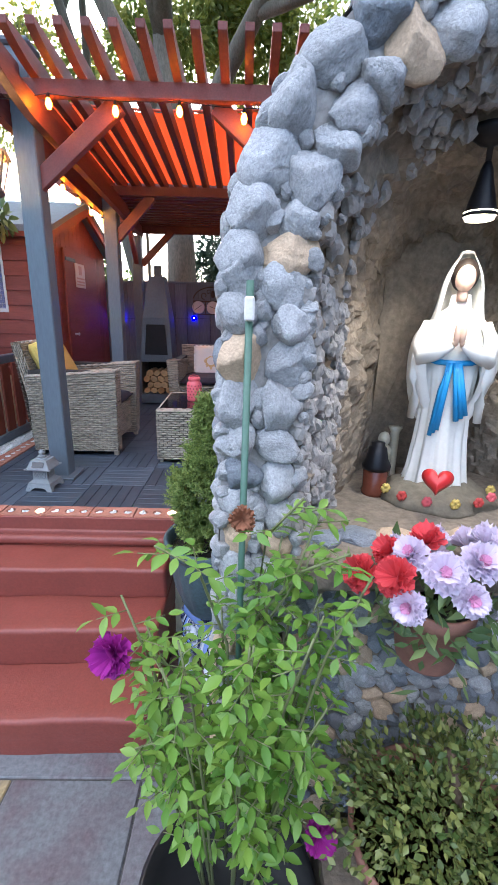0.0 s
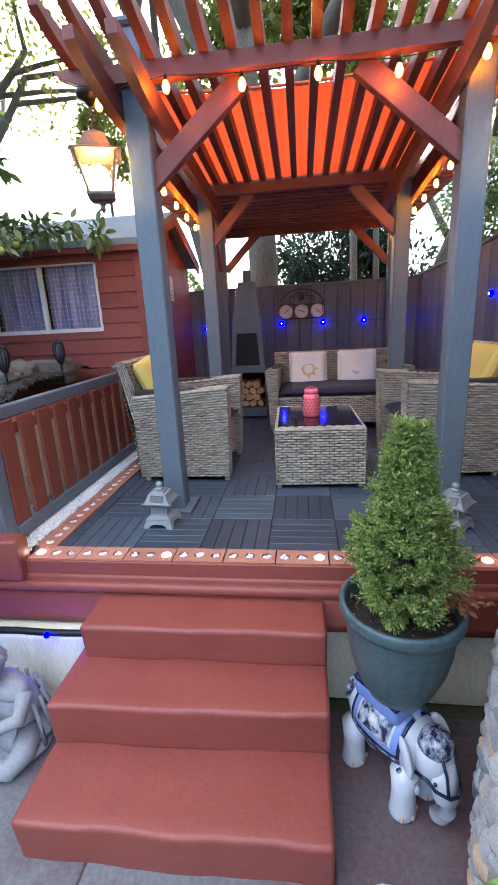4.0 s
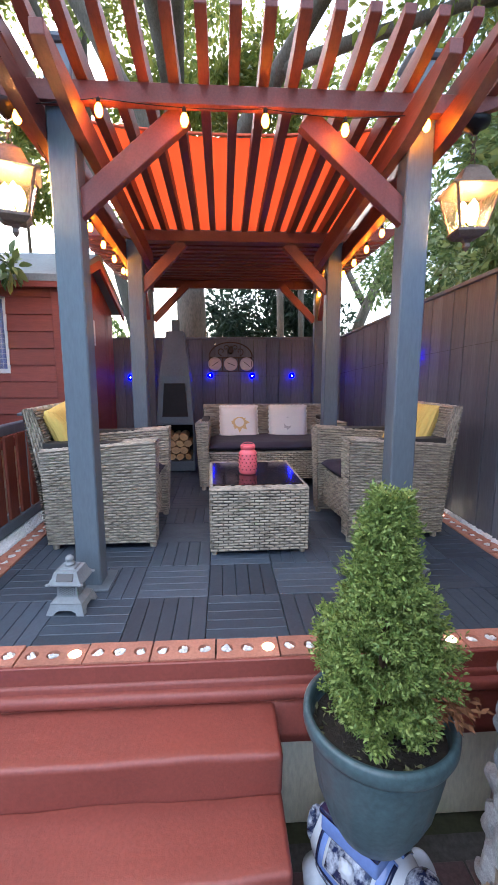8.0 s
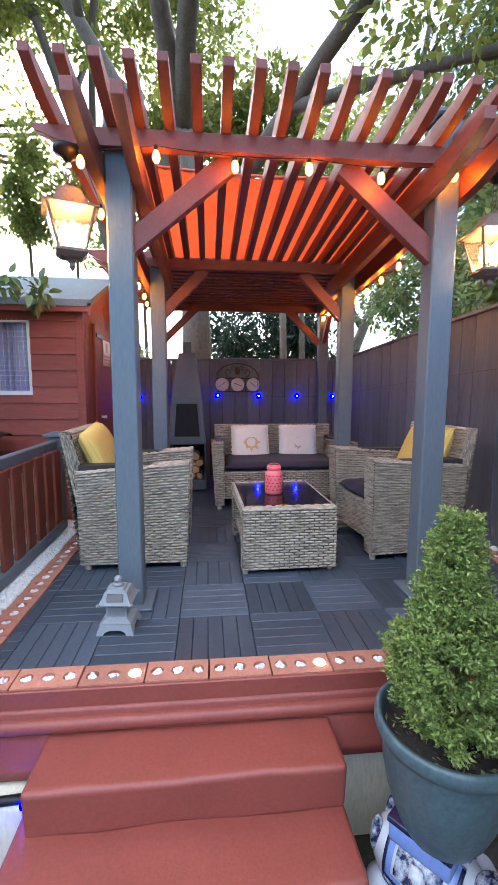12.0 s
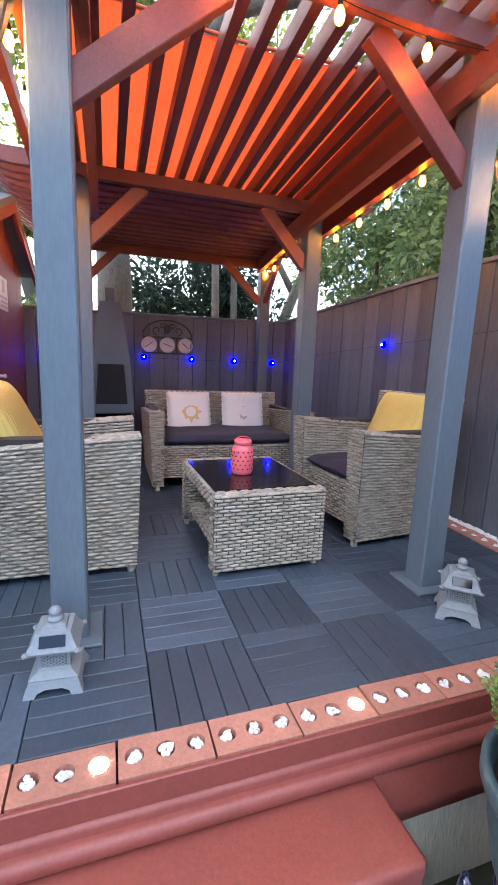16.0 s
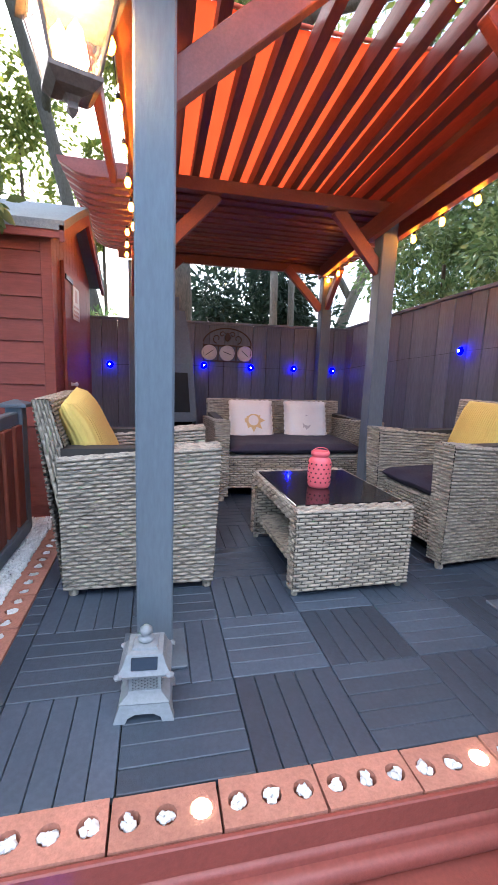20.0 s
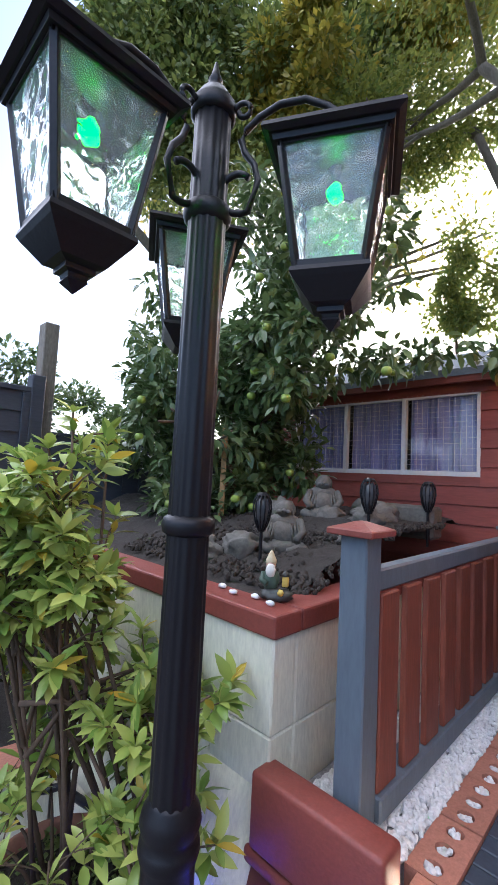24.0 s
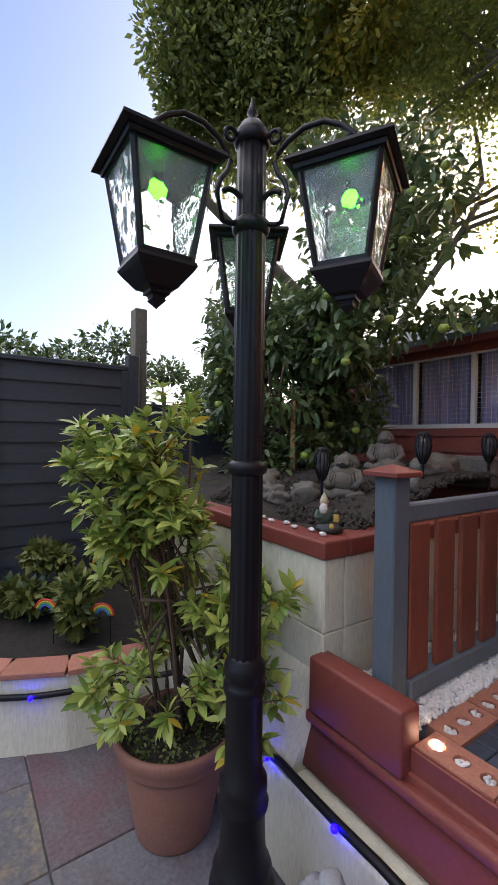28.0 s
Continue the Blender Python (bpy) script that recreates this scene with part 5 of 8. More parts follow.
# ---- solar pagoda lanterns ----
def pagoda(at, rz, label):
    ob = thing("solar_lantern", label, "lantern", at, "solar lanterns", rz)
    ob.scale = (1.0, 1.0, 0.775)
    own = square_ring([(0.060, 0.050), (0.062, 0.056), (0.040, 0.075), (0.040, 0.080)])
    side = [(-0.074, 0.0), (-0.046, 0.0), (-0.040, 0.014), (-0.022, 0.024), (0.022, 0.024), (0.040, 0.014), (0.046, 0.0), (0.074, 0.0), (0.072, 0.012), (0.060, 0.052), (-0.060, 0.052), (-0.072, 0.012)]
    for k in range(4):
        own2 = prism(side, -0.074, -0.052)
        for v in own2.verts:
            if v.co.y < -0.06:
                v.co.y += 0.014 * v.co.z / 0.052
        own2.transform(pose(0, 0, 0, 0, 0, 90 * k))
        join(own, own2)
    part("foot", own, GREY_PLASTIC, ob)
    part("body", square_ring([(0.043, 0.078), (0.040, 0.082), (0.040, 0.138), (0.044, 0.142)]), GREY_PLASTIC, ob)
    for k in range(4):
        own = bmesh.new()
        for d in range(-3, 4):
            for s in (-1, 1):
                a, b = max(-1, min(1, d / 2 - 1)), max(-1, min(1, d / 2 + 1))
                za, zb = (a - d / 2) * s, (b - d / 2) * s
                if a < b:
                    beam((a * 0.030, -0.0415, 0.110 + za * 0.022), (b * 0.030, -0.0415, 0.110 + zb * 0.022), 0.004, 0.004, 0, own)
        own.transform(pose(0, 0, 0, 0, 0, 90 * k))
        part("lattice", own, GREY_PLASTIC, ob)
        o2 = bx(-0.031, -0.0408, 0.087, 0.031, -0.0400, 0.133)
        o2.transform(pose(0, 0, 0, 0, 0, 90 * k))
        part("window", o2, BLACK, ob)
    own = bmesh.new()
    rows = [(0.044, 0.140), (0.062, 0.148), (0.065, 0.157), (0.052, 0.185), (0.044, 0.215), (0.032, 0.218), (0.030, 0.226), (0.016, 0.230)]
    part("roof", square_ring(rows), GREY_PLASTIC, ob)
    for k in range(4):
        a = radians(45 + 90 * k)
        part("roof_tip", lump(0.012, 0.012, 0.008, 0.1, k, 1, at=(0.089 * math.cos(a), 0.089 * math.sin(a), 0.157)), GREY_PLASTIC, ob)
    own = bx(-0.030, -0.062, -0.002, 0.030, 0.0, 0.002)
    panel = part("solar_panel", bx(-0.032, -0.018, -0.002, 0.032, 0.018, 0.003, 0.001, m=pose(0, -0.052, 0.190, 66, 0, 0)), DARK_GLASS, ob, "small dark solar panel")
    part("finial", lathe([(0.018, 0.228), (0.022, 0.238), (0.016, 0.246), (0.010, 0.250), (0.017, 0.258), (0.016, 0.270), (0.008, 0.280), (0.0, 0.284)], 16), GREY_PLASTIC, ob, smooth=True)
    return ob
pagoda((-0.702, 2.652, DECK), -4, "grey pagoda-shaped solar lantern on the deck beside the post")
pagoda((0.660, 2.628, DECK), -40, "grey pagoda-shaped solar lantern on the deck beside the post")

# ---- stone grotto with a statue ----
MORTAR = mat("brown_cave_mortar", (0.255, 0.205, 0.15), 0.9, vary=0.5, scale=9, fine=45, bump=1.0)
GREY_MORTAR = mat("grey_rubble_mortar", (0.34, 0.315, 0.29), 0.9, vary=0.4, scale=14, fine=60, bump=1.0)
STONES = [mat("pale_boulder", (0.420, 0.418, 0.413), 0.8, vary=0.45, scale=1.4, fine=9, bump=0.9, per=0.12),
          mat("blue_grey_boulder", (0.235, 0.255, 0.280), 0.7, vary=0.4, scale=1.6, fine=9, bump=0.9, per=0.15),
          mat("tan_boulder", (0.52, 0.38, 0.25), 0.7, vary=0.35, scale=1.4, fine=8, bump=0.6, per=0.15),
          mat("dark_pebble", (0.17, 0.17, 0.18), 0.6, vary=0.3, scale=1.4, fine=8, bump=0.3, per=0.2)]
GX, GZ, GF, GB, SHELF = 0.96, 1.62, 1.215, 1.86, 1.09
grotto = thing("stone_grotto", "garden grotto of mortared boulders with an arched niche", "grotto")
def outer(a, s):
    """Outer skin at angle a (0 left foot .. 1 right foot) and depth s."""
    wid, hi = 0.600 - 0.20 * max(0, s - 0.25) / 0.75, 0.53 * (1 - 0.18 * s ** 3)
    y = GF + (GB - GF) * s
    leg = 0.36
    if a < leg:
        z = GZ * a / leg
        return Vector((GX - wid - 0.02 * (1 - a / leg), y, z))
    if a > 1 - leg:
        z = GZ * (1 - a) / leg
        return Vector((min(GX + wid, 1.43), y, z))
    t = math.pi * (1 - (a - leg) / (1 - 2 * leg))
    return Vector((min(GX + wid * math.cos(t), 1.43), y, GZ + hi * math.sin(t)))
def inner(a, s):
    wid, hi = 0.455 * (1 - 0.66 * s), 0.42 * (1 - 0.55 * s)
    y = GF + 0.56 * s
    leg = 0.36
    if a < leg:
        return Vector((GX - wid, y, SHELF + (GZ - SHELF) * a / leg))
    if a > 1 - leg:
        return Vector((GX + wid, y, SHELF + (GZ - SHELF) * (1 - a) / leg))
    t = math.pi * (1 - (a - leg) / (1 - 2 * leg))
    return Vector((GX + wid * math.cos(t), y, GZ + hi * math.sin(t)))
def skin(fn, na, ns, amp, f, close=False):
    bm = bmesh.new()
    rows = []
    for j in range(ns + 1):
        row = []
        for i in range(na + 1):
            p = fn(i / na, j / ns)
            k = noise.noise(p * f * 0.5) + 0.9 * (0.5 - abs(noise.noise(p * f * 1.3))) + 0.5 * noise.noise(p * f * 2.9)
            c = Vector((GX, p.y, 1.45))
            d = (p - c).normalized()
            p = p + d * amp * k + Vector((0, amp * 0.6 * noise.noise(p * f + Vector((9, 3, 1))), 0)) * (1 if j else 0)
            row.append(bm.verts.new(p))
        rows.append(row)
    for j in range(ns):
        for i in range(na):
            bm.faces.new((rows[j][i], rows[j][i + 1], rows[j + 1][i + 1], rows[j + 1][i]))
    if close:
        bm.faces.new(rows[-1])
    return bm
part("shell", skin(outer, 60, 14, 0.012, 9, True), GREY_MORTAR, grotto, smooth=True)
part("niche", skin(inner, 170, 76, 0.036, 19, True), MORTAR, grotto, "rough brown rock-textured niche")
# front face between niche and outline
bm = bmesh.new()
rings = []
for j in range(5):
    rings.append([bm.verts.new(outer(i / 60, 0).lerp(inner(i / 60, 0), j / 4) + Vector((0, 0.012 * noise.noise(Vector((i * 0.4, j * 1.3, 0))), 0))) for i in range(61)])
for j in range(4):
    for i in range(60):
        bm.faces.new((rings[j][i], rings[j][i + 1], rings[j + 1][i + 1], rings[j + 1][i]))
part("front", bm, GREY_MORTAR, grotto)
part("shelf", bx(GX - 0.46, GF - 0.03, SHELF - 0.08, 1.40, GF + 0.56, SHELF, 0.01), MORTAR, grotto)
part("lower_wall", prism([(GF + 0.085, SHELF - 0.005), (1.205, 0.55), (1.19, -0.02), (GB - 0.1, -0.02), (GB - 0.1, SHELF - 0.01)], 0.50, 1.42, "x"), MORTAR, grotto)
rnd = random.Random(21)
def rough_stone(s):
    own = lump(1.12, 1.12, 1.12, 0.3, s, 4, 1.0)
    cut = random.Random(s * 13 + 1)
    planes = [(Vector((cut.gauss(0, 1), cut.gauss(0, 1), cut.gauss(0, 1))).normalized(), cut.uniform(0.68, 0.95)) for k in range(9)]
    for v in own.verts:
        for n, d in planes:
            over = v.co.dot(n) - d
            if over > 0:
                v.co -= n * over * 0.85
        q = v.co.normalized()
        v.co += q * (0.05 * noise.noise(v.co * 3.1 + Vector((s, 0, 0))) + 0.03 * noise.noise(v.co * 7.0 + Vector((s, 2, 0))) - 0.5 * max(0, noise.noise(v.co * 4.6 + Vector((0, s * 3, 0))) - 0.36))
    return own
LUMPS = [to_mesh("stone", rough_stone(s), STONES[0], True) for s in range(8)]
for d in LUMPS:
    d.materials.clear()
KINDS = {}
for mi, material in enumerate(STONES):
    KINDS[mi] = []
    for d in LUMPS:
        c = d.copy()
        c.materials.append(material)
        KINDS[mi].append(c)
def lay(name, at, size, rot, mi):
    ob = part(name, KINDS[mi][rnd.randrange(8)], STONES[mi], grotto)
    ob.matrix_world = Matrix.Translation(at) @ Euler(rot).to_matrix().to_4x4() @ Matrix.Diagonal((*size, 1))
def pick():
    r = rnd.random()
    return 0 if r < 0.74 else 1 if r < 0.88 else 2
# ring of boulders round the arch: two uneven courses with chips between them
def ring_at(z_or_t, f, leg):
    """A place on the ring: on a leg by height, or on the arch by angle."""
    if leg:
        s = leg
        return Vector((GX + s * (0.600 - 0.15 * f) if s < 0 else min(GX + 0.600 - 0.15 * f, 1.42), GF, z_or_t)), 0.0
    wid, hi = 0.600 - 0.150 * f, 0.53 - 0.12 * f
    x = GX + wid * math.cos(z_or_t)
    return Vector((min(x, 1.42), GF, GZ + hi * math.sin(z_or_t))), math.pi / 2 - z_or_t
for f, w in ((0.20, 0.037), (0.74, 0.037)):
    for leg in (-1, 1):
        z = 0.04
        while z < GZ + 0.02:
            s = 0.040 * rnd.uniform(0.72, 1.22)
            p, turn = ring_at(z + s * 0.9, f + rnd.uniform(-0.07, 0.07), leg)
            lay("stone", p + Vector((0, 0.004 - 0.010 * rnd.random(), 0)), (w * rnd.uniform(0.92, 1.22), 0.031 * rnd.uniform(0.8, 1.2), s * 1.08), (rnd.uniform(-0.2, 0.2), rnd.uniform(-0.3, 0.3), rnd.uniform(-0.3, 0.3)), pick())
            z += s * 1.84
    t = 0.05
    while t < math.pi - 0.03:
        s = 0.042 * rnd.uniform(0.75, 1.2)
        dt = s * 1.84 / 0.55
        p, turn = ring_at(t + dt / 2, f + rnd.uniform(-0.07, 0.07), 0)
        lay("stone", p + Vector((0, 0.004 - 0.010 * rnd.random(), 0)), (s * 1.08, 0.031 * rnd.uniform(0.8, 1.2), w * rnd.uniform(0.95, 1.25)), (0, turn + rnd.uniform(-0.3, 0.3), rnd.uniform(-0.3, 0.3)), pick())
        t += dt
for k in range(130):
    f = rnd.choice((0.0, 0.47, 0.97)) + rnd.uniform(-0.05, 0.05)
    p, turn = ring_at(rnd.uniform(0.9, GZ), f, -1) if k % 2 else ring_at(rnd.uniform(0.3, math.pi), f, 0)
    s = rnd.uniform(0.010, 0.019)
    lay("stone", p + Vector((0, -0.006, 0)), (s, s, s * rnd.uniform(0.8, 1.4)), (rnd.random(), rnd.random(), rnd.random()), 0)
# rubble along the reveal
own = bmesh.new()
for k in range(330):
    a, s = rnd.uniform(0.0, 0.52), rnd.random() ** 1.5 * 0.42
    p = inner(a, s)
    q = rnd.uniform(0.008, 0.020)
    lump(q, q, q * rnd.uniform(0.9, 1.6), 0.6, k, 2, 1.5, (p.x, p.y, p.z), own)
part("rubble", own, GREY_MORTAR, grotto, "grey rubble lining the arch", kind="stuff")
# boulders on the open side
for r in range(32):
    for q in range(9):
        s, a = 0.06 + 0.105 * q + 0.05 * (r % 2) + rnd.uniform(-0.02, 0.02), (r + 0.5 + rnd.uniform(-0.25, 0.25)) / 32 * 0.47
        if s > 0.97:
            continue
        p = outer(a, s)
        tilt = 0 if a < 0.36 else (a - 0.36) / 0.11 * 0.9
        lay("stone", p, (0.020, 0.034 * rnd.uniform(0.7, 1.2), 0.031 * rnd.uniform(0.7, 1.25)), (rnd.uniform(-0.3, 0.3), tilt, 0), pick())
# pebbles of the sloping lower wall
for r in range(16):
    for q in range(20):
        u, v = (q + 0.5 * (r % 2) + rnd.uniform(-0.2, 0.2)) / 20, (r + 0.5 + rnd.uniform(-0.2, 0.2)) / 16
        y, z = (GF + 0.085) * (1 - v) + 1.205 * v, SHELF * (1 - v) + 0.55 * v
        mi = rnd.choice((0, 1, 1, 2, 3, 1, 0))
        lay("pebble", (0.52 + 0.90 * u, y - 0.004, z), (0.024 * rnd.uniform(0.8, 1.2), 0.014, 0.019 * rnd.uniform(0.8, 1.3)), (-0.4, rnd.uniform(-0.6, 0.6), 0), mi)
for r in range(11):
    for q in range(10):
        lay("pebble", (0.52 + 0.075 * q + 0.03 * (r % 2) + rnd.uniform(-0.01, 0.01), 1.193, 0.03 + 0.045 * r), (0.034 * rnd.uniform(0.8, 1.1), 0.014, 0.024), (0, rnd.uniform(-0.5, 0.5), 0), rnd.choice((0, 1, 1, 3, 2)))
# flat stones along the shelf edge
for q in range(10):
    lay("stone", (0.58 + 0.082 * q, GF + 0.055 + rnd.uniform(-0.01, 0.01), SHELF + 0.004), (0.045, 0.034, 0.020), (0, 0, rnd.uniform(-0.4, 0.4)), rnd.choice((2, 0, 3, 1)))

# statue: one mesh
def statue(at, h):
    bm = bmesh.new()
    # gown: deep upright folds that open towards the hem
    def gown(a, z):
        k = max(0.0, 1 - z / 0.66)
        return 1 + 0.085 * k * math.sin(a * 12 + 2.2 * math.sin(a * 2)) + 0.045 * k * math.sin(a * 23 + z * 9)
    lathe([(0.0, 0.0), (0.118, 0.0), (0.126, 0.015), (0.112, 0.09), (0.098, 0.22), (0.092, 0.36), (0.098, 0.46), (0.103, 0.53), (0.112, 0.60), (0.108, 0.66), (0.082, 0.705), (0.040, 0.735), (0.034, 0.78), (0.0, 0.79)], 120, bm, m=Matrix.Diagonal((1, 0.74, 1, 1)), wob=gown)
    # mantle: open in front, carried out by the elbows and falling in waved edges
    rows = []
    for j in range(22):
        v = j / 21
        row = []
        for i in range(73):
            u = i / 72
            a = math.pi * (-0.30 + 1.60 * u)
            edge = abs(2 * u - 1)
            r = 0.104 + 0.058 * math.sin(math.pi * min(1, 0.12 + v * 0.95)) ** 1.3 - 0.030 * max(0, v - 0.75) / 0.25
            r *= 1 + (0.05 * math.sin(u * 40 + 3 * v) + 0.05 * math.sin(u * 17 - 6 * v)) * min(1, 2 * v)
            low = 0.20 + 0.10 * edge ** 2 + 0.022 * math.sin(u * 44)
            z = 0.715 + (low - 0.715) * v
            r *= 0.62 + 0.38 * min(1, v / 0.16)
            row.append(bm.verts.new((r * math.cos(a), 0.010 + 0.72 * r * math.sin(a), z)))
        rows.append(row)
    for a, b in zip(rows, rows[1:]):
        for i in range(72):
            bm.faces.new((a[i], a[i + 1], b[i + 1], b[i]))
    # wide sleeves from shoulder to joined hands
    for s in (-1, 1):
        tube([(s * 0.086, 0.0, 0.665), (s * 0.122, -0.030, 0.590), (s * 0.112, -0.070, 0.545), (s * 0.068, -0.098, 0.570), (s * 0.026, -0.112, 0.610)], 0.040, 18, bm, 0.62)
        tube([(s * 0.120, -0.04, 0.56), (s * 0.128, -0.045, 0.47), (s * 0.118, -0.03, 0.38), (s * 0.124, -0.02, 0.30)], 0.030, 14, bm, 0.5)
    # hood, open round the face
    rows = []
    for j in range(13):
        v = j / 12
        row = []
        for i in range(41):
            a = math.pi * (-0.20 + 1.40 * i / 40)
            r = 0.098 * (1 - v) ** 2 + (0.066 + 0.004 * math.sin(i * 0.9)) * (1 - (1 - v) ** 2) * (1 - max(0, v - 0.45) ** 2 * 2.3)
            row.append(bm.verts.new((r * math.cos(a), 0.012 - 0.022 * v + 0.86 * r * math.sin(a), 0.680 + 0.245 * v)))
        rows.append(row)
    for a, b in zip(rows, rows[1:]):
        for i in range(40):
            bm.faces.new((a[i], a[i + 1], b[i + 1], b[i]))
    lathe([(0.028, 0.0), (0.02, 0.010), (0.0, 0.014)], 24, bm, m=Matrix.Translation((0, 0.004, 0.922)))
    nh = len(bm.faces)
    lump(0.048, 0.044, 0.060, 0.03, 9, 3, at=(0, -0.016, 0.848), bm=bm)
    n0 = len(bm.faces)
    lump(0.036, 0.038, 0.050, 0.03, 9, 3, at=(0, -0.034, 0.838), bm=bm)
    lump(0.005, 0.006, 0.012, 0.05, 2, 2, at=(0, -0.072, 0.834), bm=bm)
    lathe([(0.020, 0.0), (0.018, 0.05), (0.0, 0.055)], 14, bm, m=Matrix.Translation((0, -0.022, 0.755)))
    for s in (-1, 1):
        lump(0.012, 0.018, 0.046, 0.05, 3, 2, at=(s * 0.010, -0.122, 0.640), bm=bm, m=None)
    n1 = len(bm.faces)
    # sash: band and two folded tails
    tube([(-0.098, -0.030, 0.545), (-0.060, -0.072, 0.535), (0.0, -0.084, 0.532), (0.060, -0.072, 0.535), (0.098, -0.030, 0.545)], 0.011, 10, bm)
    for x0, x1, z1, w in ((-0.014, -0.040, 0.250, 0.036), (0.012, 0.050, 0.315, 0.044)):
        for k in range(3):
            o = (k - 1) * w * 0.33
            tube([(x0 + o * 0.4, -0.090, 0.535), (x0 + (x1 - x0) * 0.5 + o * 0.8, -0.096 - 0.004 * (k == 1), 0.43), (x1 + o, -0.094, z1 + 0.012 * k)], w * 0.24, 8, bm)
    bm.faces.ensure_lookup_table()
    for i, f in enumerate(bm.faces):
        f.material_index = 0 if i < nh else 3 if i < n0 else 1 if i < n1 else 2
    bm.transform(Matrix.Diagonal((h / 0.94,) * 3 + (1,)))
    data = to_mesh("statue", bm, mat("white_statue_paint", (0.80, 0.77, 0.70), 0.45, vary=0.08, scale=8, fine=60, bump=0.1), True)
    data.materials.append(mat("painted_flesh", (0.66, 0.44, 0.32), 0.5, vary=0.1, bump=0.05))
    data.materials.append(mat("sky_blue_paint", (0.03, 0.30, 0.62), 0.45, vary=0.1, bump=0.05))
    data.materials.append(mat("dark_painted_hair", (0.03, 0.02, 0.015), 0.5, vary=0.1, bump=0.05))
    ob = tagged(new("statue", data), "white painted robed statue with a blue sash, standing in the niche", "statue")
    ob.matrix_world = at
    return ob
statue(pose(0.930, 1.53, SHELF + 0.025, 0, 0, -18), 0.615)
base = tagged(new("pedestal", to_mesh("pedestal", lump(0.15, 0.12, 0.05, 0.3, 5, 3, 2.4, (0.930, 1.51, SHELF + 0.01)), mat("mossy_base", (0.20, 0.17, 0.12), 0.8, vary=0.4, bump=0.4), True)), "dark ringed base under the statue", "base")
for k in range(7):
    a = math.pi * (1.05 + 0.15 * k)
    own = bmesh.new()
    for q in range(6):
        lump(0.008, 0.005, 0.008, 0.2, q, 1, at=(0.007 * math.cos(q * 1.05), 0, 0.007 * math.sin(q * 1.05)), bm=own)
    r = tagged(new("ornament_rose", to_mesh("ornament_rose", own, (YELLOW, mat("rose_red", (0.55, 0.06, 0.05), 0.6, bump=0.1), PINK)[k % 3], True)), "small ornamental rose on the statue's base", "flower", "base roses")
    r.location = (0.930 + 0.145 * math.cos(a), 1.51 + 0.118 * math.sin(a), SHELF + 0.035)

# heart ornament
own = bmesh.new()
n = 40
ring_a, ring_b, ring_c = [], [], []
for k in range(n):
    t = 2 * math.pi * k / n
    x, z = 16 * math.sin(t) ** 3, 13 * math.cos(t) - 5 * math.cos(2 * t) - 2 * math.cos(3 * t) - math.cos(4 * t)
    for ring, y, s in ((ring_a, -0.016, 0.62), (ring_b, 0.0, 1.0), (ring_c, 0.016, 0.62)):
        ring.append(own.verts.new((x * 0.0023 * s, y, z * 0.0023 * s)))
for a, b in ((ring_a, ring_b), (ring_b, ring_c)):
    for k in range(n):
        own.faces.new((a[k], a[(k + 1) % n], b[(k + 1) % n], b[k]))
own.faces.new(ring_a)
own.faces.new(ring_c[::-1])
heart = tagged(new("heart_ornament", to_mesh("heart_ornament", own, mat("red_gloss", (0.62, 0.03, 0.03), 0.3, vary=0.1, bump=0), True)), "glossy red heart ornament leaning on the statue's base", "ornament")
heart.matrix_world = pose(0.872, 1.385, SHELF + 0.100, -12, 0, -20)
# grave-light and figurines
gl = thing("grave_light", "dark red glass memorial candle with a black lid", "candle", (0.770, 1.54, SHELF))
part("jar", lathe([(0.0, 0), (0.034, 0), (0.036, 0.01), (0.032, 0.02), (0.034, 0.07), (0.03, 0.075)], 20), mat("red_brown_glass", (0.16, 0.045, 0.025), 0.2, vary=0.2, bump=0), gl, smooth=True)
part("lid", lathe([(0.038, 0.075), (0.040, 0.085), (0.030, 0.105), (0.024, 0.135), (0.018, 0.14), (0.018, 0.15), (0.0, 0.155)], 20), BLACK_METAL, gl, "black lid", smooth=True)
for x, y, s in ((0.825, 1.66, 1.1), (1.17, 1.50, 1.1)):
    own = bmesh.new()
    lathe([(0.0, 0.0), (0.028, 0.0), (0.024, 0.03), (0.02, 0.06), (0.023, 0.085), (0.012, 0.10), (0.0, 0.10)], 16, own)
    lump(0.017, 0.017, 0.02, 0.1, 2, 2, at=(0, 0, 0.115), bm=own)
    lathe([(0.016, 0.0), (0.012, 0.02), (0.012, 0.13), (0.02, 0.145), (0.0, 0.147)], 12, own, m=pose(0.035, 0.02, 0))
    own.transform(Matrix.Diagonal((s, s, s, 1)))
    tagged(new("figurine", to_mesh("figurine", own, mat("cream_glaze", (0.62, 0.56, 0.42), 0.35, vary=0.15, bump=0.05), True)), "small cream figurine beside a pillar in the niche", "figurine", "figurines").location = (x, y, SHELF)
# niche lamp above the statue
nl = thing("niche_lamp", "black bell-shaped downlight hanging in the niche", "lamp", (0.890, 1.42, 1.940))
part("plate", lathe([(0.0, 0.0), (0.045, 0.0), (0.045, -0.012), (0.02, -0.03), (0.006, -0.035), (0.006, -0.07)], 20), BLACK_METAL, nl, smooth=True)
part("shade", lathe([(0.006, -0.06), (0.012, -0.075), (0.02, -0.11), (0.032, -0.155), (0.036, -0.165), (0.033, -0.163), (0.02, -0.12), (0.0, -0.10)], 24), BLACK_METAL, nl, smooth=True)
part("bulb", lathe([(0.0, -0.172), (0.028, -0.17), (0.033, -0.155), (0.0, -0.15)], 20), WARM_SPOT, nl, "lit white bulb", smooth=True)
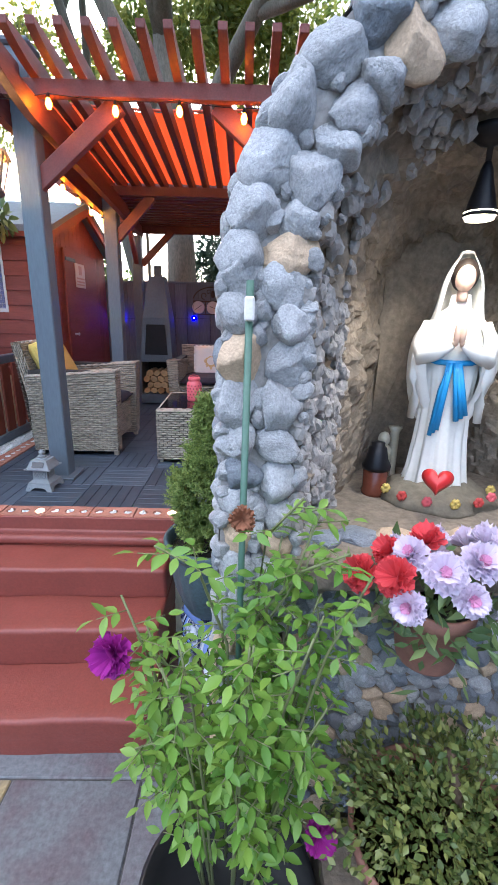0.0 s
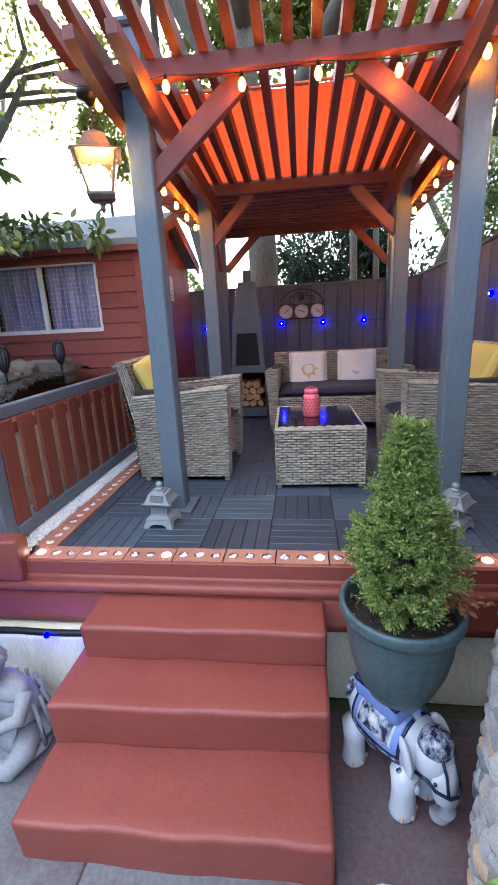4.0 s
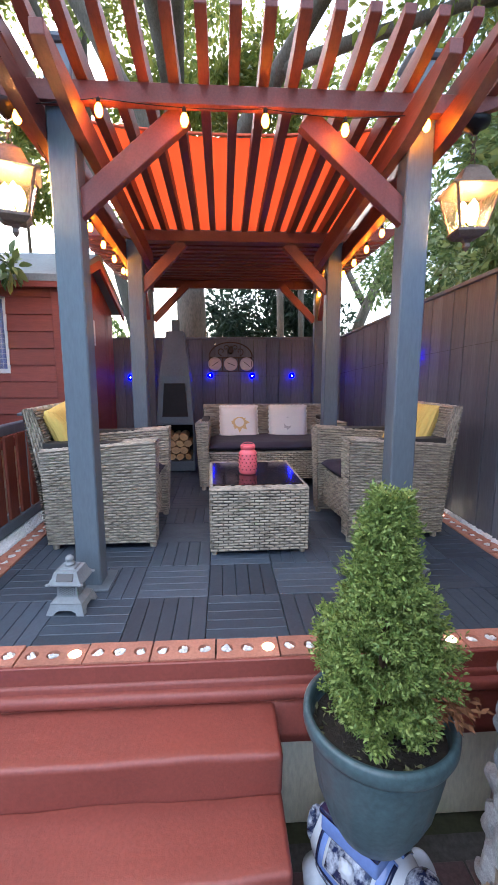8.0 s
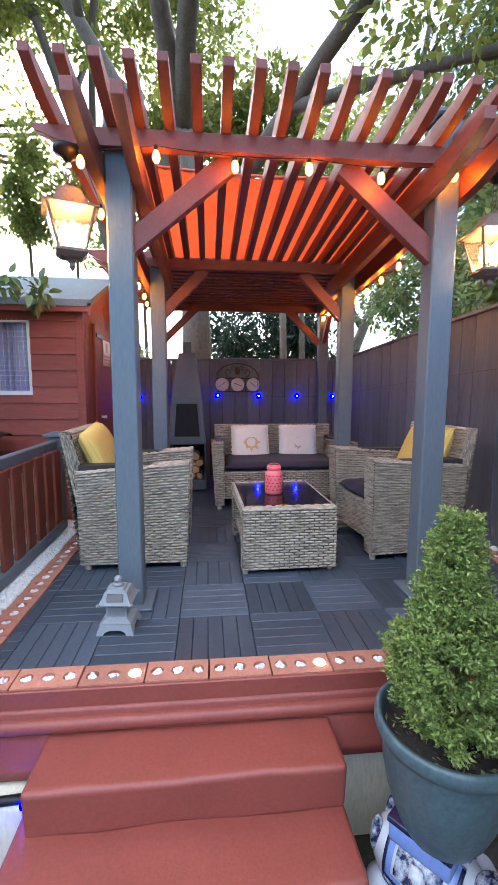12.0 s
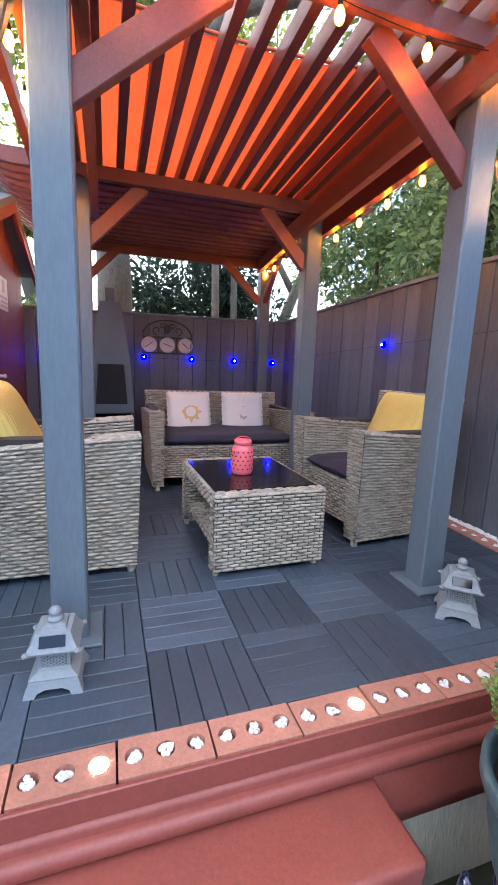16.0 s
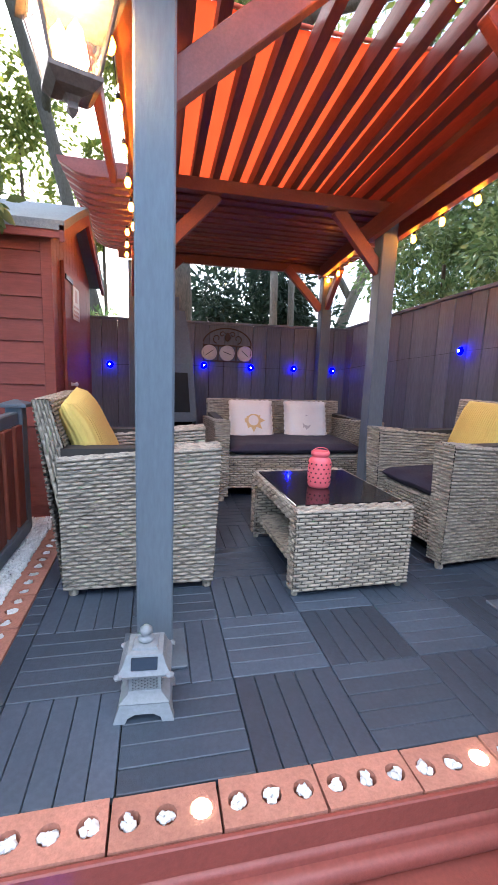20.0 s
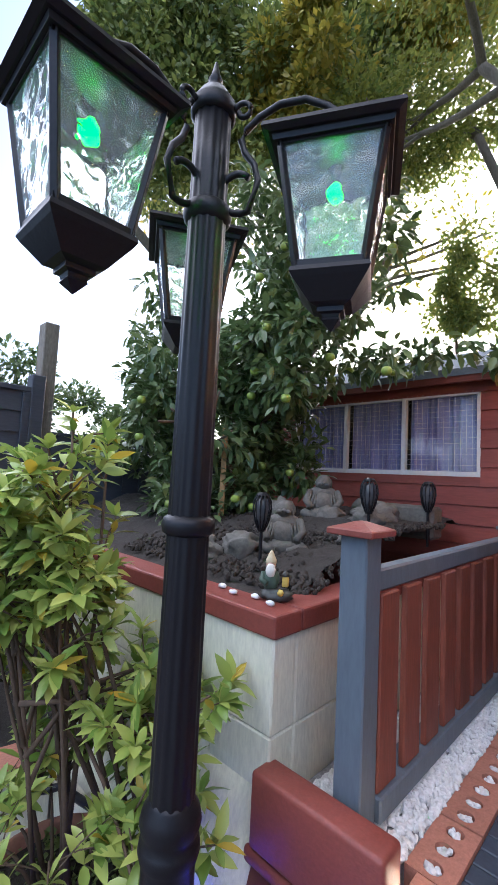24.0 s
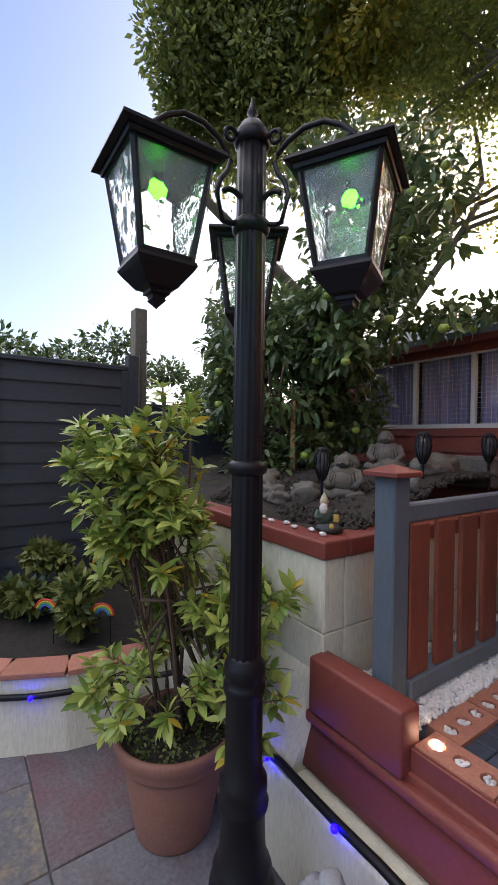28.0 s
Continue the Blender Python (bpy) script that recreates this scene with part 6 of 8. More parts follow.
sd = bpy.data.lights.new("niche_lamp_light", "SPOT")
sd.energy, sd.spot_size, sd.spot_blend, sd.color, sd.shadow_soft_size = 2.0, radians(140), 0.6, (1.0, 0.93, 0.80), 0.03
new("niche_lamp_light", sd).matrix_world = look((0.885, 1.385, 1.755), (0.93, 1.46, 1.2))

# ---- leaves and branches ----
def leaves(name, spots, size, material, seed, aspect=0.45, curl=0.2, droop=0.3):
    """One mesh of pointed leaves; spots: rows of (place, outward direction). Each leaf is bent along its middle."""
    r = np.random.RandomState(seed)
    P = np.array([s[0] for s in spots], float)
    D = np.array([s[1] for s in spots], float)
    n = len(P)
    D += r.normal(0, 0.45, (n, 3))
    D[:, 2] -= droop * r.rand(n)
    D /= np.linalg.norm(D, axis=1)[:, None] + 1e-9
    U = np.cross(D, r.normal(0, 1, (n, 3)))
    U /= np.linalg.norm(U, axis=1)[:, None] + 1e-9
    N = np.cross(D, U)
    L = (size * r.uniform(0.65, 1.25, n))[:, None]
    W = L * aspect * 0.5
    a = P
    b = P + D * L * 0.45 + U * W - N * W * curl
    c = P + D * L - N * L * curl * 0.6
    d = P + D * L * 0.45 - U * W - N * W * curl
    m = P + D * L * 0.5 + N * W * curl
    V = np.stack([a, b, c, d, m], 1).reshape(-1, 3)
    base = np.arange(n)[:, None] * 5
    F = np.concatenate([base + np.array(t) for t in ((0, 1, 4), (1, 2, 4), (2, 3, 4), (3, 0, 4))], 1).reshape(-1, 3)
    data = bpy.data.meshes.new(name)
    data.vertices.add(len(V))
    data.vertices.foreach_set("co", V.ravel())
    data.loops.add(F.size)
    data.loops.foreach_set("vertex_index", F.ravel().astype(np.int32))
    data.polygons.add(len(F))
    data.polygons.foreach_set("loop_start", np.arange(len(F), dtype=np.int32) * 3)
    data.polygons.foreach_set("loop_total", np.full(len(F), 3, np.int32))
    data.update()
    data.validate()
    data.materials.append(material)
    return data

def blades(name, spots, size, material, seed, aspect=0.4, curl=0.2, droop=0.3, jitter=0.45):
    """Leaves of full outline, each folded along its midrib and bent, for plants close by."""
    r = np.random.RandomState(seed)
    P = np.array([s[0] for s in spots], float)
    D = np.array([s[1] for s in spots], float)
    n = len(P)
    D /= np.linalg.norm(D, axis=1)[:, None] + 1e-9
    D += r.normal(0, jitter * 0.5, (n, 3))
    D[:, 2] -= droop * r.rand(n)
    D /= np.linalg.norm(D, axis=1)[:, None] + 1e-9
    U = np.cross(D, np.array((0, 0, 1.0)) + r.normal(0, 0.35, (n, 3)))
    U /= np.linalg.norm(U, axis=1)[:, None] + 1e-9
    N = np.cross(U, D)
    L = (size * r.uniform(0.6, 1.2, n))[:, None]
    W = L * aspect * 0.5
    V = [P]
    for t, w in ((0.22, 0.72), (0.5, 1.0), (0.78, 0.62)):
        bend = N * L * (-curl * t * t)
        mid = P + D * L * t + bend
        V += [mid + U * W * w + N * W * 0.3 * w, mid, mid - U * W * w + N * W * 0.3 * w]
    V.append(P + D * L - N * L * curl)
    V = np.stack(V, 1).reshape(-1, 3)
    tris = [(0, 1, 2), (0, 2, 3)]
    for o in (1, 4):
        tris += [(o, o + 3, o + 4), (o, o + 4, o + 1), (o + 1, o + 4, o + 5), (o + 1, o + 5, o + 2)]
    tris += [(7, 10, 8), (8, 10, 9)]
    F = np.concatenate([np.arange(n)[:, None] * 11 + np.array(t) for t in tris], 1).reshape(-1, 3)
    data = bpy.data.meshes.new(name)
    data.vertices.add(len(V))
    data.vertices.foreach_set("co", V.ravel())
    data.loops.add(F.size)
    data.loops.foreach_set("vertex_index", F.ravel().astype(np.int32))
    data.polygons.add(len(F))
    data.polygons.foreach_set("loop_start", np.arange(len(F), dtype=np.int32) * 3)
    data.polygons.foreach_set("loop_total", np.full(len(F), 3, np.int32))
    data.polygons.foreach_set("use_smooth", np.ones(len(F), bool))
    data.update()
    data.validate()
    data.materials.append(material)
    return data

def clump(r, centre, radii, n, shell=0.5):
    """Leaf places in an uneven ellipsoid, denser towards its skin."""
    out = []
    for k in range(n):
        d = r.normal(0, 1, 3)
        d /= np.linalg.norm(d) + 1e-9
        q = r.uniform(shell, 1) ** 0.6
        out.append((np.array(centre) + d * np.array(radii) * q, d))
    return out

def limbs(rnd, start, direction, length, radius, depth, bm, tips, bend=0.25, split=3):
    """A tapered limb that forks; its ends go into tips."""
    pts, p, d = [], Vector(start), Vector(direction).normalized()
    n = 6
    for k in range(n + 1):
        pts.append(p.copy())
        d = (d + Vector((rnd.uniform(-1, 1), rnd.uniform(-1, 1), rnd.uniform(-0.4, 0.8))) * bend * 0.4).normalized()
        p = p + d * length / n
    tube(pts, radius, 9 if radius > 0.04 else 6, bm, 0.55)
    if depth == 0:
        tips += [(pts[-1], d), (pts[-3], d)]
        return
    if depth <= 1:
        tips.append((pts[-2], d))
    for k in range(split):
        a = rnd.uniform(0, 6.28)
        side = d.orthogonal().normalized()
        side.rotate(Matrix.Rotation(a, 3, d))
        limbs(rnd, pts[-1 - (k % 3)], (d * 0.8 + side * rnd.uniform(0.5, 1.0)), length * rnd.uniform(0.55, 0.75), radius * 0.5, depth - 1, bm, tips, bend, split)

LEAF_TREE = leafy("broad_leaf_green", (0.13, 0.19, 0.045), (0.32, 0.33, 0.07), 0.5, 0.5)
LEAF_GOLD = leafy("golden_brown_leaf", (0.18, 0.21, 0.035), (0.46, 0.36, 0.055), 0.5, 0.5)
LEAF_DARK = leafy("dark_conifer", (0.016, 0.040, 0.026), (0.045, 0.08, 0.045), 0.6, 0.15)
LEAF_LAUREL = leafy("laurel_green", (0.09, 0.16, 0.055), (0.27, 0.35, 0.13), 0.35, 0.35)
LEAF_APPLE = leafy("apple_leaf_green", (0.045, 0.090, 0.028), (0.16, 0.22, 0.085), 0.3, 0.25)
LEAF_SHRUB = leafy("shrub_leaf_lime", (0.15, 0.26, 0.045), (0.46, 0.52, 0.13), 0.35, 0.25)
LEAF_BACK = leafy("dense_tree_green", (0.08, 0.13, 0.035), (0.28, 0.31, 0.08), 0.5, 0.45)
LEAF_ROSE = leafy("rose_leaf_green", (0.10, 0.23, 0.03), (0.20, 0.33, 0.05), 0.45, 0.35)
LEAF_BOX = leafy("cypress_green", (0.10, 0.17, 0.035), (0.31, 0.38, 0.10), 0.55, 0.22)
LEAF_AZALEA = leafy("azalea_green", (0.05, 0.09, 0.02), (0.22, 0.23, 0.06), 0.45, 0.2)
FRUIT = mat("green_apple", (0.22, 0.30, 0.05), 0.35, vary=0.2, scale=10, bump=0.05, per=0.2)

def tree(name, label, at, direction, trunk, radius, depth, leaf_mat, size, per_tip, spread, seed, split=3, bark=BARK, lower=(), cat="tree"):
    rnd = random.Random(seed)
    r = np.random.RandomState(seed)
    ob = thing(name, label, cat)
    bm, tips = bmesh.new(), []
    limbs(rnd, at, direction, trunk, radius, depth, bm, tips, 0.22, split)
    part("trunk", bm, bark, ob, smooth=True)
    spots = []
    for p, d in tips:
        c = np.array(p) + r.normal(0, 0.25, 3) * spread
        spots += clump(r, c, np.array((1.0, 1.0, 0.7)) * spread * r.uniform(0.6, 1.2), per_tip, 0.25)
    for c, rad, n in lower:
        for k in range(n // 240):
            d = r.normal(0, 1, 3)
            d /= np.linalg.norm(d)
            spots += clump(r, np.array(c) + d * np.array(rad) * r.uniform(0.35, 1.0), np.array(rad) * r.uniform(0.2, 0.36), 240, 0.15)
    new("crown", leaves("crown", spots, size, leaf_mat, seed, 0.55)).parent = ob
    return ob

tree("tree", "tall broad-leaved tree with pale grey trunk behind the fence", (-0.42, 6.65, 0), (0.04, 0.05, 1), 4.6, 0.235, 3, LEAF_TREE, 0.10, 480, 1.05, 4, 4,
     lower=(((-0.5, 7.3, 5.3), (1.7, 0.8, 0.9), 6000), ((1.0, 7.4, 5.0), (1.1, 0.8, 1.0), 4300)))
tree("tree", "tall broad-leaved tree with pale grey trunk behind the shed", (-0.75, 8.2, 0), (-0.30, 0.0, 1), 7.2, 0.115, 2, LEAF_TREE, 0.105, 300, 1.1, 8, 4, bark=BARK_DARK,
     lower=(((-3.2, 8.6, 7.9), (1.9, 1.0, 1.4), 7200), ((-0.9, 8.5, 7.6), (1.5, 1.0, 1.4), 5200)))
tree("tree", "slender leaning tree behind the dark fence", (1.25, 7.4, 0), (0.25, 0.1, 1), 4.0, 0.11, 3, LEAF_TREE, 0.11, 150, 0.8, 15, 3)
tree("tree", "tall dense broad-leaved tree beyond the far fence", (-7.2, 7.2, 0), (0.0, 0.0, 1), 4.4, 0.28, 1, LEAF_BACK, 0.14, 0, 0.5, 23, 3,
     lower=(((-7.4, 5.0, 8.7), (1.1, 1.2, 2.6), 19000), ((-6.9, 6.2, 8.9), (1.7, 1.6, 2.8), 22000), ((-5.6, 8.2, 10.0), (2.0, 1.6, 1.9), 13000)))
tree("tree", "broad-leaved tree with golden-brown leaves beyond the far fence", (-6.0, 8.0, 0), (0.05, 0.0, 1), 5.0, 0.2, 2, LEAF_GOLD, 0.14, 60, 0.8, 25, 3,
     lower=(((-5.1, 6.6, 8.3), (1.4, 1.0, 1.2), 7200), ((-4.0, 8.6, 9.9), (1.9, 1.2, 0.8), 5800), ((-2.6, 8.8, 10.3), (1.5, 1.2, 0.7), 3400)))
# bare slim stems behind the back fence
for x, y, r0, h in ((0.62, 6.5, 0.055, 4.0), (0.95, 6.9, 0.05, 4.2)):
    tagged(new("bare_stem", to_mesh("bare_stem", tube([(x, y, 0), (x + 0.03, y, 1.5), (x - 0.02, y + 0.05, h)], r0, 9, taper=0.7), BARK, True)), "pale slim bare tree stem behind the fence", "tree")

def bushy(name, label, masses, leaf_mat, size, seed, cat="bush", aspect=0.5, stems=True):
    r = np.random.RandomState(seed)
    ob = thing(name, label, cat)
    spots = []
    for c, rad, n in masses:
        for k in range(max(3, n // 260)):
            d = r.normal(0, 1, 3)
            d /= np.linalg.norm(d)
            q = r.uniform(0.45, 1.0)
            spots += clump(r, np.array(c) + d * np.array(rad) * q, np.array(rad) * r.uniform(0.22, 0.4), 260, 0.2)
    new("crown", leaves("crown", spots, size, leaf_mat, seed, aspect)).parent = ob
    if stems:
        bm = bmesh.new()
        for c, rad, n in masses:
            tube([(c[0], c[1], 0), (c[0] + 0.05, c[1], c[2] * 0.5), tuple(c)], 0.05, 7, bm, 0.4)
        part("stem", bm, TWIG, ob, smooth=True)
    return ob
bushy("conifer", "dark dense conifer behind the back fence", (((0.35, 7.5, 2.1), (0.9, 0.6, 1.2), 9000), ((1.1, 7.7, 1.9), (0.7, 0.5, 1.1), 5000)), LEAF_DARK, 0.12, 41, "conifer", 0.3)
bushy("conifer", "green conifer hedge behind the shed", (((-1.1, 6.9, 1.6), (0.55, 0.4, 0.8), 3600), ((-2.0, 7.0, 1.7), (0.7, 0.4, 0.9), 3000)), LEAF_LAUREL, 0.10, 43, "conifer", 0.35)
bushy("laurel", "tall green laurel bushes behind the side fence", (((2.3, 4.0, 2.9), (0.6, 1.2, 1.1), 16000), ((2.4, 6.0, 2.7), (0.7, 1.0, 0.9), 12000), ((2.2, 2.4, 3.3), (0.55, 0.9, 1.3), 11000), ((2.9, 5.2, 4.4), (0.9, 1.6, 1.2), 13000), ((2.6, 3.0, 5.0), (0.8, 1.2, 1.0), 8000)), LEAF_LAUREL, 0.075, 47)
bushy("tree", "light green broad-leaved tree with gaps, behind the shed", (((-2.6, 9.0, 4.9), (1.3, 0.8, 1.2), 4200), ((-1.5, 9.2, 4.0), (0.6, 0.5, 0.7), 1600), ((-3.3, 8.8, 5.0), (0.7, 0.5, 0.9), 3200)), LEAF_TREE, 0.10, 53, "tree")
bushy("hedge", "dark hedge top behind the far fence", (((-4.5, 1.2, 1.95), (0.3, 1.3, 0.36), 2600), ((-4.5, 2.3, 2.05), (0.3, 0.9, 0.36), 2600), ((-4.6, 3.0, 1.9), (0.4, 0.8, 0.5), 2600)), LEAF_APPLE, 0.06, 49, "hedge")

# apple tree in the raised bed
rnd = random.Random(61)
r61 = np.random.RandomState(61)
apple = thing("apple_tree", "apple tree with glossy dark leaves and green apples", "tree")
bm, tips = bmesh.new(), []
limbs(rnd, (-2.75, 3.25, 1.0), (0.0, 0.05, 1), 0.55, 0.045, 2, bm, tips, 0.3, 4)
part("trunk", bm, TWIG, apple, smooth=True)
spots, hang = [], []
masses = [((-3.05, 3.15, 1.75), (0.62, 0.45, 0.62)), ((-2.75, 3.45, 2.15), (0.45, 0.4, 0.40)), ((-3.05, 3.05, 2.0), (0.5, 0.4, 0.5)), ((-2.55, 3.3, 2.55), (0.40, 0.35, 0.45)), ((-2.75, 3.55, 1.62), (0.35, 0.25, 0.30)), ((-2.35, 3.3, 2.25), (0.35, 0.3, 0.45)), ((-2.3, 3.7, 2.75), (0.22, 0.2, 0.40)), ((-2.9, 3.15, 1.35), (0.5, 0.35, 0.3)), ((-2.6, 3.45, 3.15), (0.45, 0.35, 0.45)), ((-3.5, 3.3, 2.4), (0.5, 0.4, 0.6)), ((-3.7, 3.2, 1.75), (0.5, 0.35, 0.5))]
for c, rad in masses:
    for k in range(26):
        d = r61.normal(0, 1, 3)
        d /= np.linalg.norm(d)
        cc = np.array(c) + d * np.array(rad) * r61.uniform(0.5, 1)
        spots += clump(r61, cc, (0.14, 0.14, 0.13), 62, 0.1)
        if k % 3 == 0:
            hang.append(cc + np.array((0.06, -0.08, -0.08)))
# a long low branch over the shed's eave, and upright young shoots
for c, rad, n in (((-1.85, 3.86, 2.235), (0.46, 0.10, 0.045), 22), ((-1.80, 3.42, 2.60), (0.05, 0.05, 0.50), 10), ((-2.02, 3.40, 2.85), (0.05, 0.05, 0.52), 10)):
    for k in range(n):
        cc = np.array(c) + r61.uniform(-1, 1, 3) * np.array(rad)
        spots += clump(r61, cc, (0.085, 0.085, 0.075), 22, 0.1)
        if k % 4 == 0:
            hang.append(cc + np.array((0.03, -0.05, -0.06)))
new("crown", blades("crown", spots, 0.085, LEAF_APPLE, 62, 0.45, 0.25, 0.5, 1.2)).parent = apple
fruit_mesh = to_mesh("apple", lathe([(0.0, 0.010), (0.006, 0.014), (0.018, 0.018), (0.026, 0.008), (0.027, -0.006), (0.020, -0.020), (0.008, -0.025), (0.0, -0.022)], 14), FRUIT, True)
for p in hang:
    f = part("apple", fruit_mesh, FRUIT, apple, "green apple")
    f.location = tuple(p)
own = beam((-2.62, 3.05, 1.0), (-2.60, 3.03, 1.75), 0.03, 0.03)
tagged(new("stake", to_mesh("stake", own, LOG)), "pale wooden stake beside the apple tree", "stake")

# ---- pots and plants near the path ----
def potted(name, label, cat, at, profile, material, soil_r, soil_z, seg=32, wob=None):
    ob = thing(name, label, cat, at)
    part("pot", lathe(profile, seg, wob=wob), material, ob, smooth=True)
    own = bmesh.new()
    bmesh.ops.create_circle(own, cap_ends=True, radius=soil_r, segments=24)
    own.transform(Matrix.Translation((0, 0, soil_z)))
    part("soil", own, EARTH, ob, "dark potting soil")
    return ob

# clipped conifer in a teal pot on the elephant stool
CT = (0.280, 1.915)
ribs = lambda a, z: 1 + (0.012 * math.cos(a * 22) if 0.03 < z < 0.24 else 0)
con = potted("potted_conifer", "clipped cone-shaped conifer in a ribbed teal plastic pot", "potted plant", (*CT, 0.415),
             [(0.0, 0.0), (0.085, 0.0), (0.095, 0.01), (0.115, 0.05), (0.140, 0.12), (0.155, 0.20), (0.162, 0.27), (0.163, 0.285), (0.178, 0.288), (0.182, 0.298), (0.182, 0.322), (0.176, 0.330), (0.166, 0.328), (0.160, 0.30), (0.155, 0.26)], TEAL_POT, 0.158, 0.275, 88, ribs)
r = np.random.RandomState(71)
spots = []
for k in range(800):
    h = r.uniform(0, 1) ** 1.15
    a = r.uniform(0, 2 * math.pi)
    rad = 0.124 * min(1.0, ((1.02 - h) / 0.66) ** 1.05) * (0.80 + 0.2 * min(1.0, h / 0.15))
    rad *= (1 + 0.12 * math.sin(a * 3 + h * 9) + 0.10 * math.sin(a * 2 - h * 14)) * (1 - 0.34 * math.exp(-((h - 0.70) / 0.06) ** 2)) * r.uniform(0.35, 1.06)
    c = np.array((rad * math.cos(a), rad * math.sin(a), 0.315 + 0.535 * h))
    o = np.array((math.cos(a), math.sin(a), 0.55))
    side = np.cross(o, (0, 0, 1.0))
    for q in range(7):
        tip = o * r.uniform(0.02, 0.045) + side * r.uniform(-0.024, 0.024) + np.array((0, 0, r.uniform(-0.018, 0.02)))
        for w in range(14):
            f = w / 13
            spots.append((c + tip * f + r.normal(0, 0.0025, 3), tip / np.linalg.norm(tip) + r.normal(0, 0.55, 3)))
new("foliage", leaves("foliage", spots, 0.0125, LEAF_BOX, 72, 0.42, 0.2, 0.0)).parent = con
part("stem", tube([(0, 0, 0.25), (0.005, 0, 0.55), (0, 0, 0.82)], 0.014, 8, taper=0.4), TWIG, con, smooth=True)
spots = [(np.array((0.115, -0.085, 0.395)) + r.normal(0, 1, 3) * (0.028, 0.015, 0.015), (0.6, -0.5, -0.3)) for k in range(130)]
new("brown_tuft", leaves("brown_tuft", spots, 0.024, mat("dead_leaf", (0.24, 0.10, 0.04), 0.8, vary=0.3, bump=0), 73, 0.4)).parent = con
litter = [(np.array((q * math.cos(w), q * math.sin(w), 0.282 + 0.006 * math.sin(k))), (math.cos(k), math.sin(k), 0.1)) for k, (q, w) in enumerate([(0.15 * r.rand() ** 0.5, 6.28 * r.rand()) for _ in range(160)])]
lt = new("litter", leaves("litter", litter, 0.018, leafy("fallen_leaf", (0.12, 0.13, 0.05), (0.25, 0.24, 0.12), 0.7, 0.1), 74, 0.5))
lt.parent = con
tagged(lt, "fallen leaves on the soil", "", "", "stuff")

# ceramic elephant stool
CER = mat("white_glazed_ceramic", (0.50, 0.53, 0.58), 0.18, vary=0.1, scale=10, bump=0.03)
FLORAL = mat("navy_floral_glaze", (0.012, 0.018, 0.055), 0.18, vary=0.2, scale=34, fine=60, bump=0.02, other=(0.50, 0.54, 0.62))
NAVY = mat("navy_glaze", (0.012, 0.018, 0.055), 0.18, vary=0.2, bump=0.03)
NAIL = mat("tan_glaze", (0.45, 0.36, 0.26), 0.3, vary=0.2, bump=0.03)
SKYB = mat("light_blue_glaze", (0.16, 0.24, 0.50), 0.18, vary=0.15, bump=0.03)
tagged(new("white_cable", to_mesh("white_cable", tube([(0.055, 1.592, 0.008), (0.09, 1.597, 0.008), (0.20, 1.625, 0.008), (0.36, 1.62, 0.008)], 0.006, 8), LEAD, True)), "thin white cable lying at the foot of the steps", "cable")
def barrel(a0, a1, y0, y1, k, thick=0.0, n=20, rows=12):
    """A patch of the elephant's barrel-shaped trunk between two angles from its spine, k times its size."""
    own = bmesh.new()
    layers = []
    for q in ((k, k - thick) if thick else (k,)):
        grid = []
        for j in range(rows + 1):
            y = y0 + (y1 - y0) * j / rows
            f = max(0.0, 1 - abs((y - 0.02) / 0.192) ** 2.6) ** 0.5
            grid.append([own.verts.new((q * 0.108 * f * math.sin(a), y, 0.240 + q * 0.112 * f * math.cos(a))) for a in [radians(a0 + (a1 - a0) * i / n) for i in range(n + 1)]])
        layers.append(grid)
        for j in range(rows):
            for i in range(n):
                own.faces.new((grid[j][i], grid[j][i + 1], grid[j + 1][i + 1], grid[j + 1][i]))
    if thick:
        g, h = layers
        rim = [(0, i) for i in range(n)] + [(j, n) for j in range(rows)] + [(rows, i) for i in range(n, 0, -1)] + [(j, 0) for j in range(rows, 0, -1)]
        for (j, i), (j2, i2) in zip(rim, rim[1:] + rim[:1]):
            own.faces.new((g[j][i], g[j2][i2], h[j2][i2], h[j][i]))
    bmesh.ops.remove_doubles(own, verts=own.verts, dist=1e-5)
    return own

ele = thing("elephant_stool", "blue and white glazed ceramic elephant stool on the paving", "stool", (0.290, 1.945, 0.0), rz=39)
ele.scale = (0.92, 0.86, 1.0)
part("body", barrel(0, 360, -0.172, 0.212, 1.0, n=36, rows=24), CER, ele, smooth=True)
for sx in (-1, 1):
    for y in (-0.105, 0.145):
        leg = part("leg", lathe([(0.0, 0), (0.047, 0), (0.050, 0.010), (0.045, 0.035), (0.043, 0.10), (0.050, 0.17), (0.0, 0.20)], 20, m=pose(sx * 0.066, y, 0)), CER, ele, smooth=True)
        for a in (-50, 0, 50):
            part("toenail", lump(0.012, 0.008, 0.011, 0.05, 2, 2, at=(sx * 0.066 + 0.046 * math.sin(radians(a)), y - 0.046 * math.cos(radians(a)), 0.014)), NAIL, leg, "tan glazed toenail", smooth=True)
hd = part("head", lump(0.070, 0.072, 0.084, 0.05, 6, 4, at=(0, -0.165, 0.250)), CER, ele, smooth=True)
part("trunk", tube([(0, -0.185, 0.240), (0, -0.212, 0.195), (0, -0.228, 0.140), (0, -0.226, 0.090), (0, -0.212, 0.050), (0, -0.196, 0.036)], 0.056, 20, taper=0.52), CER, hd, smooth=True)
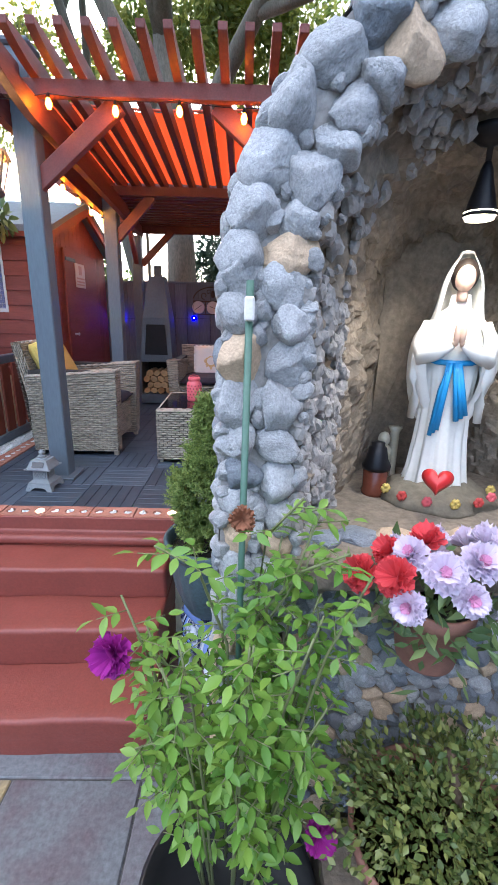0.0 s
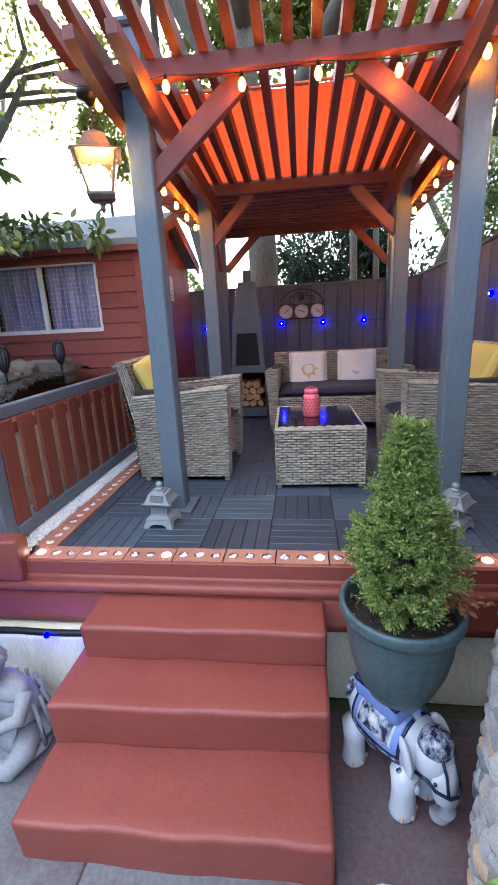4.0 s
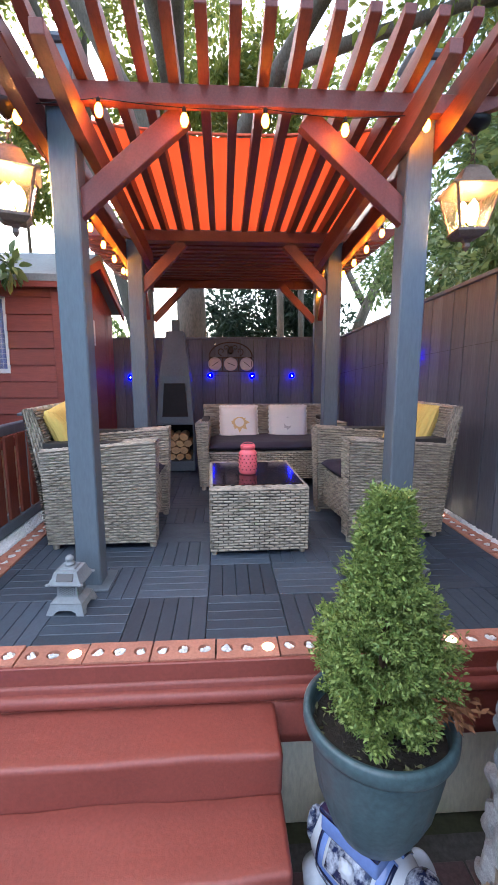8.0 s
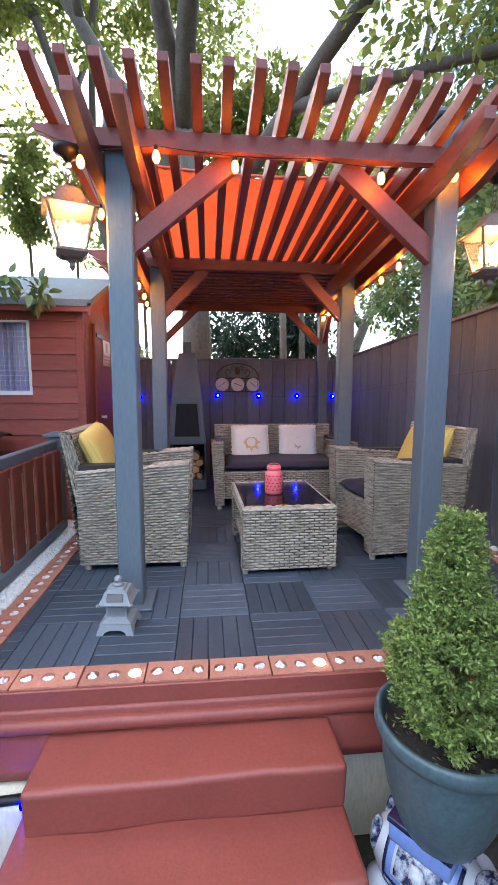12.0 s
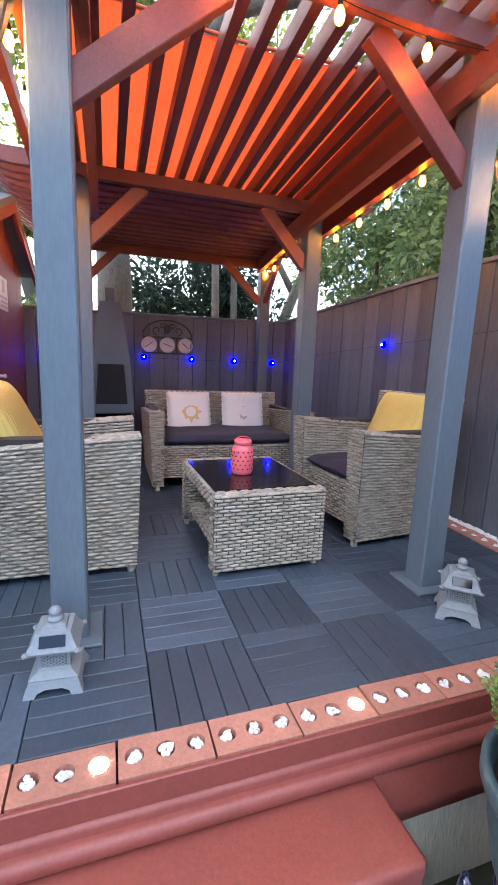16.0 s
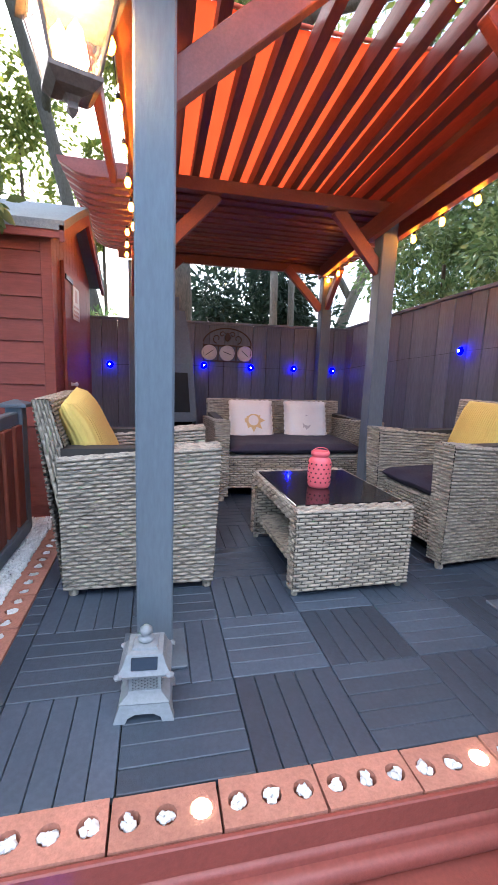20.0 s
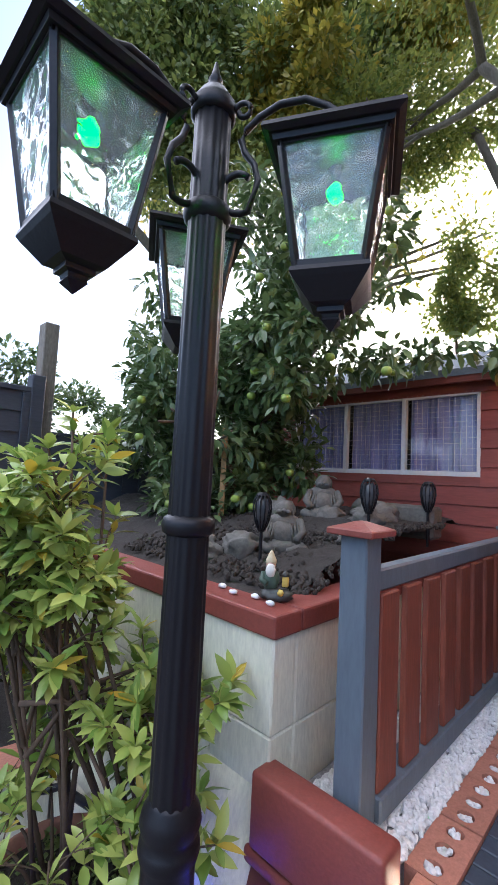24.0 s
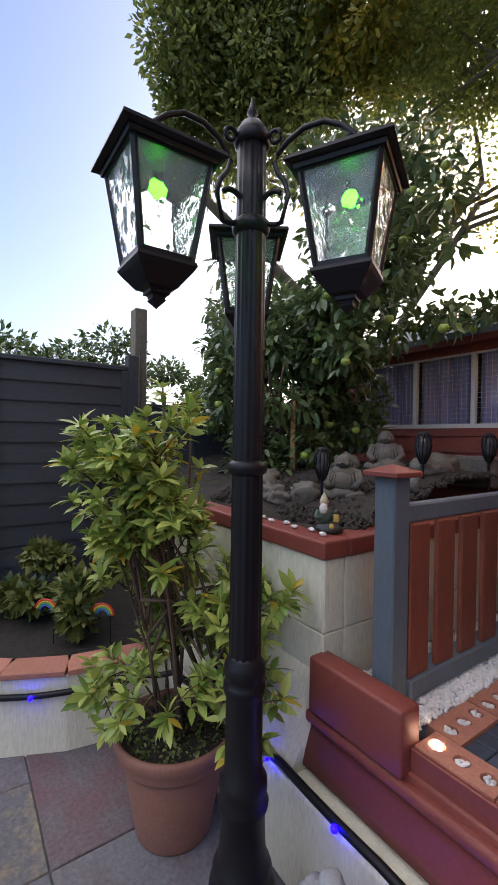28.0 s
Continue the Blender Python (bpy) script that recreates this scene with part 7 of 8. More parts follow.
for sx in (-1, 1):
    part("ear", lump(0.016, 0.046, 0.066, 0.12, 4, 3, at=(0, 0, 0), m=pose(sx * 0.082, -0.118, 0.250, -14, sx * 10, sx * 28)), CER, hd, "white glazed ear", smooth=True)
    part("eye", lump(0.006, 0.007, 0.007, 0.0, 1, 2, at=(sx * 0.052, -0.218, 0.212)), NAVY, hd, "navy glazed eye", smooth=True)
    part("bridle", tube([(sx * 0.070, -0.150, 0.212), (sx * 0.062, -0.195, 0.212), (sx * 0.054, -0.222, 0.190), (sx * 0.030, -0.262, 0.180), (0, -0.270, 0.178)], 0.0055, 8), NAVY, hd, "navy glazed bridle band", smooth=True)
    part("bridle", tube([(sx * 0.032, -0.218, 0.305), (sx * 0.030, -0.242, 0.250), (sx * 0.034, -0.258, 0.185)], 0.005, 8), NAVY, hd, "navy glazed bridle band", smooth=True)
    for k in range(3):
        part("tassel", lump(0.010, 0.012, 0.024, 0.2, k, 3, at=(sx * (0.090 - 0.012 * k), -0.100 - 0.030 * k, 0.170 - 0.012 * k)), FLORAL, hd, "navy and white glazed tassel", smooth=True)
    # the cloth's side: light blue field, floral panel with a white flower, striped hem
    part("cloth", barrel(8 * sx, 112 * sx, -0.098, 0.128, 1.045, 0.06), SKYB, ele, "light blue glazed saddle cloth", smooth=True)
    part("panel_rim", barrel(36 * sx, 84 * sx, -0.066, 0.096, 1.058, 0.03), CER, ele, "white rim of the saddle panel", smooth=True)
    part("saddle_panel", barrel(39 * sx, 81 * sx, -0.056, 0.086, 1.072, 0.03), FLORAL, ele, "navy and white floral saddle panel", smooth=True)
    for a0, a1, m_, k_ in ((92, 97, NAVY, 1.060), (98, 104, FLORAL, 1.062), (105, 111, NAVY, 1.060)):
        part("hem", barrel(a0 * sx, a1 * sx, -0.098, 0.128, k_, 0.02, n=4), m_, ele, "striped navy hem of the cloth", smooth=True)
    for y0 in (-0.100, 0.118):
        part("hem", barrel(12 * sx, 110 * sx, y0, y0 + 0.011, 1.060, 0.02, rows=2), NAVY, ele, "navy edge of the cloth", smooth=True)
    part("flower", lump(0.012, 0.026, 0.030, 0.5, 9, 3, 3.0, at=(sx * 0.101, 0.015, 0.297)), CER, ele, "white flower on the saddle panel", smooth=True)
    part("rump_panel", lump(0.030, 0.020, 0.060, 0.1, 5, 3, at=(sx * 0.048, 0.178, 0.275)), FLORAL, ele, "navy and white floral rump cloth", smooth=True)
part("forehead_cloth", lump(0.060, 0.060, 0.048, 0.06, 5, 3, at=(0, -0.172, 0.300)), FLORAL, hd, "navy and white patterned forehead cloth", smooth=True)
part("seat_plate", bx(-0.098, -0.080, 0.340, 0.098, 0.116, 0.400, 0.010, seg=2), SKYB, ele, "light blue glazed seat plate", smooth=True)
part("seat_rim", bx(-0.102, -0.084, 0.395, 0.102, 0.120, 0.414, 0.006, seg=2), NAVY, ele, "navy rim of the seat plate", smooth=True)

# tall-leaved shrub in the terracotta pot by the lamp post
SH = (-1.972, 1.940)
shrub = potted("potted_shrub", "tall lime-green leafy shrub in a terracotta pot beside the lamp post", "potted plant", (*SH, 0.0),
               [(0.0, 0.0), (0.135, 0.0), (0.142, 0.012), (0.175, 0.20), (0.187, 0.275), (0.191, 0.290), (0.205, 0.296), (0.212, 0.308), (0.212, 0.325), (0.220, 0.335), (0.227, 0.370), (0.223, 0.382), (0.211, 0.383), (0.203, 0.370), (0.198, 0.32)], TERRACOTTA, 0.200, 0.345)
rnd = random.Random(83)
r = np.random.RandomState(83)
bm = bmesh.new()
spots, yellow = [], []
def whorl(c, d, n, spread):
    """Leaves standing round a shoot."""
    for q in range(n):
        side = d.orthogonal().normalized()
        side.rotate(Matrix.Rotation(2 * math.pi * q / n + rnd.random(), 3, d))
        (yellow if rnd.random() < 0.03 else spots).append((tuple(c), tuple(side * spread + d * rnd.uniform(0.45, 0.9))))
def shoot(foot, tip, r0):
    """A woody stem that forks twice and ends in leafy shoots."""
    foot, tip = Vector(foot), Vector(tip)
    mid = foot.lerp(tip, 0.5) + Vector((0, 0, 0.10)) + Vector((rnd.uniform(-0.03, 0.03), rnd.uniform(-0.03, 0.03), 0))
    tube([foot, foot.lerp(mid, 0.5) + Vector((0, 0, 0.03)), mid, mid.lerp(tip, 0.5) + Vector((0, 0, 0.02)), tip], r0, 7, bm, 0.4)
    ends = [(tip, (tip - mid).normalized())]
    for q in range(4):
        f = rnd.uniform(0.05, 0.9)
        p = mid.lerp(tip, f)
        w = rnd.uniform(0, 2 * math.pi)
        end = p + Vector((math.cos(w) * 0.13, math.sin(w) * 0.13, rnd.uniform(0.02, 0.14)))
        tube([p, p.lerp(end, 0.5) + Vector((0, 0, 0.012)), end], r0 * 0.45, 5, bm, 0.6)
        ends.append((end, (end - p).normalized()))
    for p, d in ends:
        d = (d + Vector((0, 0, 0.5))).normalized()
        whorl(p, d, 8, 0.75)
        whorl(p - d * 0.030, d, 6, 1.0)
        whorl(p - d * 0.065, d, 4, 1.1)
mains = []
for k in range(40):
    a = 2.4 * k
    lean = 0.06 + 0.42 * ((k * 0.618) % 1.0)
    top = 1.66 - 1.55 * lean * lean / 0.36 - rnd.uniform(0.0, 0.55)
    foot = (0.06 * math.cos(a), 0.06 * math.sin(a), 0.34)
    if k >= 5:
        q = 2.4 * (k % 5)
        f = 0.18 + 0.38 * rnd.random()
        foot = tuple(Vector((0.06 * math.cos(q), 0.06 * math.sin(q), 0.34)).lerp(Vector(mains[k % 5]), f) + Vector((0, 0, 0.08)))
    else:
        mains.append((math.cos(a) * lean * 1.15 - 0.10, math.sin(a) * lean - 0.07, max(top, 0.52)))
    shoot(foot, (math.cos(a) * lean * 1.15 - 0.10, math.sin(a) * lean - 0.07, max(top, 0.52)), 0.0075)
shoot((0.03, 0.03, 0.34), (0.35, 0.27, 0.93), 0.007)
shoot((0.03, 0.0, 0.34), (-0.20, 0.02, 1.66), 0.009)
shoot((-0.02, 0.02, 0.34), (-0.10, 0.10, 1.56), 0.009)
shoot((0.0, 0.03, 0.34), (-0.30, -0.10, 1.50), 0.009)
for x, y, z in ((-0.12, -0.26, 0.50), (-0.30, -0.16, 0.46), (-0.34, 0.04, 0.56), (0.02, -0.27, 0.46), (-0.22, 0.16, 0.60), (0.20, -0.12, 0.55)):
    shoot((x * 0.15, y * 0.15, 0.34), (x, y, z), 0.005)
cover = []
for k in range(420):
    q, w = 0.19 * math.sqrt(rnd.random()), rnd.uniform(0, 2 * math.pi)
    cover.append(((q * math.cos(w), q * math.sin(w), 0.348 + rnd.uniform(0, 0.022)), (math.cos(w + k), math.sin(w + k), 0.5)))
gc = new("ground_cover", leaves("ground_cover", cover, 0.020, leafy("cover_leaf", (0.07, 0.12, 0.03), (0.22, 0.27, 0.08), 0.5, 0.3), 86, 0.7))
gc.parent = shrub
tagged(gc, "small round weeds covering the soil", "", "", "stuff")
part("stem", bm, TWIG, shrub, smooth=True)
new("foliage", blades("foliage", spots, 0.074, LEAF_SHRUB, 84, 0.38, 0.22, 0.12)).parent = shrub
yl = new("yellow_leaf", blades("yellow_leaf", yellow, 0.08, leafy("yellowed_leaf", (0.50, 0.35, 0.03), (0.55, 0.42, 0.06)), 85, 0.34))
yl.parent = shrub
tagged(yl, "yellowed leaves", "", "", "stuff")

# bed and low plants beyond the lamp post, held by a low cream wall
own = bmesh.new()
outline = [(-3.9, 0.50), (-3.25, 0.92), (-2.90, 1.18), (-2.70, 1.42), (-2.58, 1.68), (-2.50, 2.13), (-2.62, 2.13), (-2.70, 1.74), (-2.81, 1.50), (-2.99, 1.28), (-3.32, 1.03), (-3.9, 0.65)]
prism(outline, -0.02, 0.355, "z", own)
wall2 = setting("bed_wall", own, CREAM, "curved cream painted low bed wall", "wall")
for (x0, y0), (x1, y1) in zip(outline[:5], outline[1:6]):
    L = math.hypot(x1 - x0, y1 - y0)
    n = max(1, round(L / 0.23))
    for k in range(n):
        f = (k + 0.5) / n
        rz = math.degrees(math.atan2(y1 - y0, x1 - x0))
        o = bx(-L / n / 2 + 0.004, -0.02, 0.357, L / n / 2 - 0.004, 0.13, 0.385, 0.004)
        t = part("coping_tile", o, BRICK, wall2)
        t.matrix_world = pose(x0 + (x1 - x0) * f, y0 + (y1 - y0) * f, 0, 0, 0, rz)
own = prism([(-3.9, 0.64), (-3.3, 1.03), (-2.97, 1.28), (-2.79, 1.50), (-2.68, 1.74), (-2.60, 2.13), (-2.7, 2.3), (-3.9, 2.4)], 0.0, 0.33, "z")
setting("bed_soil", own, EARTH, "dark soil of the curved bed", "soil")
bushy("bedding_plants", "low green bedding plants in the curved bed", (((-3.25, 1.75, 0.55), (0.30, 0.25, 0.22), 1600), ((-2.85, 1.85, 0.62), (0.22, 0.2, 0.25), 1000), ((-3.5, 1.45, 0.5), (0.25, 0.2, 0.18), 1000), ((-2.75, 2.1, 0.95), (0.2, 0.15, 0.32), 1200)), LEAF_AZALEA, 0.07, 91, "plants", 0.6, False)

# rose in a black pot before the grotto
rose = potted("potted_rose", "climbing rose with fresh green leaves in a black pot", "potted plant", (0.385, 1.005, 0.0),
              [(0.0, 0.0), (0.135, 0.0), (0.14, 0.02), (0.172, 0.39), (0.185, 0.395), (0.187, 0.42), (0.176, 0.424), (0.168, 0.38)], mat("black_plastic", (0.012, 0.012, 0.013), 0.4, vary=0.2, bump=0.05), 0.168, 0.375)
part("cane", tube([(0.015, 0.13, 0.36), (0.012, 0.145, 0.8), (0.02, 0.165, 1.62)], 0.0065, 8), mat("green_cane", (0.06, 0.13, 0.09), 0.5, vary=0.2, bump=0.05), rose, "green plant cane", smooth=True)
part("cane_clip", bx(0.011, 0.148, 1.555, 0.028, 0.166, 1.595, 0.003), WHITE_CLOTH, rose, "white clip")
rnd = random.Random(97)
bm = bmesh.new()
spots, yspots = [], []
def rose_shoot(pts):
    pts = [Vector(p) for p in pts]
    tube(pts, 0.0035, 6, bm, 0.6)
    for a, b in zip(pts, pts[1:]):
        for q in range(0 if a is pts[0] else 5):
            c = a.lerp(b, q / 5)
            w = rnd.uniform(0, 6.28)
            d = Vector((math.cos(w), math.sin(w), 0.15))
            stalk = [c, c + d * 0.025, c + d * 0.055]
            tube(stalk, 0.0015, 4, bm, 0.7)
            for s, t in ((0, 0.06), (1, 0.038), (-1, 0.038), (1, 0.018), (-1, 0.018)):
                side = d.cross(Vector((0, 0, 1))) * s
                spots.append((tuple(c + d * t), tuple(d * (0.5 if s else 1) + side * 0.9 + Vector((0, 0, 0.05)))))
for k in range(36):
    a = rnd.uniform(0.0, 6.28)
    x, y, z = 0.05 * math.cos(a), 0.05 * math.sin(a) + 0.03, 0.375
    h = rnd.uniform(0.22, 0.80)
    reach = rnd.uniform(0.02, 0.10) + 0.10 * h
    tx, ty = reach * math.cos(a), reach * math.sin(a) * 0.5 + 0.03
    rose_shoot([(x, y, z), (x + tx * 0.35, y + ty * 0.35, z + h * 0.45), (x + tx * 0.75, y + ty * 0.7, z + h * 0.8), (x + tx * 1.15, y + ty, z + h)])
for pts in (((0.0, 0.12, 0.5), (0.03, 0.12, 0.9), (0.06, 0.11, 1.18), (0.11, 0.03, 1.29)), ((0.0, 0.12, 0.6), (-0.01, 0.10, 0.95), (-0.06, 0.05, 1.15), (-0.12, 0.0, 1.22)), ((0.01, 0.14, 0.7), (0.05, 0.12, 1.0), (0.12, 0.06, 1.14), (0.19, 0.02, 1.20)), ((0.01, 0.14, 0.6), (-0.05, 0.08, 0.85), (-0.13, 0.03, 0.98), (-0.19, 0.0, 1.0)), ((0.0, 0.05, 0.45), (-0.08, 0.02, 0.72), (-0.14, 0.0, 0.82), (-0.18, 0.0, 0.80)), ((0.01, 0.12, 0.6), (0.04, 0.11, 0.95), (0.10, 0.08, 1.08), (0.15, 0.06, 1.27))):
    rose_shoot(pts)
part("stem", bm, mat("rose_stem", (0.14, 0.16, 0.06), 0.6, vary=0.3, bump=0.1), rose, smooth=True)
new("foliage", blades("foliage", spots, 0.033, LEAF_ROSE, 98, 0.46, 0.2, 0.3)).parent = rose

def bloom(name, at, radius, material, parent, n=36, seed=0, flat=0.6, label=""):
    """A ruffled flower of overlapping petals."""
    own = bmesh.new()
    heart = own.verts.new((0, 0, -0.1 * radius))
    for k in range(n):
        f = k / n
        a = k * 2.4
        rr = radius * (0.15 + 0.85 * f)
        up = (1 - f) * flat * radius
        c = Vector((math.cos(a) * rr * 0.55, math.sin(a) * rr * 0.55, up))
        d = Vector((math.cos(a), math.sin(a), 0.8 * (1 - f)))
        s = Vector((-math.sin(a), math.cos(a), 0))
        w = radius * 0.34
        pts = []
        for i in range(5):
            g = (i - 2) / 2
            pts.append(own.verts.new(c + d * radius * (0.42 - 0.10 * g * g + 0.05 * math.cos(i * 3)) + s * w * g + Vector((0, 0, radius * 0.10 * math.cos(i * 2.6 + k)))))
        b = heart
        for i in range(4):
            own.faces.new((b, pts[i], pts[i + 1]))
    ob = part(name, own, material, parent, label)
    ob.matrix_world = at
    return ob
PURPLE = leafy("purple_petal", (0.22, 0.008, 0.16), (0.34, 0.02, 0.26), 0.6, 0.2)
bloom("bloom", pose(0.190, 1.00, 1.02, 60, -40, 0), 0.042, PURPLE, rose, seed=2, label="purple rose bloom")
bloom("bloom", pose(0.56, 0.98, 0.62, 50, 10, 0), 0.035, PURPLE, rose, seed=3, label="purple rose bloom")
bloom("dry_bloom", pose(0.40, 1.11, 1.215, 70, 0, 0), 0.028, mat("dry_petal", (0.25, 0.10, 0.05), 0.8, vary=0.3, bump=0), rose, 20, seed=4, label="withered brown bloom")

# azalea in a terracotta pot
aza = potted("potted_azalea", "small-leaved azalea bush in a terracotta pot by the pebble wall", "potted plant", (0.800, 0.995, 0.385),
             [(0.0, 0.0), (0.12, 0.0), (0.125, 0.01), (0.16, 0.19), (0.175, 0.195), (0.18, 0.23), (0.172, 0.235), (0.165, 0.20)], TERRACOTTA, 0.165, 0.20)
r = np.random.RandomState(103)
spots = []
for k in range(150):
    d = r.normal(0, 1, 3)
    d[2] = abs(d[2])
    d /= np.linalg.norm(d)
    c = d * (0.21, 0.17, 0.21) * r.uniform(0.35, 1.12) + (0, 0, 0.21)
    spots += [(c + r.normal(0, 0.02, 3), d + r.normal(0, 0.3, 3)) for q in range(22)]
new("foliage", leaves("foliage", spots, 0.019, LEAF_AZALEA, 104, 0.62)).parent = aza
part("stem", tube([(0, 0, 0.18), (0.02, 0, 0.3), (0.0, 0.03, 0.4)], 0.012, 6), TWIG, aza, smooth=True)
stand = setting("pot_plinth", bx(0.59, 0.80, -0.03, 1.40, 1.175, 0.383, 0.02, seg=2), MORTAR, "mortared plinth under the azalea pot", "plinth")
bloom("bloom", pose(0.90, 0.93, 0.80, 60, 20, 0), 0.042, PURPLE, aza, seed=6, label="purple bloom")

# artificial carnations in a terracotta pot on the pebble slope
car = potted("potted_carnations", "pink, white and red carnations in a terracotta pot on the pebbles", "potted plant", (0.795, 1.165, 0.875),
             [(0.0, 0.0), (0.058, 0.0), (0.060, 0.005), (0.078, 0.115), (0.084, 0.118), (0.086, 0.145), (0.080, 0.148), (0.076, 0.12)], TERRACOTTA, 0.078, 0.125)
WHITE_PETAL = leafy("white_petal", (0.74, 0.70, 0.78), (0.70, 0.60, 0.72), 0.6, 0.2)
PINK_PETAL = leafy("pink_petal", (0.70, 0.22, 0.40), (0.66, 0.32, 0.48), 0.6, 0.2)
RED_PETAL = leafy("coral_red_petal", (0.62, 0.035, 0.05), (0.70, 0.08, 0.09), 0.6, 0.2)
rnd = random.Random(107)
for k in range(24):
    a, e = 2.4 * k, 0.25 + 1.1 * (k / 24)
    d = Vector((math.cos(a) * math.cos(1.45 - e), math.sin(a) * math.cos(1.45 - e) * 0.8 - 0.25, math.sin(1.45 - e) * 0.75 + 0.12))
    p = Vector((0.815, 1.150, 1.035)) + Vector((d.x * 0.20, d.y * 0.12, d.z * 0.15))
    m = Matrix.Translation(p) @ d.to_track_quat("Z", "Y").to_matrix().to_4x4()
    red = (k % 4 == 1) or d.x < -0.62
    head = bloom("bloom", m, 0.038 * rnd.uniform(0.85, 1.15), RED_PETAL if red else WHITE_PETAL, car, 40, k, label="coral red carnation" if red else "white carnation with a pink heart")
    if not red:
        bloom("heart_petals", m @ Matrix.Translation((0, 0, 0.012)), 0.014, PINK_PETAL, head, 12, k, label="pink heart petals")
r = np.random.RandomState(108)
spots = [(np.array((0, -0.03, 0.15)) + r.normal(0, 1, 3) * (0.09, 0.06, 0.05), r.normal(0, 1, 3)) for k in range(260)]
new("foliage", leaves("foliage", spots, 0.05, LEAF_LAUREL, 109, 0.35)).parent = car

# ---- figures and stones ----
def soil_at(y):
    return 1.08 + 0.20 * min(max((y - 2.4) / 0.8, 0), 1)

def seated_figure(at, rz, h, label, material, lean=0.2):
    """A seated garden figure with its cheek on one hand: one mesh."""
    bm = bmesh.new()
    lump(0.130, 0.120, 0.075, 0.14, 1, 3, at=(0, 0.03, 0.07), bm=bm)
    lump(0.105, 0.090, 0.120, 0.10, 2, 3, at=(0.0, 0.02, 0.215), bm=bm)
    lump(0.115, 0.066, 0.060, 0.08, 3, 3, at=(0.0, -0.005, 0.335), bm=bm)
    # head bowed on one hand, curled hair with a low topknot
    lump(0.066, 0.072, 0.082, 0.04, 3, 3, at=(-0.030, -0.075, 0.445), bm=bm)
    lump(0.078, 0.078, 0.060, 0.18, 4, 4, 9.0, at=(-0.032, -0.055, 0.482), bm=bm)
    lump(0.034, 0.034, 0.028, 0.2, 5, 3, 9.0, at=(-0.036, -0.035, 0.548), bm=bm)
    lump(0.011, 0.016, 0.020, 0.05, 6, 2, at=(-0.028, -0.148, 0.438), bm=bm)
    for s in (-1, 1):
        lump(0.012, 0.020, 0.034, 0.1, 7, 2, at=(-0.030 + s * 0.068, -0.062, 0.435), bm=bm)
    # one knee raised under the elbow, the other leg folded on the ground
    tube([(-0.06, 0.01, 0.10), (-0.075, -0.10, 0.185), (-0.075, -0.155, 0.215), (-0.075, -0.150, 0.12), (-0.07, -0.140, 0.03), (-0.07, -0.215, 0.022)], 0.052, 14, bm, 0.6)
    tube([(0.06, 0.01, 0.09), (0.125, -0.08, 0.075), (0.120, -0.140, 0.06), (0.04, -0.165, 0.045), (-0.02, -0.17, 0.03)], 0.058, 14, bm, 0.55)
    tube([(-0.105, 0.0, 0.340), (-0.125, -0.07, 0.265), (-0.075, -0.150, 0.255), (-0.050, -0.150, 0.335), (-0.045, -0.135, 0.375)], 0.036, 12, bm, 0.72)
    tube([(0.105, 0.0, 0.340), (0.120, -0.055, 0.245), (0.050, -0.140, 0.225), (-0.050, -0.165, 0.240)], 0.037, 12, bm, 0.65)
    for k in range(7):
        a = -0.9 + 0.42 * k
        tube([(0.10 * math.sin(a), 0.03 + 0.085 * math.cos(a), 0.31 - 0.012 * k), (0.122 * math.sin(a), 0.03 + 0.105 * math.cos(a), 0.17), (0.136 * math.sin(a), 0.03 + 0.122 * math.cos(a), 0.03)], 0.010, 6, bm)
    lump(0.15, 0.16, 0.028, 0.15, 6, 3, at=(0, -0.03, 0.022), bm=bm)
    bm.transform(Matrix.Diagonal((h / 0.58,) * 3 + (1,)))
    ob = tagged(new("garden_figure", to_mesh("garden_figure", bm, material, True)), label, "figure")
    ob.matrix_world = pose(*at, 0, 0, rz)
seated_figure((-1.125, 1.965, 0.0), -22, 0.495, "grey concrete seated thinker figure with curled hair beside the steps", CONCRETE)
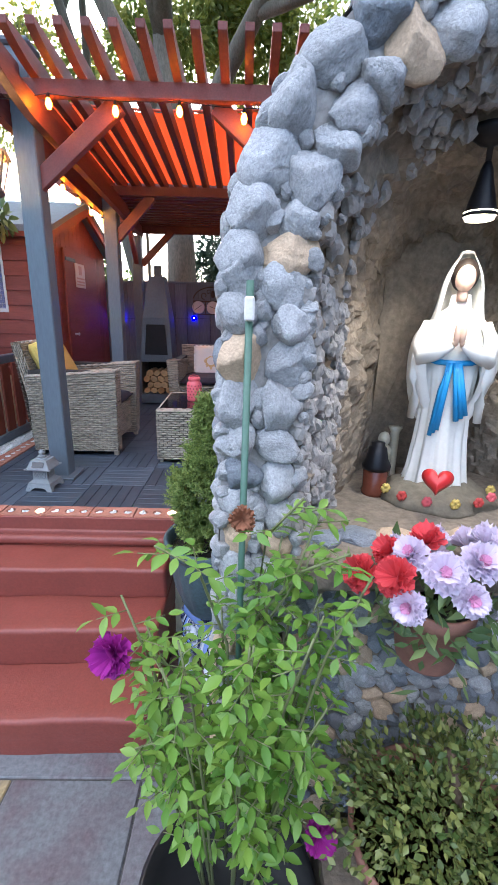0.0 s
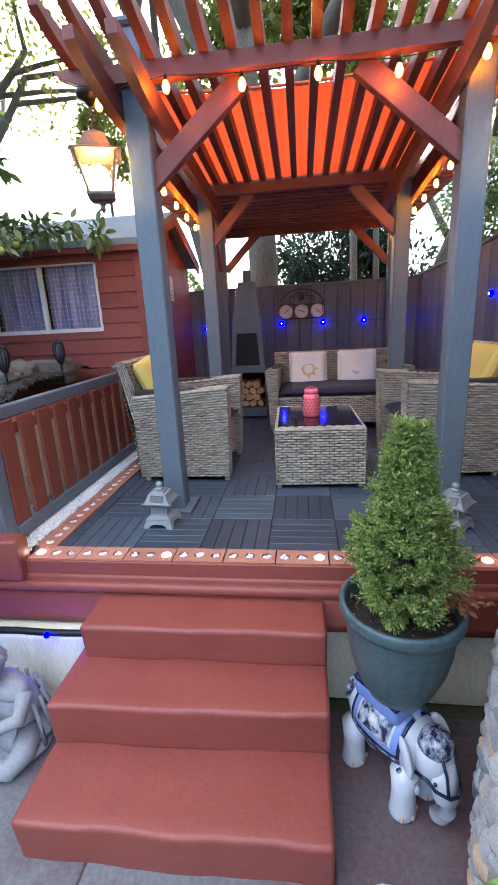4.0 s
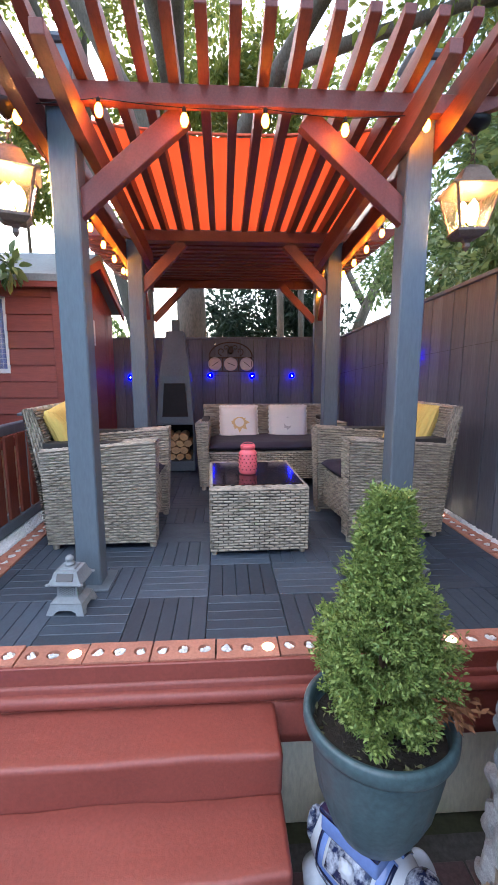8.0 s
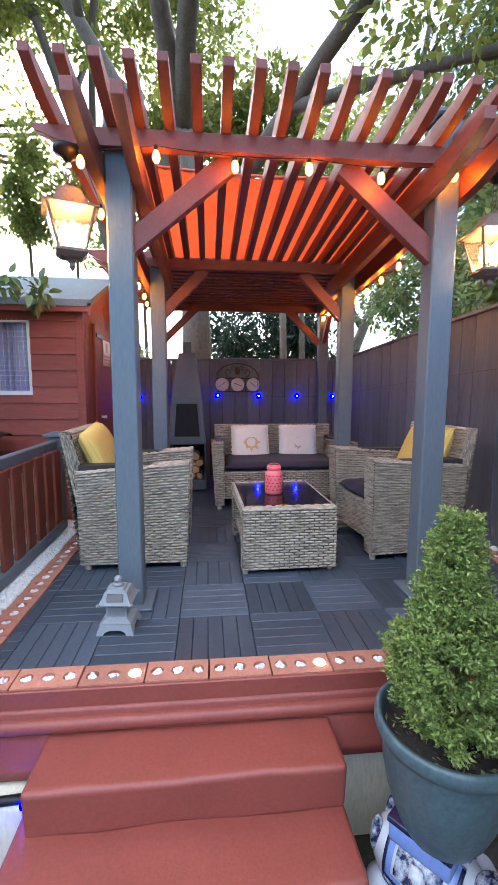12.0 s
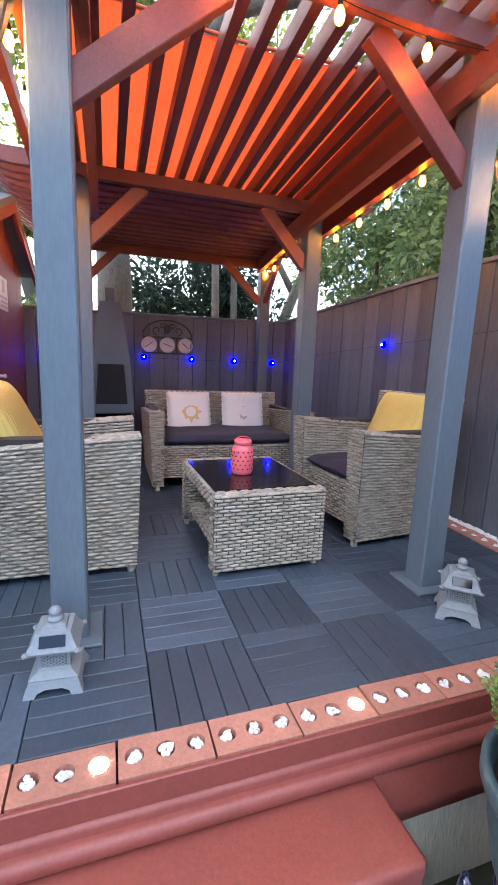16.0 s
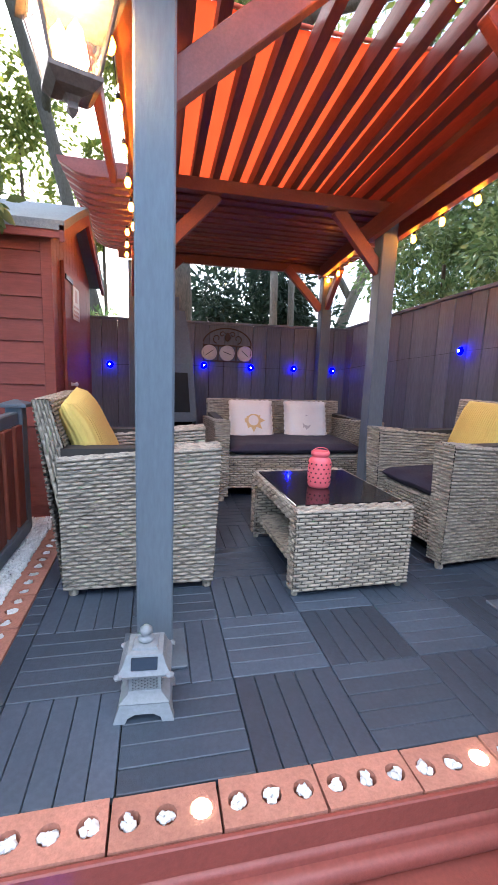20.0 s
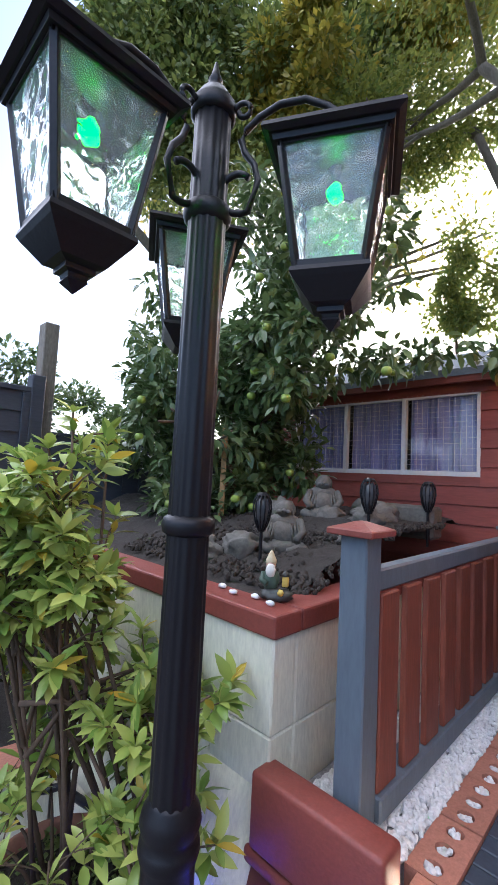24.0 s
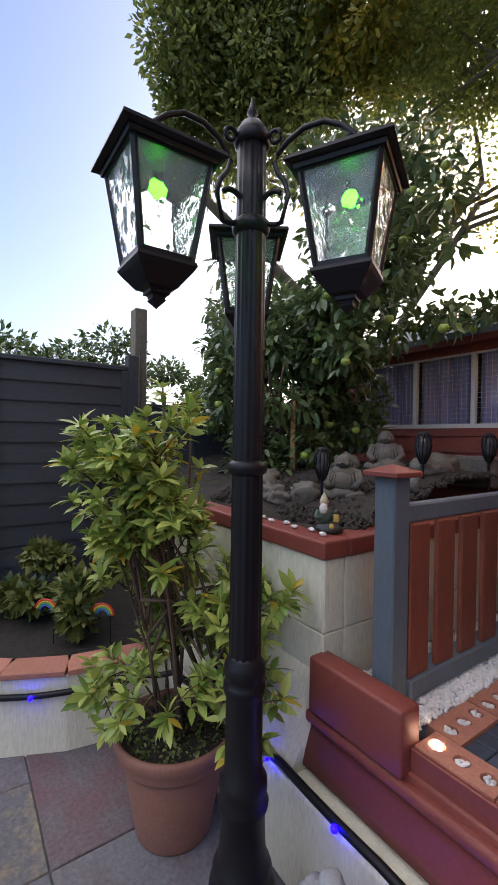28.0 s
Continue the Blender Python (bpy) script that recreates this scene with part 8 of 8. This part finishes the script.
def laughing_figure(at, rz, h, label):
    """A round-bellied seated stone figure with long ears: one mesh."""
    bm = bmesh.new()
    lump(0.125, 0.110, 0.060, 0.15, 2, 3, at=(0, -0.02, 0.055), bm=bm)
    lump(0.095, 0.080, 0.085, 0.08, 3, 3, at=(0, -0.02, 0.135), bm=bm)
    lump(0.100, 0.065, 0.055, 0.10, 4, 3, at=(0, 0.01, 0.205), bm=bm)
    lump(0.052, 0.050, 0.056, 0.05, 5, 3, at=(0, -0.015, 0.285), bm=bm)
    lump(0.014, 0.016, 0.012, 0.05, 6, 2, at=(0, -0.066, 0.280), bm=bm)
    for s in (-1, 1):
        lump(0.010, 0.016, 0.034, 0.1, 7, 2, at=(s * 0.052, -0.005, 0.275), bm=bm)
        lump(0.020, 0.014, 0.014, 0.1, 8, 2, at=(s * 0.026, -0.056, 0.272), bm=bm)
        tube([(s * 0.090, 0.0, 0.215), (s * 0.122, -0.045, 0.150), (s * 0.085, -0.100, 0.110)], 0.030, 10, bm, 0.75)
        tube([(s * 0.070, -0.02, 0.070), (s * 0.130, -0.085, 0.060), (s * 0.040, -0.130, 0.040)], 0.042, 10, bm, 0.6)
        for k in range(3):
            tube([(s * (0.050 + 0.018 * k), -0.065 + 0.012 * k, 0.200), (s * (0.060 + 0.022 * k), -0.088 + 0.010 * k, 0.140), (s * (0.070 + 0.022 * k), -0.085, 0.080)], 0.008, 6, bm)
    bm.transform(Matrix.Diagonal((h / 0.34,) * 3 + (1,)))
    ob = tagged(new("garden_figure", to_mesh("garden_figure", bm, STONE_FIG, True)), label, "figure", "stone figures")
    ob.matrix_world = pose(*at, 0, 0, rz)
laughing_figure((-1.98, 2.84, 1.150), 32, 0.235, "weathered stone laughing seated figure leaning in the bed soil")
laughing_figure((-2.13, 3.35, 1.255), 35, 0.255, "tall weathered stone laughing seated figure near the shed")
rnd = random.Random(113)
clods = fast_strew(-2.75, -1.6, 2.5, 3.75, 1.075, 2600, 0.006, 0.02)
clods.materials.clear()
clods.materials.append(mat("soil_clods", (0.035, 0.028, 0.022), 0.9, vary=0.5, scale=20, fine=90, bump=0.6))
for v in clods.vertices:
    v.co.z += soil_at(v.co.y) - 1.08
tagged(new("soil_clods", clods), "dark crumbly soil and chippings in the raised bed", "soil", "", "stuff")
for x, y, s in ((-2.10, 2.70, 0.14), (-2.19, 2.60, 0.10), (-1.80, 3.30, 0.15), (-2.02, 3.25, 0.11), (-2.45, 2.72, 0.15), (-2.28, 2.62, 0.13), (-2.62, 2.85, 0.12), (-1.85, 3.45, 0.16), (-2.3, 3.2, 0.14), (-1.78, 3.2, 0.13), (-1.95, 3.55, 0.17), (-1.72, 2.98, 0.10)):
    tagged(new("rock", to_mesh("rock", lump(s * 0.62, s * 0.5, s * 0.42, 0.6, rnd.randrange(99), 3, 2.4, (x, y, soil_at(y) + s * 0.2)), STONE_FIG, True)), "rough grey rock in the raised bed", "rock", "bed rocks")
tagged(new("stone_block", to_mesh("stone_block", bx(-1.95, 3.62, 1.20, -1.64, 3.75, 1.37, 0.015), STONE_FIG)), "weathered grey stone block in the raised bed", "block")
SMOKED = mat("smoked_diffuser", (0.075, 0.078, 0.085), 0.4, vary=0.2, bump=0)
def torch(at):
    ob = thing("solar_torch", "black solar flame torch stuck in the bed soil", "torch", at, "solar torches")
    part("stake", tube([(0, 0, -0.05), (0, 0, 0.14)], 0.007, 8), BLACK_METAL, ob)
    for k in range(12):
        a = 2 * math.pi * k / 12
        bar = tube([(0.012 * math.cos(a), 0.012 * math.sin(a), 0.125), (0.029 * math.cos(a), 0.029 * math.sin(a), 0.168), (0.038 * math.cos(a), 0.038 * math.sin(a), 0.215), (0.035 * math.cos(a), 0.035 * math.sin(a), 0.245), (0.024 * math.cos(a), 0.024 * math.sin(a), 0.268)], 0.0036, 5)
        part("cage_bar", bar, BLACK_METAL, ob)
    part("cup", lathe([(0.0, 0.12), (0.016, 0.125), (0.018, 0.135), (0.0, 0.14)], 12), BLACK_METAL, ob, smooth=True)
    part("diffuser", lathe([(0.0, 0.135), (0.012, 0.14), (0.027, 0.18), (0.032, 0.22), (0.028, 0.25), (0.0, 0.262)], 12), SMOKED, ob, smooth=True)
    part("cap", lathe([(0.0, 0.262), (0.025, 0.262), (0.027, 0.268), (0.020, 0.278), (0.0, 0.282)], 16), BLACK_METAL, ob, smooth=True)
for p in ((-1.95, 2.66, 1.14), (-1.72, 3.10, 1.22), (-1.66, 3.60, 1.22)):
    torch(p)
# small painted gnome with a lantern and a flower, on the coping
own = bmesh.new()
def painted(slot):
    """Gives the faces added last the paint of that slot."""
    for face in own.faces:
        if face.tag is False:
            face.tag, face.material_index = True, slot
lump(0.050, 0.034, 0.022, 0.3, 2, 3, 3.0, at=(0, 0, 0.018), bm=own)
painted(0)
lump(0.027, 0.023, 0.036, 0.12, 3, 3, at=(-0.020, 0, 0.062), bm=own)
tube([(-0.042, 0.0, 0.080), (-0.046, -0.018, 0.062), (-0.028, -0.028, 0.055)], 0.009, 8, own)
painted(1)
lump(0.015, 0.015, 0.016, 0.05, 4, 3, at=(-0.020, -0.004, 0.108), bm=own)
painted(2)
lump(0.015, 0.010, 0.021, 0.2, 6, 3, 3.0, at=(-0.019, -0.018, 0.092), bm=own)
painted(3)
lathe([(0.018, 0.112), (0.016, 0.122), (0.008, 0.140), (0.0, 0.152)], 14, own, m=pose(-0.020, 0, 0))
painted(4)
bx(0.016, -0.012, 0.044, 0.036, 0.008, 0.074, 0.003, own)
lump(0.010, 0.006, 0.010, 0.3, 7, 2, at=(0.014, -0.034, 0.032), bm=own)
painted(5)
lathe([(0.015, 0.075), (0.008, 0.086), (0.0, 0.092)], 4, own, m=pose(0.026, -0.002, 0))
painted(0)
GNOME = to_mesh("gnome_ornament", own, mat("gnome_base_paint", (0.045, 0.050, 0.045), 0.5, vary=0.5, scale=40, bump=0.1), True)
for name, c in (("gnome_coat_paint", (0.05, 0.085, 0.06)), ("gnome_skin_paint", (0.50, 0.30, 0.22)), ("gnome_beard_paint", (0.70, 0.68, 0.62)), ("gnome_hat_paint", (0.55, 0.47, 0.30)), ("gnome_yellow_paint", (0.62, 0.46, 0.10))):
    GNOME.materials.append(mat(name, c, 0.5, vary=0.25, scale=40, bump=0.05))
tagged(new("gnome_ornament", GNOME), "small painted gnome with white beard and yellow lantern on coping", "ornament").matrix_world = pose(-1.64, 2.40, 1.108, 0, 0, 35)

for k in range(7):
    own = lump(0.016, 0.011, 0.008, 0.3, k + 40, 2, at=(-2.06 + 0.075 * k, 2.345 + 0.012 * math.sin(k * 2.7), 1.118))
    tagged(new("white_pebble", to_mesh("white_pebble", own, WHITE_STONE, True)), "small white pebble lying on the red coping", "pebble", "coping pebbles")
def rainbow(at, rz):
    ob = thing("rainbow_ornament", "small rainbow-striped garden ornament stuck in the bed", "ornament", at, "rainbow ornaments", rz)
    for k, (name, c) in enumerate((("red_arc", (0.55, 0.04, 0.03)), ("yellow_arc", (0.65, 0.45, 0.04)), ("green_arc", (0.06, 0.35, 0.10)), ("blue_arc", (0.04, 0.12, 0.50)))):
        q = 0.062 - 0.0105 * k
        part(name, tube([(q * math.cos(a), 0, 0.18 + q * math.sin(a)) for a in [math.pi * i / 14 for i in range(15)]], 0.0055, 7), mat(name + "_paint", c, 0.4, vary=0.1, bump=0), ob, smooth=True)
    part("stake", tube([(0.045, 0, 0.0), (0.045, 0, 0.19)], 0.003, 6), BLACK_METAL, ob)
rainbow((-3.02, 1.66, 0.325), 50)
rainbow((-2.80, 1.90, 0.325), 50)
